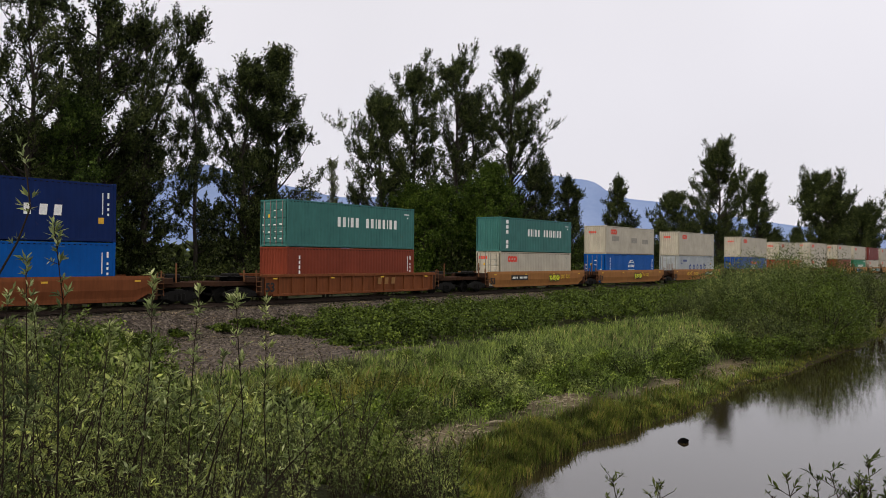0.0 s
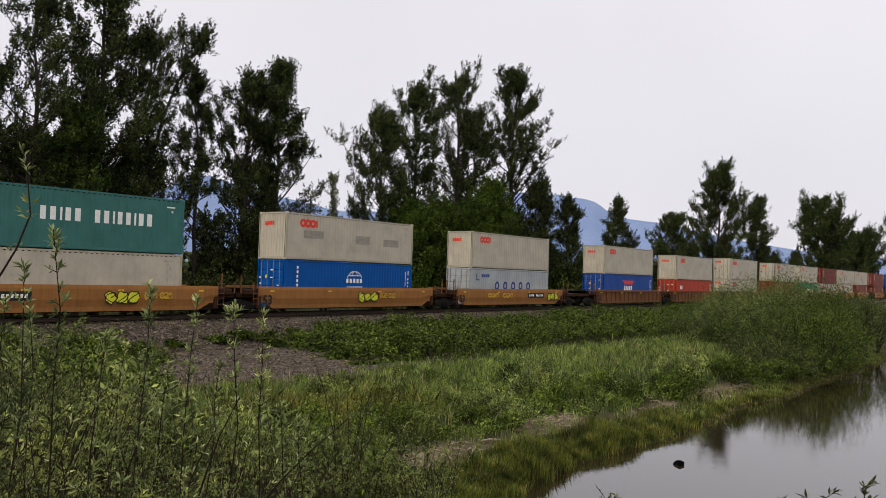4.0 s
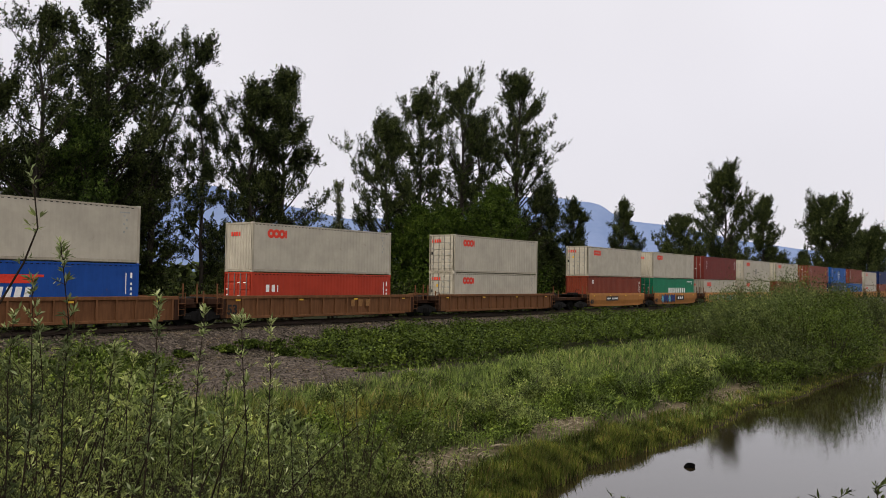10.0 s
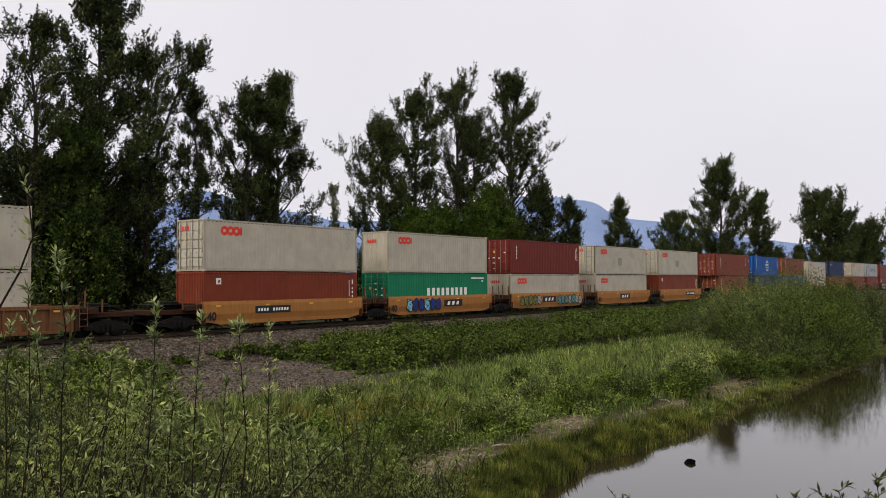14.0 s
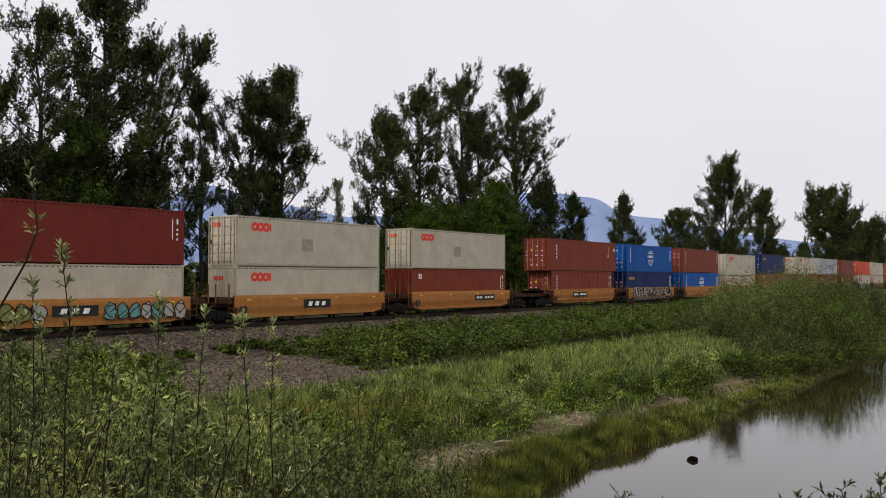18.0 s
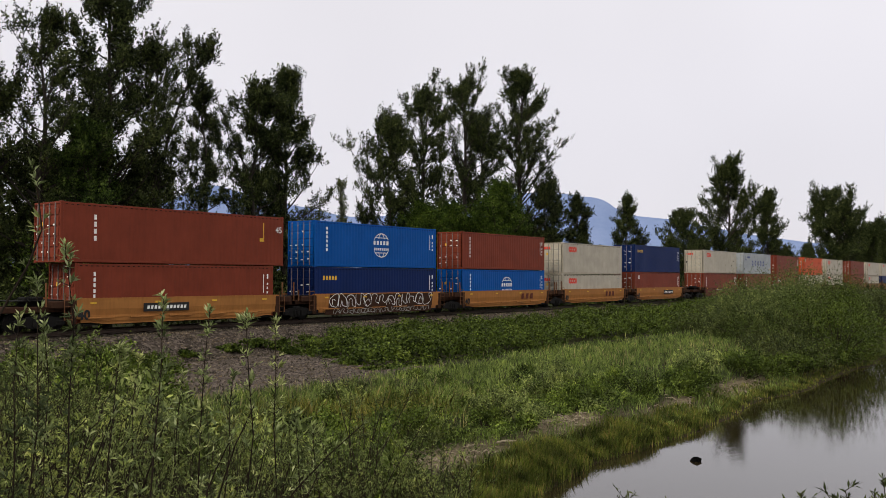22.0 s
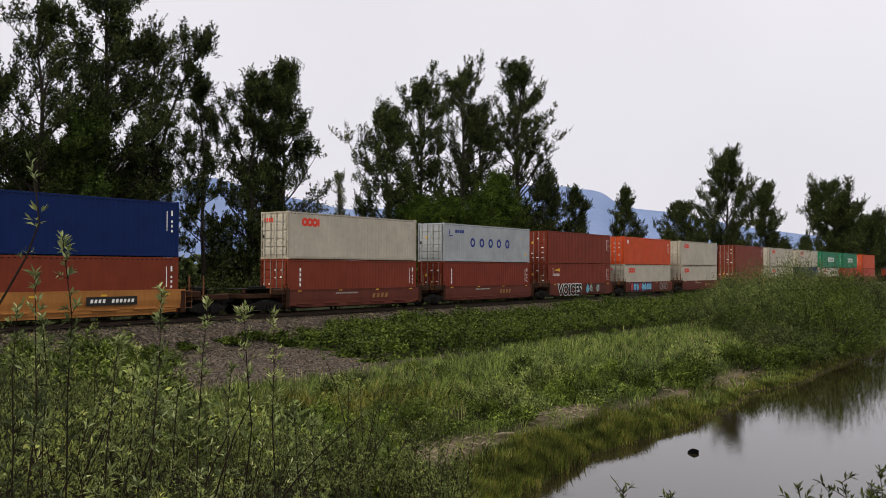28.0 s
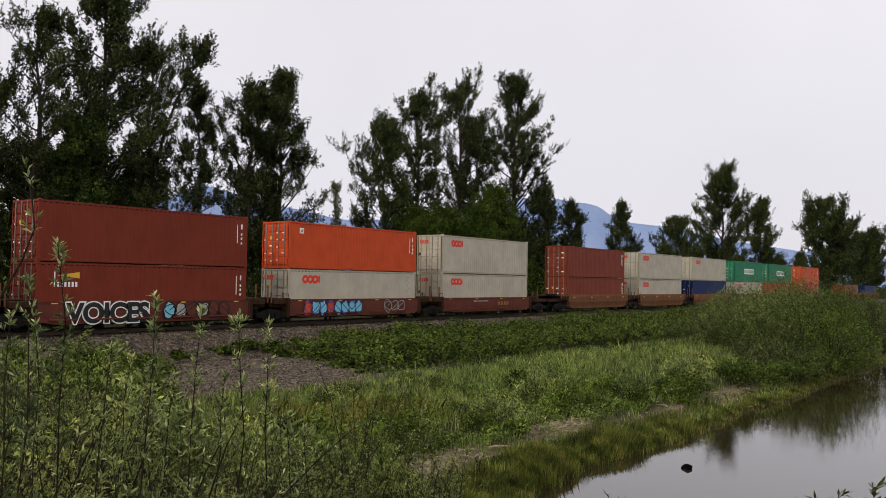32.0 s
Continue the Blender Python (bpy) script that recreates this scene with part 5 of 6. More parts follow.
def rails_mesh(ln, h):
    def make():
        g = Geo()
        for y0, y1 in ((0.0, 0.07), (WIDE - 0.07, WIDE)):
            g.box(0.17, ln - 0.17, y0 + 0.010, y1 - 0.010, 0.035, 0.172, 0.006)
            g.box(0.17, ln - 0.17, y0 + 0.006, y1 - 0.006, h - 0.12, h - 0.03, 0.006)
            for x0 in (0.0, ln - 0.16):
                g.box(x0 + 0.005, x0 + 0.155, y0 + 0.004, y1 + 0.004 if y0 == 0 else y1 - 0.004, 0.118, h - 0.118, 0.012)
        for x0 in (0.01, ln - 0.11):
            g.box(x0, x0 + 0.1, 0.17, WIDE - 0.17, 0.02, 0.17, 0.008)
            g.box(x0, x0 + 0.1, 0.17, WIDE - 0.17, h - 0.13, h - 0.02, 0.008)
        g.box(0.12, ln - 0.12, 0.06, WIDE - 0.06, 0.10, 0.15)
        return g.mesh("corner_post_frame")
    return shared(("rails", ln, h), make)


def shade_dash_mesh(ln, h):
    def make():
        n = int((ln - 0.5) / 0.278)
        g = Geo()
        for i in range(n):
            x = 0.25 + (ln - 0.5) * i / n
            # thin black plates drawn as the shade where corrugations meet the top rail
            g.box(x, x + 0.12, 0.0105, 0.0135, h - 0.155, h - 0.118)
        return g.mesh("rail_shade_dashes")
    return shared(("rail_shade", ln, h), make)


def far_mesh(ln, h):
    return shared(("far", ln, h), lambda: Geo().box(0.12, ln - 0.12, WIDE - 0.05, WIDE - 0.02, 0.17, h - 0.12).mesh("side_panel"))


def casting_mesh():
    return shared("casting", lambda: Geo().box(0, 0.178, 0, 0.162, 0, 0.118, 0.014).box(0.05, 0.13, -0.004, 0.0, 0.035, 0.085).mesh("corner_casting"))


def door_mesh(h):
    def make():
        g = Geo()
        w = (WIDE - 0.30) / 2
        g.box(0.045, 0.07, 0.012, w - 0.012, 0.18, h - 0.14, 0.006)
        for k in range(5):
            z = 0.22 + (h - 0.40) * k / 5
            g.box(0.004, 0.05, 0.05, w - 0.05, z + 0.035, z + (h - 0.40) / 5 - 0.05, 0.022)
        return g.mesh("door")
    return shared(("door", h), make)


def bar_mesh(h):
    def make():
        g = Geo().tube([(0, 0, 0.10), (0, 0, h - 0.08)], 0.027, 6)
        for z in (0.3, h * 0.4, h * 0.72, h - 0.32):
            g.box(-0.02, 0.02, -0.05, 0.05, z - 0.025, z + 0.025, 0.004)
        g.tube([(-0.03, 0.0, 1.0), (-0.035, 0.22, 1.03)], 0.012, 5)
        return g.mesh("lock_bar")
    return shared(("bar", h), make)


def plates(rects, y=0.0095, t=0.006):
    """Flat painted marks on the near side: (x, z, width, height, slant)."""
    g = Geo()
    for x, z, w, h, s in rects:
        g.add([(x, y, z), (x + w, y, z), (x + w + s, y, z + h), (x + s, y, z + h), (x, y + t, z), (x + w, y + t, z), (x + w + s, y + t, z + h), (x + s, y + t, z + h)],
              [(0, 1, 2, 3), (1, 5, 6, 2), (3, 2, 6, 7), (4, 0, 3, 7), (0, 4, 5, 1)])
    return g


def ring(g, cx, cz, r0, r1, a0=0, a1=360, y=0.009, steps=22, sx=1.0):
    pts = [(cx + sx * (r0 + r1) / 2 * math.cos(radians(a0 + (a1 - a0) * k / steps)), cz + (r0 + r1) / 2 * math.sin(radians(a0 + (a1 - a0) * k / steps))) for k in range(steps + 1)]
    return g.ribbon(pts, r1 - r0, y)


def letter_blocks(x, z, widths, h, gap, slant=0.0):
    out = []
    for w in widths:
        if w > 0:
            out.append((x, z, w, h, slant))
        x += abs(w) + gap
    return out


def small_marks(ln, h):
    """The columns of small print at the right end of a side."""
    r = []
    for k in range(5):
        r.append((ln - 0.95 + 0.14 * (k % 2), h - 0.62 - 0.2 * k, 0.10, 0.12, 0))
    r += [(ln - 1.15, h - 0.42, 0.55, 0.07, 0)]
    return r


def thin_columns(ln, h):
    return [(ln - 0.75, h - 1.55, 0.05, 1.05, 0), (ln - 0.48, h - 0.75, 0.10, 0.28, 0), (ln - 0.48, h - 1.1, 0.10, 0.12, 0), (ln - 0.48, h - 1.35, 0.10, 0.14, 0), (ln - 0.48, h - 1.6, 0.10, 0.12, 0)]


def globe(g, cx, cz, r):
    ring(g, cx, cz, r * 0.93, r, 28, 152)
    ring(g, cx, cz, r * 0.93, r, 208, 332)
    for sx in (0.45,):
        ring(g, cx, cz, r * 0.93, r, 35, 145, sx=sx)
        ring(g, cx, cz, r * 0.93, r, 215, 325, sx=sx)
    g.ribbon([(cx - r * 0.75, cz + r * 0.62), (cx + r * 0.75, cz + r * 0.62)], r * 0.06, 0.009)
    g.ribbon([(cx - r * 0.75, cz - r * 0.62), (cx + r * 0.75, cz - r * 0.62)], r * 0.06, 0.009)
    return g


# ship-line marks as plain shapes: kind -> list of (material, shapes maker)
def mark_parts(kind, ln, h):
    if kind in ("red", "red_worn", "red_square"):
        patches = {"red": [], "red_worn": [(ln - 3.2, 1.15, 1.6, 0.5, 0), (ln - 6.0, 1.2, 1.4, 0.55, 0), (ln - 10.7, 1.35, 1.7, 0.5, 0)], "red_square": [(5.1, 0.95, 0.9, 0.75, 0)]}[kind]
        g = plates([])
        for k in range(4):
            cx, cz, r = 1.40 + 0.42 * k, h - 0.62, 0.23
            if k < 3:
                ring(g, cx, cz, r * 0.42, r * 1.16, 0, 360, 0.0085 - 0.0008 * k)
            else:
                g.ribbon([(cx - r * 0.4, cz + r), (cx - r * 0.4, cz - r)], 0.12, 0.0085)
        return [(M_MARK_RED, g, "red line mark"), (M_MARK_GREY, plates(small_marks(ln, h)), "grey print")] + [(M_PATCH, plates([p], 0.0115), "faded repainted patch") for p in patches]
    if kind == "white_words":
        w = letter_blocks(4.35, h * 0.47, (0.36, 0.36, 0.14, 0.36, 0.38, -0.4, 0.36, 0.36, 0.14, 0.34, 0.34, 0.14, 0.36, 0.38), 0.62, 0.12)
        return [(M_MARK_WHITE, plates(w), "white block lettering"), (M_MARK_WHITE, plates([(ln - 1.1, h - 0.5, 0.5, 0.07, 0), (ln - 0.8, h - 0.75, 0.1, 0.1, 0)]), "white print")]
    if kind == "white_words_column":
        w = letter_blocks(4.35, h * 0.47, (0.36, 0.36, 0.14, 0.36, 0.38, -0.4, 0.36, 0.36, 0.14, 0.34, 0.34, 0.14, 0.36, 0.38), 0.62, 0.12)
        col = [(0.85, h - 0.55 - 0.42 * k, 0.36, 0.3, 0) for k in (0, 1, 2, 4, 4.9)]
        return [(M_MARK_WHITE, plates(w), "white block lettering"), (M_MARK_WHITE, plates(col), "white characters"), (M_MARK_WHITE, plates([(ln - 1.1, h - 0.5, 0.5, 0.07, 0), (ln - 0.8, h - 0.75, 0.1, 0.1, 0)]), "white print")]
    if kind == "column":
        col = [(0.98, h - 0.75 - 0.30 * k, 0.17, 0.21, 0) for k in range(4)]
        return [(M_MARK_WHITE, plates(col), "white column lettering"), (M_MARK_WHITE, plates(thin_columns(ln, h)), "white print")]
    if kind == "long_column":
        col = [(0.95, h - 0.62 - 0.27 * k, 0.15, 0.19, 0) for k in range(6)]
        return [(M_MARK_WHITE, plates(col), "white column lettering"), (M_MARK_WHITE, plates(thin_columns(ln, h)), "white print")]
    if kind == "column45":
        g = number_text("45", 0.5, M_MARK_WHITE, ln - 0.62, h - 0.95)
        col = [(1.7, h - 0.8 - 0.34 * k, 0.18, 0.24, 0) for k in range(4)]
        return [(M_MARK_WHITE, plates(col), "white column lettering"), (M_MARK_YELLOW, plates([(ln - 1.55, h - 1.5, 0.06, 1.1, 0), (ln - 1.8, h - 1.5, 0.3, 0.2, 0)]), "yellow warning marks"), (None, g, "white size number")]
    if kind == "globe":
        g = globe(plates([]), 6.2, h * 0.52, 0.82)
        w = letter_blocks(5.42, h * 0.53, (0.26, 0.28, 0.26, 0.26, 0.28), 0.27, 0.06) + letter_blocks(5.50, h * 0.40, (0.14,) * 8, 0.17, 0.05)
        col = [(1.0, h - 0.55 - 0.27 * k, 0.14, 0.17, 0) for k in range(6)]
        return [(M_MARK_WHITE, g, "white globe outline"), (M_MARK_WHITE, plates(w), "white block lettering"), (M_MARK_WHITE, plates(col), "white characters"), (M_MARK_WHITE, plates(thin_columns(ln, h)), "white print")]
    if kind == "navy_words":
        w = letter_blocks(3.5, h * 0.40, (0.56, 0.62, 0.52, 0.56, 0.62), 0.68, 0.66)
        marks = []
        for x, z, wd, hh, sl in w:
            marks.append((M_MARK_NAVY, ring(Geo(), x + wd / 2, z + hh / 2, 0.19, 0.36, 0, 360, 0.008, 26, 0.86), "navy ring mark"))
        return marks + [(M_MARK_NAVY, plates([(0.75, h - 0.85, 0.1, 0.35, 0), (0.7, h - 0.98, 0.5, 0.07, 0)] + letter_blocks(1.5, h - 0.72, (0.24,) * 4, 0.24, 0.05)), "navy emblem"), (M_MARK_YELLOW, plates([(ln - 0.72, h - 2.3, 0.2, 0.2, 0), (ln - 1.3, h - 1.0, 0.12, 0.12, 0)]), "yellow warning marks")]
    if kind == "red_hat":
        hat = [(4.4, 2.14, 2.9, 0.12, 0), (4.8, 1.86, 2.1, 0.29, 0)]
        return [(M_MARK_RED, plates(hat), "red emblem"), (M_MARK_WHITE, plates(letter_blocks(4.7, 1.2, (0.34, 0.4, 0.34, 0.4, 0.34), 0.5, 0.05, 0.1)), "white block lettering"), (M_MARK_WHITE, plates(thin_columns(ln, h)), "white print")]
    if kind == "three_white":
        return [(M_MARK_WHITE, plates(letter_blocks(1.1, h - 1.15, (0.34, 0.32, 0.1), 0.42, 0.1)), "white block lettering"), (M_MARK_WHITE, plates(thin_columns(ln, h)), "white print")]
    if kind == "white_low":
        return [(M_MARK_WHITE, plates(letter_blocks(4.4, 1.25, (0.44, 0.46, 0.44, 0.44, 0.48, 0.44, 0.44, 0.44, 0.46), 0.56, 0.13)), "white block lettering"), (M_MARK_WHITE, plates([(ln - 2.2, h - 0.42, 1.7, 0.1, 0), (ln - 0.8, h - 0.65, 0.25, 0.1, 0)]), "white print")]
    if kind == "white_panel":
        g = plates([(4.0, h * 0.38, 4.2, 0.75, 0)])
        return [(M_MARK_WHITE, g, "white sign panel"), (M_GREEN, plates(letter_blocks(4.2, h * 0.43, (0.34,) * 9, 0.46, 0.09), 0.0035), "green block lettering")]
    if kind == "yellow_word":
        return [(M_MARK_YELLOW, plates(letter_blocks(0.75, h - 0.82, (0.22,) * 5, 0.26, 0.04)), "yellow block lettering"), (M_MARK_WHITE, plates(thin_columns(ln, h)), "white print")]
    if kind == "badge":
        return [(M_MARK_YELLOW, add_tri(plates([]), 1.0, h - 0.75, 1.1, 0.3), "yellow emblem"), (M_MARK_WHITE, plates([(0.85, h - 1.15, 0.08, 0.7, 0)] + letter_blocks(1.0, h - 1.15, (0.14,) * 6, 0.22, 0.04)), "white block lettering"), (M_MARK_WHITE, plates(thin_columns(ln, h)), "white print")]
    if kind == "small_square":
        return [(M_MARK_WHITE, plates([(0.85, h - 0.72, 0.34, 0.34, 0)]), "white square mark"), (M_BROWN, plates([(0.95, h - 0.64, 0.12, 0.16, 0.05)], 0.0035), "brown emblem"), (M_MARK_WHITE, plates(thin_columns(ln, h)), "white print")]
    if kind == "three_letters":
        return [(M_MARK_WHITE, plates([(ln - 4.6, h * 0.42, 0.45, 0.5, 0), (ln - 3.9, h * 0.42, 0.5, 0.5, 0.05), (ln - 3.2, h * 0.42, 0.5, 0.5, 0.05)]), "white block lettering"), (M_MARK_WHITE, plates(thin_columns(ln, h)), "white print"), (M_MARK_YELLOW, plates([(ln - 0.95, h - 2.0, 0.3, 0.3, 0)]), "yellow warning mark")]
    return [(M_MARK_WHITE, plates(thin_columns(ln, h)), "white print")]


def add_tri(g, x, z, w, h):
    return g.add([(x, 0.008, z + h * 0.4), (x + w, 0.008, z), (x + w, 0.008, z + h)], [(0, 1, 2)])


def number_text(text, size, material, x, z, y=0.004, bold=0.0):
    cu = bpy.data.curves.new("size_number", "FONT")
    cu.body, cu.size, cu.extrude, cu.offset = text, size, 0.002, bold
    cu.materials.append(material)
    ob = bpy.data.objects.new("size_number", cu)
    scene.collection.objects.link(ob)
    dg = bpy.context.evaluated_depsgraph_get()
    me = bpy.data.meshes.new_from_object(ob.evaluated_get(dg))
    bpy.data.objects.remove(ob)
    me.transform(Matrix.Translation((x, y, z)) @ Matrix.Rotation(radians(90), 4, "X"))
    return me


NAMES = {M_WHITE: "cream", M_GREY: "pale grey", M_TEAL: "faded teal", M_GREEN: "bright green", M_BROWN: "oxide brown", M_MAROON: "dark maroon", M_OXIDE: "rust red", M_RED: "red", M_ORANGE: "orange", M_BLUE: "bright blue", M_BLUE2: "medium blue", M_NAVY: "navy blue"}
MOVING = []


def container(paint_m, end, mark, x, z, h=2.896, ln=LENGTH, where="stacked on another container"):
    what = {"d": "doors", "c": "ribbed end"}[end]
    box = tagged(new("shipping_container"), f"{NAMES[paint_m]} shipping container with leading {what}, {where}", "container", "containers on the train")
    put("corner_post_frame", rails_mesh(ln, h), box, M_WHITE_FRAME if paint_m is M_WHITE else paint_m)
    put("side_panel", side_mesh(ln, h), box, paint_m)
    put("side_panel", far_mesh(ln, h), box, paint_m)
    put("roof_panel", roof_mesh(ln, h), box, paint_m)
    # the black dashes are painted shade, not openings
    tagged(put("rail_hollow", shade_dash_mesh(ln, h), box, M_IRON, "black dashes painted as shade under the top rail"), kind="stuff")
    e = put("end_panel", end_mesh(h), box, paint_m)
    e.location, e.rotation_euler = (ln, WIDE, 0), (0, 0, math.pi)
    if end == "c":
        put("end_panel", end_mesh(h), box, paint_m)
        if mark.startswith("red") and mark != "red_hat":
            put("mark", Geo().add([(0.012, 1.9 - 0.22 * k - 0.16 * (j in (1, 2)), h - 0.8 + 0.24 * (j > 1)) for k in range(4) for j in range(4)], [(4 * k, 4 * k + 1, 4 * k + 2, 4 * k + 3) for k in range(4)]), box, M_MARK_RED, "red line mark")
    else:
        for k in (0, 1):
            d = put("door", door_mesh(h), box, paint_m)
            d.location = (0.0, 0.15 + k * (WIDE - 0.30) / 2, 0)
            for j in (0.26, 0.80):
                b = put("lock_bar", bar_mesh(h), d, M_BAR_DARK if paint_m in (M_WHITE, M_GREY) else M_GALV)
                b.location = (-0.028, j, 0)
        rnd = random.Random(int(x * 10 + z * 7))
        light = paint_m in (M_WHITE, M_GREY)
        for row in range(5):
            for col in range(4):
                if row == 4 and col < 2 or rnd.random() < (0.12 if light else 0.4):
                    continue
                w, hh = (0.17, 0.10) if light else (rnd.uniform(0.14, 0.26), rnd.uniform(0.04, 0.09))
                m = M_MARK_GREY if light else M_MARK_WHITE
                if col == 1 and row == 3:
                    m, w, hh = M_MARK_YELLOW, 0.2, 0.2
                elif col == 0 and row == 2 and light:
                    m, w, hh = M_MARK_BLACK, 0.2, 0.22
                put("door_label", Geo().box(0, 0.003, 0, w, 0, hh), box, m, at=(-0.002, 2.02 - 0.52 * col + rnd.uniform(-0.02, 0.02), 0.42 + (h - 0.75) * row / 5 + rnd.uniform(0, 0.08)))
        for k in range(2):
            for zz in (0.5, 1.1, 1.8, 2.4):
                if zz < h - 0.2:
                    put("hinge", Geo().box(-0.01, 0.03, 0, 0.1, 0, 0.12, 0.01), box, paint_m, at=(0.0, 0.13 if k == 0 else WIDE - 0.23, zz))
        if mark.startswith("red") and mark != "red_hat":
            put("mark", Geo().add([(-0.001, 2.15 - 0.22 * k - 0.16 * (j in (1, 2)), h - 0.62 + 0.24 * (j > 1)) for k in range(4) for j in range(4)], [(4 * k, 4 * k + 1, 4 * k + 2, 4 * k + 3) for k in range(4)]), box, M_MARK_RED, "red line mark")
    for cx in (0, ln):
        for cy in (0, WIDE):
            for cz in (0, h - 0.118):
                c = put("corner_casting", casting_mesh(), box, paint_m)
                c.location = (cx, cy, cz)
                c.rotation_euler = (0, 0, 0) if (cx, cy) == (0, 0) else (0, 0, math.pi / 2) if cy == 0 else (0, 0, -math.pi / 2) if cx == 0 else (0, 0, math.pi)
    for m, g, lab in mark_parts(mark, ln, h):
        if lab.endswith("lettering") and isinstance(g, Geo):
            for k in range(len(g.v) // 8):
                (x0, y0, z_low), (x1, _, _), (_, _, z_top), (x3, _, _) = g.v[8 * k:8 * k + 4]
                one = plates([(x0, z_low, (x1 - x0) * 0.74, z_top - z_low, x3 - x0)], y0)
                put("letter_block", one, box, m, lab.replace("lettering", "letter shape"))
        else:
            ob = put("mark", g, box, m, lab)
            if lab.endswith("print") or lab.endswith("characters"):
                tagged(ob, kind="stuff")
    MOVING.append((box, x, CAR_Y, z))
    return box


# ---- the train: well cars ----
def lofted_side(g, hw, y0, top, low, cut, bulge, thick=0.09):
    """A side sill plate lofted along x, with its lower corners cut away at the ends."""
    st = [(-hw, cut), (-hw + 0.5, cut), (-hw + 1.2, 0), (hw - 1.2, 0), (hw - 0.5, cut), (hw, cut)]
    prof = [(0.0, 0.0), (0.02, -0.10), (bulge * 0.25, 0.15), (bulge, 0.45), (bulge, 0.85), (0.03, 1.0), (0.10, 1.0)]
    k = len(g.v)
    for x, c in st:
        lo = low + c
        for d, t in prof:
            g.v.append((x, y0 + 0.10 - d if t < 1 else y0 + d, lo + (top - lo) * max(t, 0) if t >= 0 else lo - 0.02))
        for d, t in prof[::-1]:
            g.v.append((x, y0 + 0.10 + thick - min(d, 0.05), lo + (top - lo) * max(t, 0) if t >= 0 else lo - 0.02))
    n = 2 * len(prof)
    for i in range(len(st) - 1):
        for j in range(n):
            a, b = k + i * n + j, k + i * n + (j + 1) % n
            g.f.append((b, a, a + n, b + n))
    g.f += [tuple(range(k, k + n)), tuple(range(k + (len(st) - 1) * n, k + len(st) * n))[::-1]]
    return g


def truck_mesh():
    def make():
        g = Geo()
        for y in (-0.18, 2.44 + 0.06):
            g.add([(x, y + d, z) for d in (0, 0.12) for x, z in ((-1.2, 0.40), (-1.15, 0.62), (-0.55, 0.78), (0.55, 0.78), (1.15, 0.62), (1.2, 0.40), (0.75, 0.36), (0.45, 0.24), (-0.45, 0.24), (-0.75, 0.36))],
                  [tuple(range(10))[::-1], tuple(range(10, 20))] + [(i, (i + 1) % 10, 10 + (i + 1) % 10, 10 + i) for i in range(10)])
            for x in (-0.915, 0.915):
                g.box(x - 0.17, x + 0.17, y - 0.03, y + 0.14, 0.34, 0.60, 0.03)
            for x in (-0.25, 0, 0.25):
                g.tube([(x, y - 0.01, 0.32), (x, y - 0.01, 0.62)], 0.09, 8)
        g.box(-0.28, 0.28, -0.1, 2.54, 0.52, 0.86, 0.03)
        return g.mesh("truck")
    return shared("truck", make)


def wheelset_mesh():
    def make():
        g = Geo()
        for s in (-1, 1):
            y = s * 0.7525
            g.disc(0, y - 0.055, y + 0.07, 0, 0.46, 24)
            g.disc(0, y - s * 0.09 - 0.02, y - s * 0.09 + 0.02, 0, 0.49, 24)
            g.disc(0, y + s * 0.08 - 0.03, y + s * 0.08 + 0.03, 0, 0.14, 12)
            for a in range(5):
                b = a * 2 * math.pi / 5
                g.disc(0.27 * math.cos(b), y + s * 0.075 - 0.012, y + s * 0.075 + 0.012, 0.27 * math.sin(b), 0.06, 8)
        g.tube([(0, -1.05, 0), (0, 1.05, 0)], 0.075, 10)
        return g.mesh("wheelset", M_IRON)
    return shared("wheelset", make)


WHEELSETS = []


def add_truck(car, x):
    t = put("truck", truck_mesh(), car, M_IRON, "grimy black wheel truck", (x, 0, 0))
    for dx in (-0.915, 0.915):
        w = put("wheelset", wheelset_mesh(), t)
        w.matrix_parent_inverse = Matrix.Translation((dx, WIDE / 2, 0.46))
        WHEELSETS.append(w)
    return t


def scrawl(car, x0, x1, z0, z1, y, fills, line, seed):
    """Sprayed graffiti: bold filled shapes with looping outlines."""
    rnd = random.Random(seed)
    n = max(3, int((x1 - x0) / 0.62))
    for i in range(n):
        cx = x0 + (x1 - x0) * (i + 0.5) / n
        w = (x1 - x0) / n * 0.56
        pts = []
        for k in range(14):
            a = k * 2 * math.pi / 14
            rr = rnd.uniform(0.72, 1.12)
            pts.append((cx + w * rr * math.cos(a), (z0 + z1) / 2 + (z1 - z0) * 0.5 * rr * math.sin(a)))
        if fills:
            g = Geo().add([(px, y, pz) for px, pz in pts], [tuple(range(14))])
            put("graffiti", g, car, rnd.choice(fills), "sprayed graffiti shape")
        g = Geo()
        g.ribbon(pts + pts[:2], 0.055, y - 0.004)
        q = [(cx + w * 0.75 * math.sin(2.1 * k + i), (z0 + z1) / 2 + (z1 - z0) * 0.36 * math.sin(1.3 * k + 2 * i)) for k in np.linspace(0, 3.2, 16)]
        g.ribbon(q, 0.05, y - 0.004)
        put("graffiti", g, car, line, "sprayed graffiti outline")


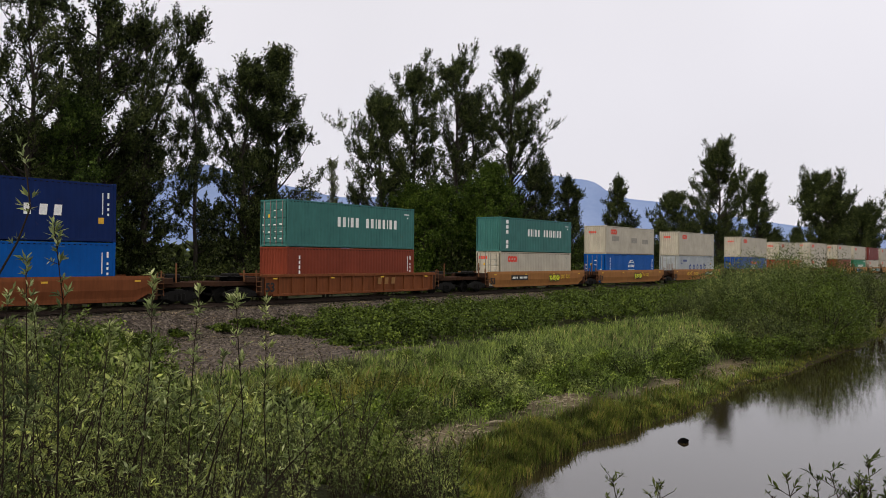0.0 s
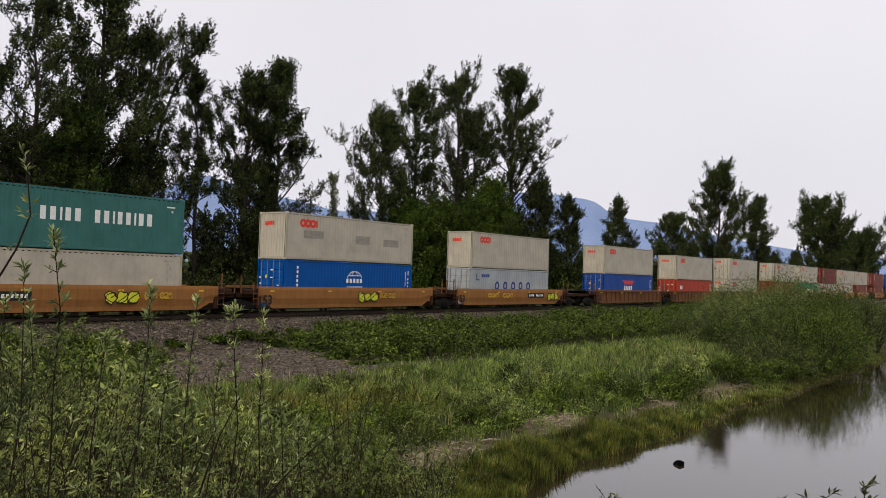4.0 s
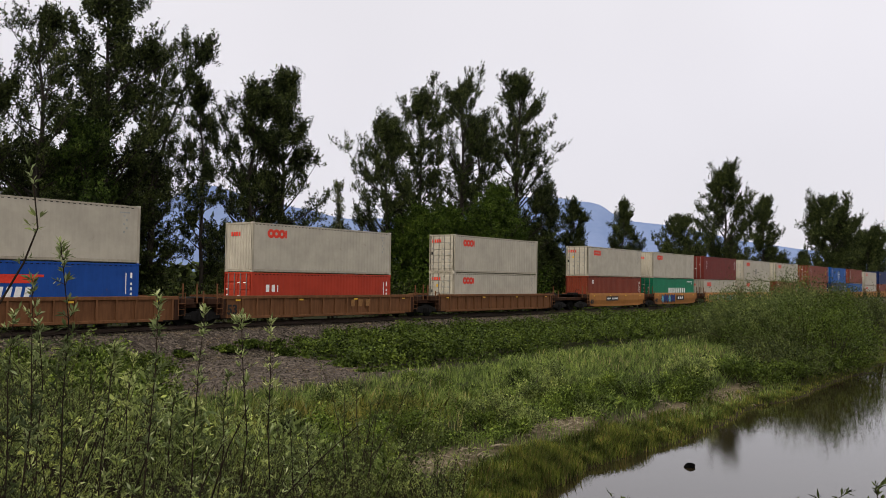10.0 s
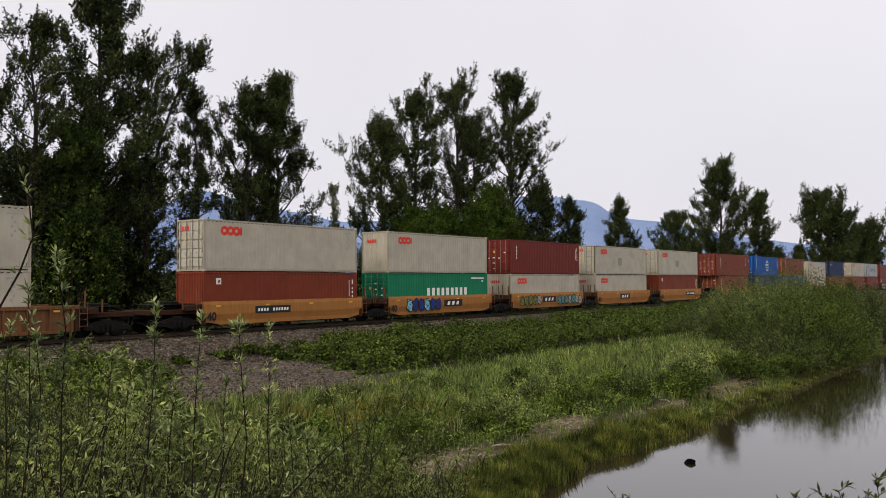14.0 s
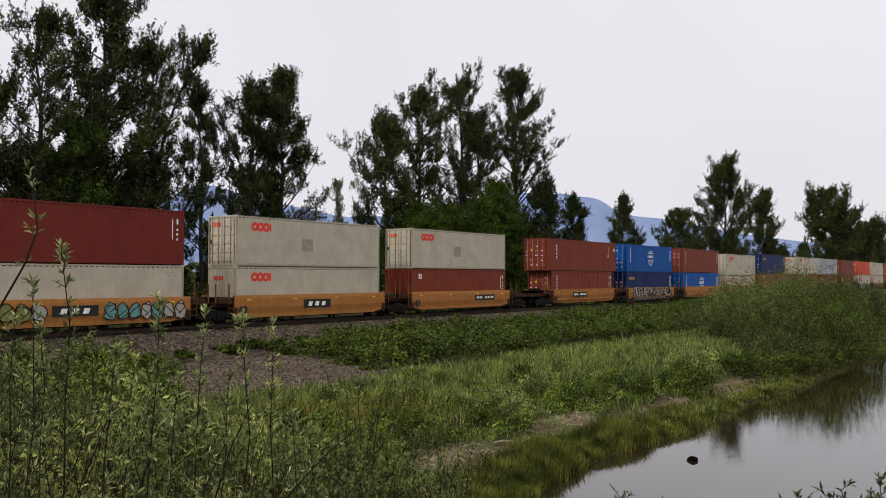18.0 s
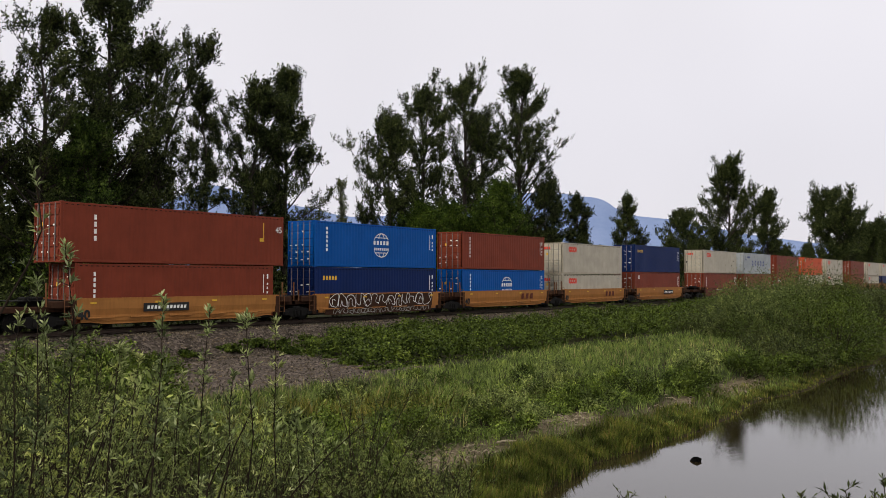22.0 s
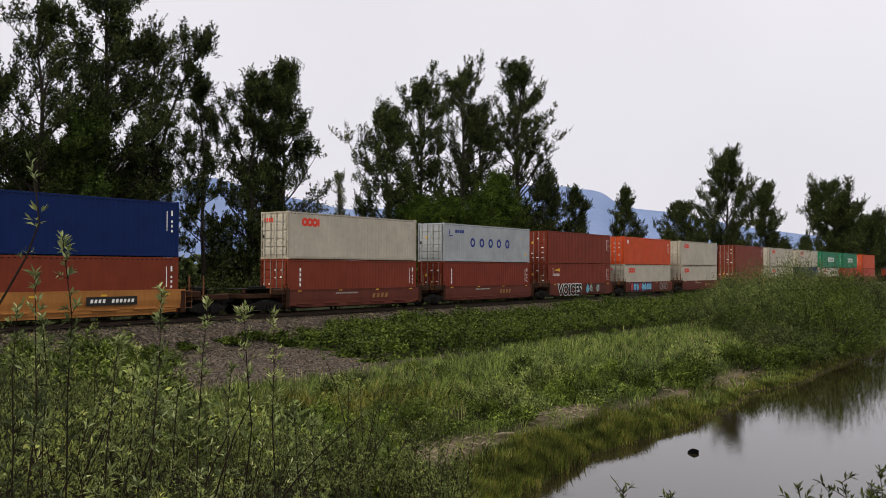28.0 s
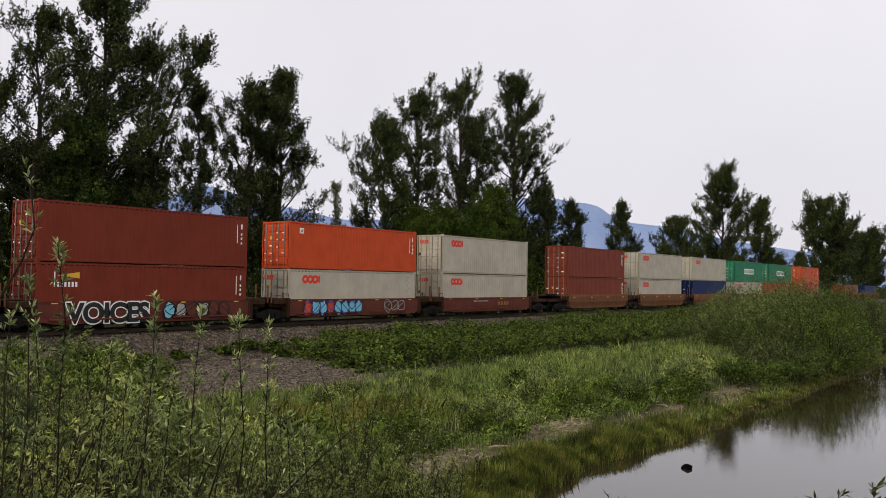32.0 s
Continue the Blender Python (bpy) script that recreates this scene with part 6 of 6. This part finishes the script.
def spray_loops(car, x0, x1, z0, z1, y, n, line, seed):
    """Sprayed overlapping loops, thin outlines only, each shape its own part."""
    rnd = random.Random(seed)
    for i in range(n):
        a, b = x0 + (x1 - x0) * i / n, x0 + (x1 - x0) * (i + 0.96) / n
        w, h = b - a, z1 - z0
        kind = rnd.randrange(4)
        ctrl = ([(0, 0), (0.05, 0.8), (0.5, 1), (0.95, 0.75), (1, 0), (0.7, 0.1), (0.6, 0.55), (0.35, 0.5), (0.25, 0)],
                [(0.5, 0), (0.05, 0.2), (0, 0.7), (0.4, 1), (0.9, 0.85), (1, 0.4), (0.8, 0.05), (0.5, 0), (0.3, 0.4), (0.55, 0.7), (0.75, 0.4)],
                [(-0.2, 0.1), (0.2, 0.9), (0.6, 0.95), (0.45, 0.4), (0.9, 0.2), (1.15, 0.8)],
                [(0, 1), (0.15, 0.2), (0.5, 0.05), (0.8, 0.3), (0.75, 1), (1.1, 0.9), (1.1, 0.1)])[kind]
        ctrl = [(a + w * (p + rnd.gauss(0, 0.09)), z0 + h * (q + rnd.gauss(0, 0.09))) for p, q in ctrl]
        pts = []
        for k in range(len(ctrl) - 1):
            p0, p1, p2, p3 = ctrl[max(0, k - 1)], ctrl[k], ctrl[k + 1], ctrl[min(len(ctrl) - 1, k + 2)]
            for t in (0, 0.25, 0.5, 0.75):
                pts.append(tuple(0.5 * (2 * p1[j] + (p2[j] - p0[j]) * t + (2 * p0[j] - 5 * p1[j] + 4 * p2[j] - p3[j]) * t * t + (3 * p1[j] - p0[j] - 3 * p2[j] + p3[j]) * t ** 3) for j in (0, 1)))
        put("graffiti", Geo().ribbon(pts + [ctrl[-1]], 0.036, y), car, line, "thin sprayed outline loop")


def well_car(kind, cx, hw, lead, tail, paint_m, label, seed, number="", stripe=None, at=0.0):
    """One well unit centred at cx along the train. lead/tail: 'end' (coupler, own truck) or 'joint' (shared truck, on the tail side)."""
    car = tagged(new("well_car"), label, "railcar", "well cars of the train")
    rnd = random.Random(seed)
    ys = -0.26
    for near in (True, False):
        g = Geo()
        if kind == "rib":
            g.box(-hw, hw, ys, ys + 0.16, 1.42, 1.60, 0.015)
            g.box(-hw + 0.9, hw - 0.9, ys, ys + 0.14, 0.30, 0.44, 0.015)
            g.box(-hw, hw, ys + 0.10, ys + 0.125, 0.36, 1.44)
        elif kind == "smooth":
            lofted_side(g, hw, ys, 1.60, 0.34, 0.36 if hw > 8 else 0.14, 0.10)
        elif kind == "step":
            lofted_side(g, hw, ys, 1.58, 0.62, 0.0, 0.06)
            lofted_side(g, hw - 0.5, ys + 0.03, 0.66, 0.34, 0.10, 0.05)
        else:
            lofted_side(g, hw, ys, 1.42, 0.36, 0.12, 0.04)
        if not near:
            g.v = [(x, WIDE - y, z) for x, y, z in g.v]
            g.f = [q[::-1] for q in g.f]
        put("side_sill", g, car, paint_m)
    if kind == "rib":
        n = int(hw * 2 / 1.08)
        rib = shared(("rib", kind), lambda: Geo().box(-0.05, 0.05, 0, 0.11, 0.36, 1.44, 0.01).mesh("side_rib"))
        for i in range(n + 1):
            put("side_rib", rib, car, paint_m, at=(-hw + 0.35 + (2 * hw - 0.7) * i / n, ys - 0.005, 0))
    elif kind in ("step", "flat"):
        zt, zb = (0.66, 0.60) if kind == "step" else (0.60, 0.52)
        n = 5
        for i in range(n):
            a = -hw + 0.8 + (2 * hw - 1.6) * i / n
            g = Geo().box(a, a + (2 * hw - 1.6) / n * 0.62, ys - 0.05, ys + 0.04, zb, zt, 0.01)
            put("ledge", g, car, paint_m)
    g = Geo().box(-hw, hw, -0.1, WIDE + 0.1, 0.28, 0.355, 0.01)
    put("well_floor", g, car, M_IRON, "grimy dark well floor")
    for s, how in ((-1, lead), (1, tail)):
        out = 3.05 if how == "end" else 1.55
        g = Geo()
        x0, x1 = sorted((s * (hw - 0.1), s * (hw + out)))
        g.box(x0, x1, 0.05, WIDE - 0.05, 0.95, 1.22, 0.03)
        g.box(*sorted((s * (hw - 0.25), s * (hw + 0.05))), -0.24, WIDE + 0.24, 0.36, 1.5, 0.02)
        xb = s * (hw + 0.55)
        g.box(xb - 0.45, xb + 0.45, -0.24, WIDE + 0.24, 1.12, 1.46, 0.04)
        put("end_platform", g, car, M_CAR_END, "grimy dark car end")
        g = Geo().box(min(s * hw, s * (hw + out * 0.85)), max(s * hw, s * (hw + out * 0.85)), 0.1, WIDE - 0.1, 1.47, 1.50)
        put("walkway", g, car, M_IRON, "dark grated walkway")
        for k in range(2):
            px = s * (hw + 0.3 + k * 0.9)
            if abs(px) > hw + out:
                continue
            ph = rnd.choice((0.35, 0.75, 0.8))
            put("post", Geo().box(px - 0.035, px + 0.035, -0.20, -0.13, 1.2, 1.5 + ph, 0.008), car, M_CAR_RUST, "rusty brown post")
        lad = Geo()
        lx = s * (hw + 0.18)
        for dx in (-0.2, 0.2):
            lad.tube([(lx + dx, -0.28, 0.55), (lx + dx, -0.28, 1.75)], 0.016, 5)
        for zz in (0.6, 0.9, 1.2, 1.5, 1.74):
            lad.tube([(lx - 0.2, -0.28, zz), (lx + 0.2, -0.28, zz)], 0.014, 5)
        put("ladder", lad, car, M_CAR_RUST if kind != "flat" else M_CAR_END)
        if how == "end":
            g = Geo().box(*sorted((s * (hw + 2.6), s * (hw + 3.5))), 1.07, 1.37, 0.72, 1.02, 0.03)
            g.box(*sorted((s * (hw + 3.35), s * (hw + 3.6))), 1.0, 1.46, 0.68, 1.06, 0.04)
            put("coupler", g, car, M_IRON, "black coupler")
            g = Geo().tube([(s * (hw + 2.4), 0.5, 0.7), (s * (hw + 3.0), 0.4, 0.42), (s * (hw + 3.4), 0.6, 0.62)], 0.035, 6)
            put("brake_hose", g, car, M_IRON)
            wheel = Geo()
            wheel.tube([(s * (hw + 1.9), -0.05 + 0.26 * math.cos(a), 1.75 + 0.26 * math.sin(a)) for a in np.linspace(0, 2 * math.pi, 15)], 0.018, 5, False)
            wheel.tube([(s * (hw + 1.9), -0.05, 1.45), (s * (hw + 1.9), -0.05, 1.98)], 0.016, 5)
            if s < 0:
                put("brake_wheel", wheel, car, M_IRON)
            g = Geo().box(*sorted((s * (hw + 1.0), s * (hw + 1.9))), 0.4, 1.1, 1.22, 1.66, 0.05)
            put("brake_cylinder", g, car, M_IRON)
    if lead == "end":
        add_truck(car, -(hw + 1.45))
    add_truck(car, hw + 1.45 if tail == "end" else hw + 1.55)
    # lettering as plain bars, size numbers as numbers
    ym = ys - 0.012 if kind != "smooth" else ys - 0.006
    if kind == "flat":
        ym = ys + 0.05
    if number:
        put("size_number", number_text(number, 0.74 if hw > 8 else 0.62, M_MARK_BLACK, -hw + (0.35 if hw > 8 and kind == "smooth" else 0.3), 0.58, ym + (0.03 if kind == "step" else 0), 0.02), car)
    if stripe == "plate":
        put("car_plate", plates([(at, 0.86, 2.7, 0.42, 0)], ym), car, M_MARK_BLACK, "black reporting plate")
        for k, (x, z, w, hh, sl) in enumerate(letter_blocks(at + 0.2, 0.985, (0.13,) * 4 + (-0.2,) + (0.13,) * 6, 0.17, 0.08, 0.03)):
            put("letter_block", plates([(x, z, w, hh, sl)], ym - 0.006), car, M_MARK_WHITE, "white bar of lettering")
    elif stripe == "badge":
        put("car_plate", plates([(at, 0.78, 2.3, 0.5, 0)], ym), car, M_MARK_BLACK, "black sign panel")
        for rect in letter_blocks(at + 0.38, 0.89, (0.3, 0.3, 0.3), 0.26, 0.26, 0.08):
            put("letter_block", plates([rect], ym - 0.006), car, M_MARK_WHITE, "white letter shape")
    elif stripe == "rust_letters":
        for x, z, w, hh, sl in letter_blocks(1.9, 0.86, (0.6, 0.6, 0.62), 0.44, 0.1, 0.06):
            put("car_plate", plates([(x, z, w * 0.6, hh, sl)], ym + 0.004), car, M_MARK_OCHRE if kind == "rib" else M_CAR_MAROON, "faded letter shape")
    elif stripe == "thin":
        for rect in letter_blocks(1.2, 0.78, (0.26,) * 4, 0.3, 0.16, 0.08):
            put("letter_block", plates([rect], ym), car, M_MARK_OCHRE, "faded ochre letter shape")
        for rect in letter_blocks(-2.2, 1.1, (0.12,) * 12, 0.09, 0.05):
            put("letter_block", plates([rect], ym), car, M_MARK_GREY, "small grey letter shape")
    for k in range(4):
        put("reflector", Geo().box(0, 0.32, 0, 0.006, 0, 0.09), car, M_MARK_YELLOW, "yellow reflector strip", (-hw + 0.9 + k * (2 * hw - 2.2) / 3, ym - 0.008, 1.30))
    MOVING.append((car, cx, CAR_Y, 0.0))
    return car


STACK_Z = 0.36
# lead x of each stack when the clip begins; upper paint, end, mark; lower paint, end, mark, lower height
STACKS = (
    (11.61, M_NAVY, "d", "three_letters", M_BLUE, "d", "", 2.896), (35.14, M_TEAL, "d", "white_words", M_BROWN, "c", "column", 2.896),
    (58.71, M_TEAL, "c", "white_words_column", M_WHITE, "d", "red", 2.896), (78.17, M_WHITE, "c", "red_worn", M_BLUE, "d", "globe", 2.896),
    (97.78, M_WHITE, "c", "red", M_GREY, "d", "navy_words", 2.896), (121.27, M_WHITE, "c", "red", M_BLUE2, "d", "red_hat", 2.896),
    (140.69, M_WHITE, "c", "red", M_RED, "d", "three_white", 2.591), (160.23, M_WHITE, "d", "red", M_WHITE, "d", "red", 2.896),
    (181.87, M_WHITE, "d", "red", M_BROWN, "c", "small_square", 2.896), (197.18, M_WHITE, "c", "red", M_GREEN, "d", "white_low", 2.896),
    (212.82, M_MAROON, "d", "column", M_WHITE, "c", "red", 2.896), (228.40, M_WHITE, "d", "red_square", M_WHITE, "c", "red", 2.896),
    (243.98, M_WHITE, "d", "red_square", M_BROWN, "c", "small_square", 2.896), (262.95, M_BROWN, "d", "column45", M_BROWN, "d", "long_column", 2.896),
    (279.20, M_BLUE, "d", "globe", M_NAVY, "d", "yellow_word", 2.896), (294.67, M_BROWN, "d", "long_column", M_BLUE, "d", "globe", 2.896),
    (310.08, M_WHITE, "d", "red", M_WHITE, "d", "red", 2.591), (325.34, M_NAVY, "d", "yellow_word", M_BROWN, "d", "small_square", 2.896),
    (345.14, M_WHITE, "d", "red", M_BROWN, "d", "column", 2.896), (360.49, M_GREY, "d", "navy_words", M_OXIDE, "d", "column", 2.896),
    (375.81, M_OXIDE, "d", "", M_OXIDE, "d", "badge", 2.896), (391.19, M_ORANGE, "d", "small_square", M_WHITE, "d", "red", 2.896),
    (406.48, M_WHITE, "d", "red", M_WHITE, "d", "red", 2.896), (425.83, M_BROWN, "d", "", M_BROWN, "d", "", 2.896),
    (441.60, M_WHITE, "d", "red", M_WHITE, "d", "red", 2.896), (457.40, M_WHITE, "d", "red", M_NAVY, "d", "", 2.896),
    (473.30, M_GREEN, "d", "white_panel", M_WHITE, "d", "red", 2.896), (489.20, M_GREEN, "d", "white_panel", M_RED, "d", "", 2.896),
    (507.40, M_ORANGE, "d", "", M_RED, "d", "", 2.896))

for k, (x, up, ue, um, lo, le, lm, lh) in enumerate(STACKS):
    if k == 13:
        container(up, ue, um, x, STACK_Z + lh, ln=13.716)
        container(lo, le, lm, x + 0.76, STACK_Z, lh, where="low in well car")
    else:
        container(up, ue, um, x, STACK_Z + lh)
        container(lo, le, lm, x, STACK_Z, lh, where="low in well car")
container(M_BROWN, "c", "", 541.0, STACK_Z, where="alone in well car")
container(M_NAVY, "c", "", 560.5, STACK_Z, where="alone in well car")

YELLOW_L, RIB_L, ORANGE_L, MAROON_L = "weathered yellow articulated well car carrying containers", "rusty brown ribbed well car carrying containers", "faded orange ribbed well car carrying containers", "oxide red articulated well car carrying containers"
mid = [s[0] + LENGTH / 2 + (0.76 if k == 13 else 0) for k, s in enumerate(STACKS)]
well_car("smooth", mid[0], 8.3, "end", "end", M_CAR_ORANGE, "faded orange well car carrying containers", 1)
well_car("rib", mid[1], 8.3, "end", "end", M_CAR_ORANGE, ORANGE_L, 2, "53", "rust_letters")
for k, (a, b) in zip((2, 3, 4), (("end", "joint"), ("joint", "joint"), ("joint", "end"))):
    c = well_car("smooth", mid[k], 8.3, a, b, M_CAR_OCHRE, "dull ochre articulated well car carrying containers", k + 1, "53", ("plate", "rust_letters", "plate")[k - 2], (-4.8, 0, 2.2)[k - 2])
    gx = (1.5, 0.2, 5.5)[k - 2]
    scrawl(c, gx, gx + 1.9, 0.62, 1.32, -0.285, [M_MARK_LIME], M_MARK_BLACK, 40 + k)
    for j in range(2):
        scrawl(c, gx - 9.5 + 2.2 * j if k == 4 else gx + 2.2 + j * 0.9, gx - 8.0 + 2.2 * j if k == 4 else gx + 2.9 + j * 0.9, 0.9, 1.25, -0.285, None, M_MARK_YELLOW, 60 + k + 5 * j)
for k, (a, b) in zip((5, 6, 7), (("end", "joint"), ("joint", "joint"), ("joint", "end"))):
    well_car("rib", mid[k], 8.3, a, b, M_CAR_RUST, RIB_L, k + 1, "53" if k < 7 else "", "rust_letters" if k == 6 else None)
for k in range(8, 13):
    c = well_car("smooth", mid[k], 6.35, "end" if k == 8 else "joint", "end" if k == 12 else "joint", M_CAR_YELLOW, YELLOW_L, k + 1, "40" if k != 10 else "", "plate" if k in (8, 12) else "badge", {8: -2.7, 12: 1.4, 9: 0.0, 11: -1.1, 10: -1.2}[k])
    if k == 9:
        scrawl(c, -4.4, -0.4, 0.5, 1.45, -0.275, [M_MARK_CYAN, M_MARK_CYAN, M_MARK_WHITE, M_MARK_NAVY], M_MARK_BLACK, 50)
    if k == 10:
        scrawl(c, -5.0, -1.5, 0.5, 1.4, -0.275, [M_SPRAY_OLIVE, M_SPRAY_OLIVE, M_MARK_GREY], M_CAR_END, 51)
        scrawl(c, 1.4, 6.0, 0.45, 1.4, -0.275, [M_MARK_GREY, M_SPRAY_TEAL, M_SPRAY_TEAL], M_CAR_END, 52)
for k in range(13, 18):
    c = well_car("step", mid[k], 6.35, "end" if k == 13 else "joint", "end" if k == 17 else "joint", M_CAR_YELLOW, YELLOW_L, k + 1, "40" if k != 14 else "", "plate" if k in (13, 17) else "rust_letters" if k != 14 else None, {13: -2.6, 17: 0.8}.get(k, 0))
    if k == 14:
        put("graffiti", plates([(-5.1, 0.62, 10.4, 0.90, 0.15)], -0.236), c, M_CAR_END, "dark sprayed background")
        put("graffiti", plates([(-5.4, 0.25, 10.6, 0.40, 0.1)], -0.21), c, M_CAR_END, "dark sprayed background")
        spray_loops(c, -5.0, 5.1, 0.74, 1.46, -0.243, 13, M_MARK_WHITE, 53)
        spray_loops(c, -4.6, 4.9, 0.30, 0.60, -0.217, 15, M_MARK_GREY, 57)
for k in range(18, 23):
    c = well_car("flat", mid[k], 6.35, "end" if k == 18 else "joint", "end" if k == 22 else "joint", M_CAR_MAROON, MAROON_L, k + 1, "", "thin" if k in (18, 19, 22) else None)
    if k == 20:
        word = number_text("VOICES", 1.30, M_MARK_BLACK, -4.7, 0.42, -0.262, 0.05)
        put("graffiti", word, c, None, "sprayed black word with white outline")
        halo = number_text("VOICES", 1.30, M_MARK_WHITE, -4.7, 0.42, -0.250, 0.115)
        put("graffiti", halo, c, None, "white spray outline")
        scrawl(c, 0.5, 4.7, 0.5, 1.35, -0.26, [M_MARK_GREY, M_CAR_MAROON, M_MARK_CYAN], M_MARK_BLACK, 54)
    if k == 21:
        scrawl(c, -5.0, 0.2, 0.4, 1.35, -0.26, [M_MARK_CYAN, M_MARK_CYAN, M_ORANGE], M_MARK_NAVY, 55)
        scrawl(c, 2.4, 4.6, 0.5, 1.35, -0.26, None, M_MARK_GREY, 56)
for k in range(23, 29):
    well_car("smooth", mid[k], 6.35, "end" if k in (23, 28) else "joint", "end" if k in (27, 28) else "joint", M_CAR_RUST, "rusty brown articulated well car carrying containers", k + 1)
well_car("rib", 547.0, 8.3, "end", "joint", M_CAR_RUST, RIB_L, 40)
well_car("rib", 566.6, 8.3, "joint", "end", M_CAR_RUST, RIB_L, 41)


# ---- what moves: the train rolls past, gathering a little speed ----
def train_way(t):
    return 0.03 + 10.7113 * t + 0.017054 * t * t - 0.000124 * t * t * t


def motions():
    times = [0, 2, 4, 6, 8, 10, 12, 14, 16, 18, 20, 22, 24, 26, 28, 30, 32]
    for ob, x, y, z in MOVING:
        walk(ob, [(t, pose(x - train_way(t), y, z)) for t in times])
    # the wheels turn as they roll; every set takes the same turn
    first = WHEELSETS[0]
    walk(first, [(t, pose(0, 0, 0, 0, -math.degrees(train_way(t) / 0.46))) for t in np.arange(0, 961) / 30])
    for w in WHEELSETS[1:]:
        w.rotation_mode = "QUATERNION"
        data = w.animation_data_create()
        data.action = first.animation_data.action
        data.action_slot = first.animation_data.action_slot


motions()
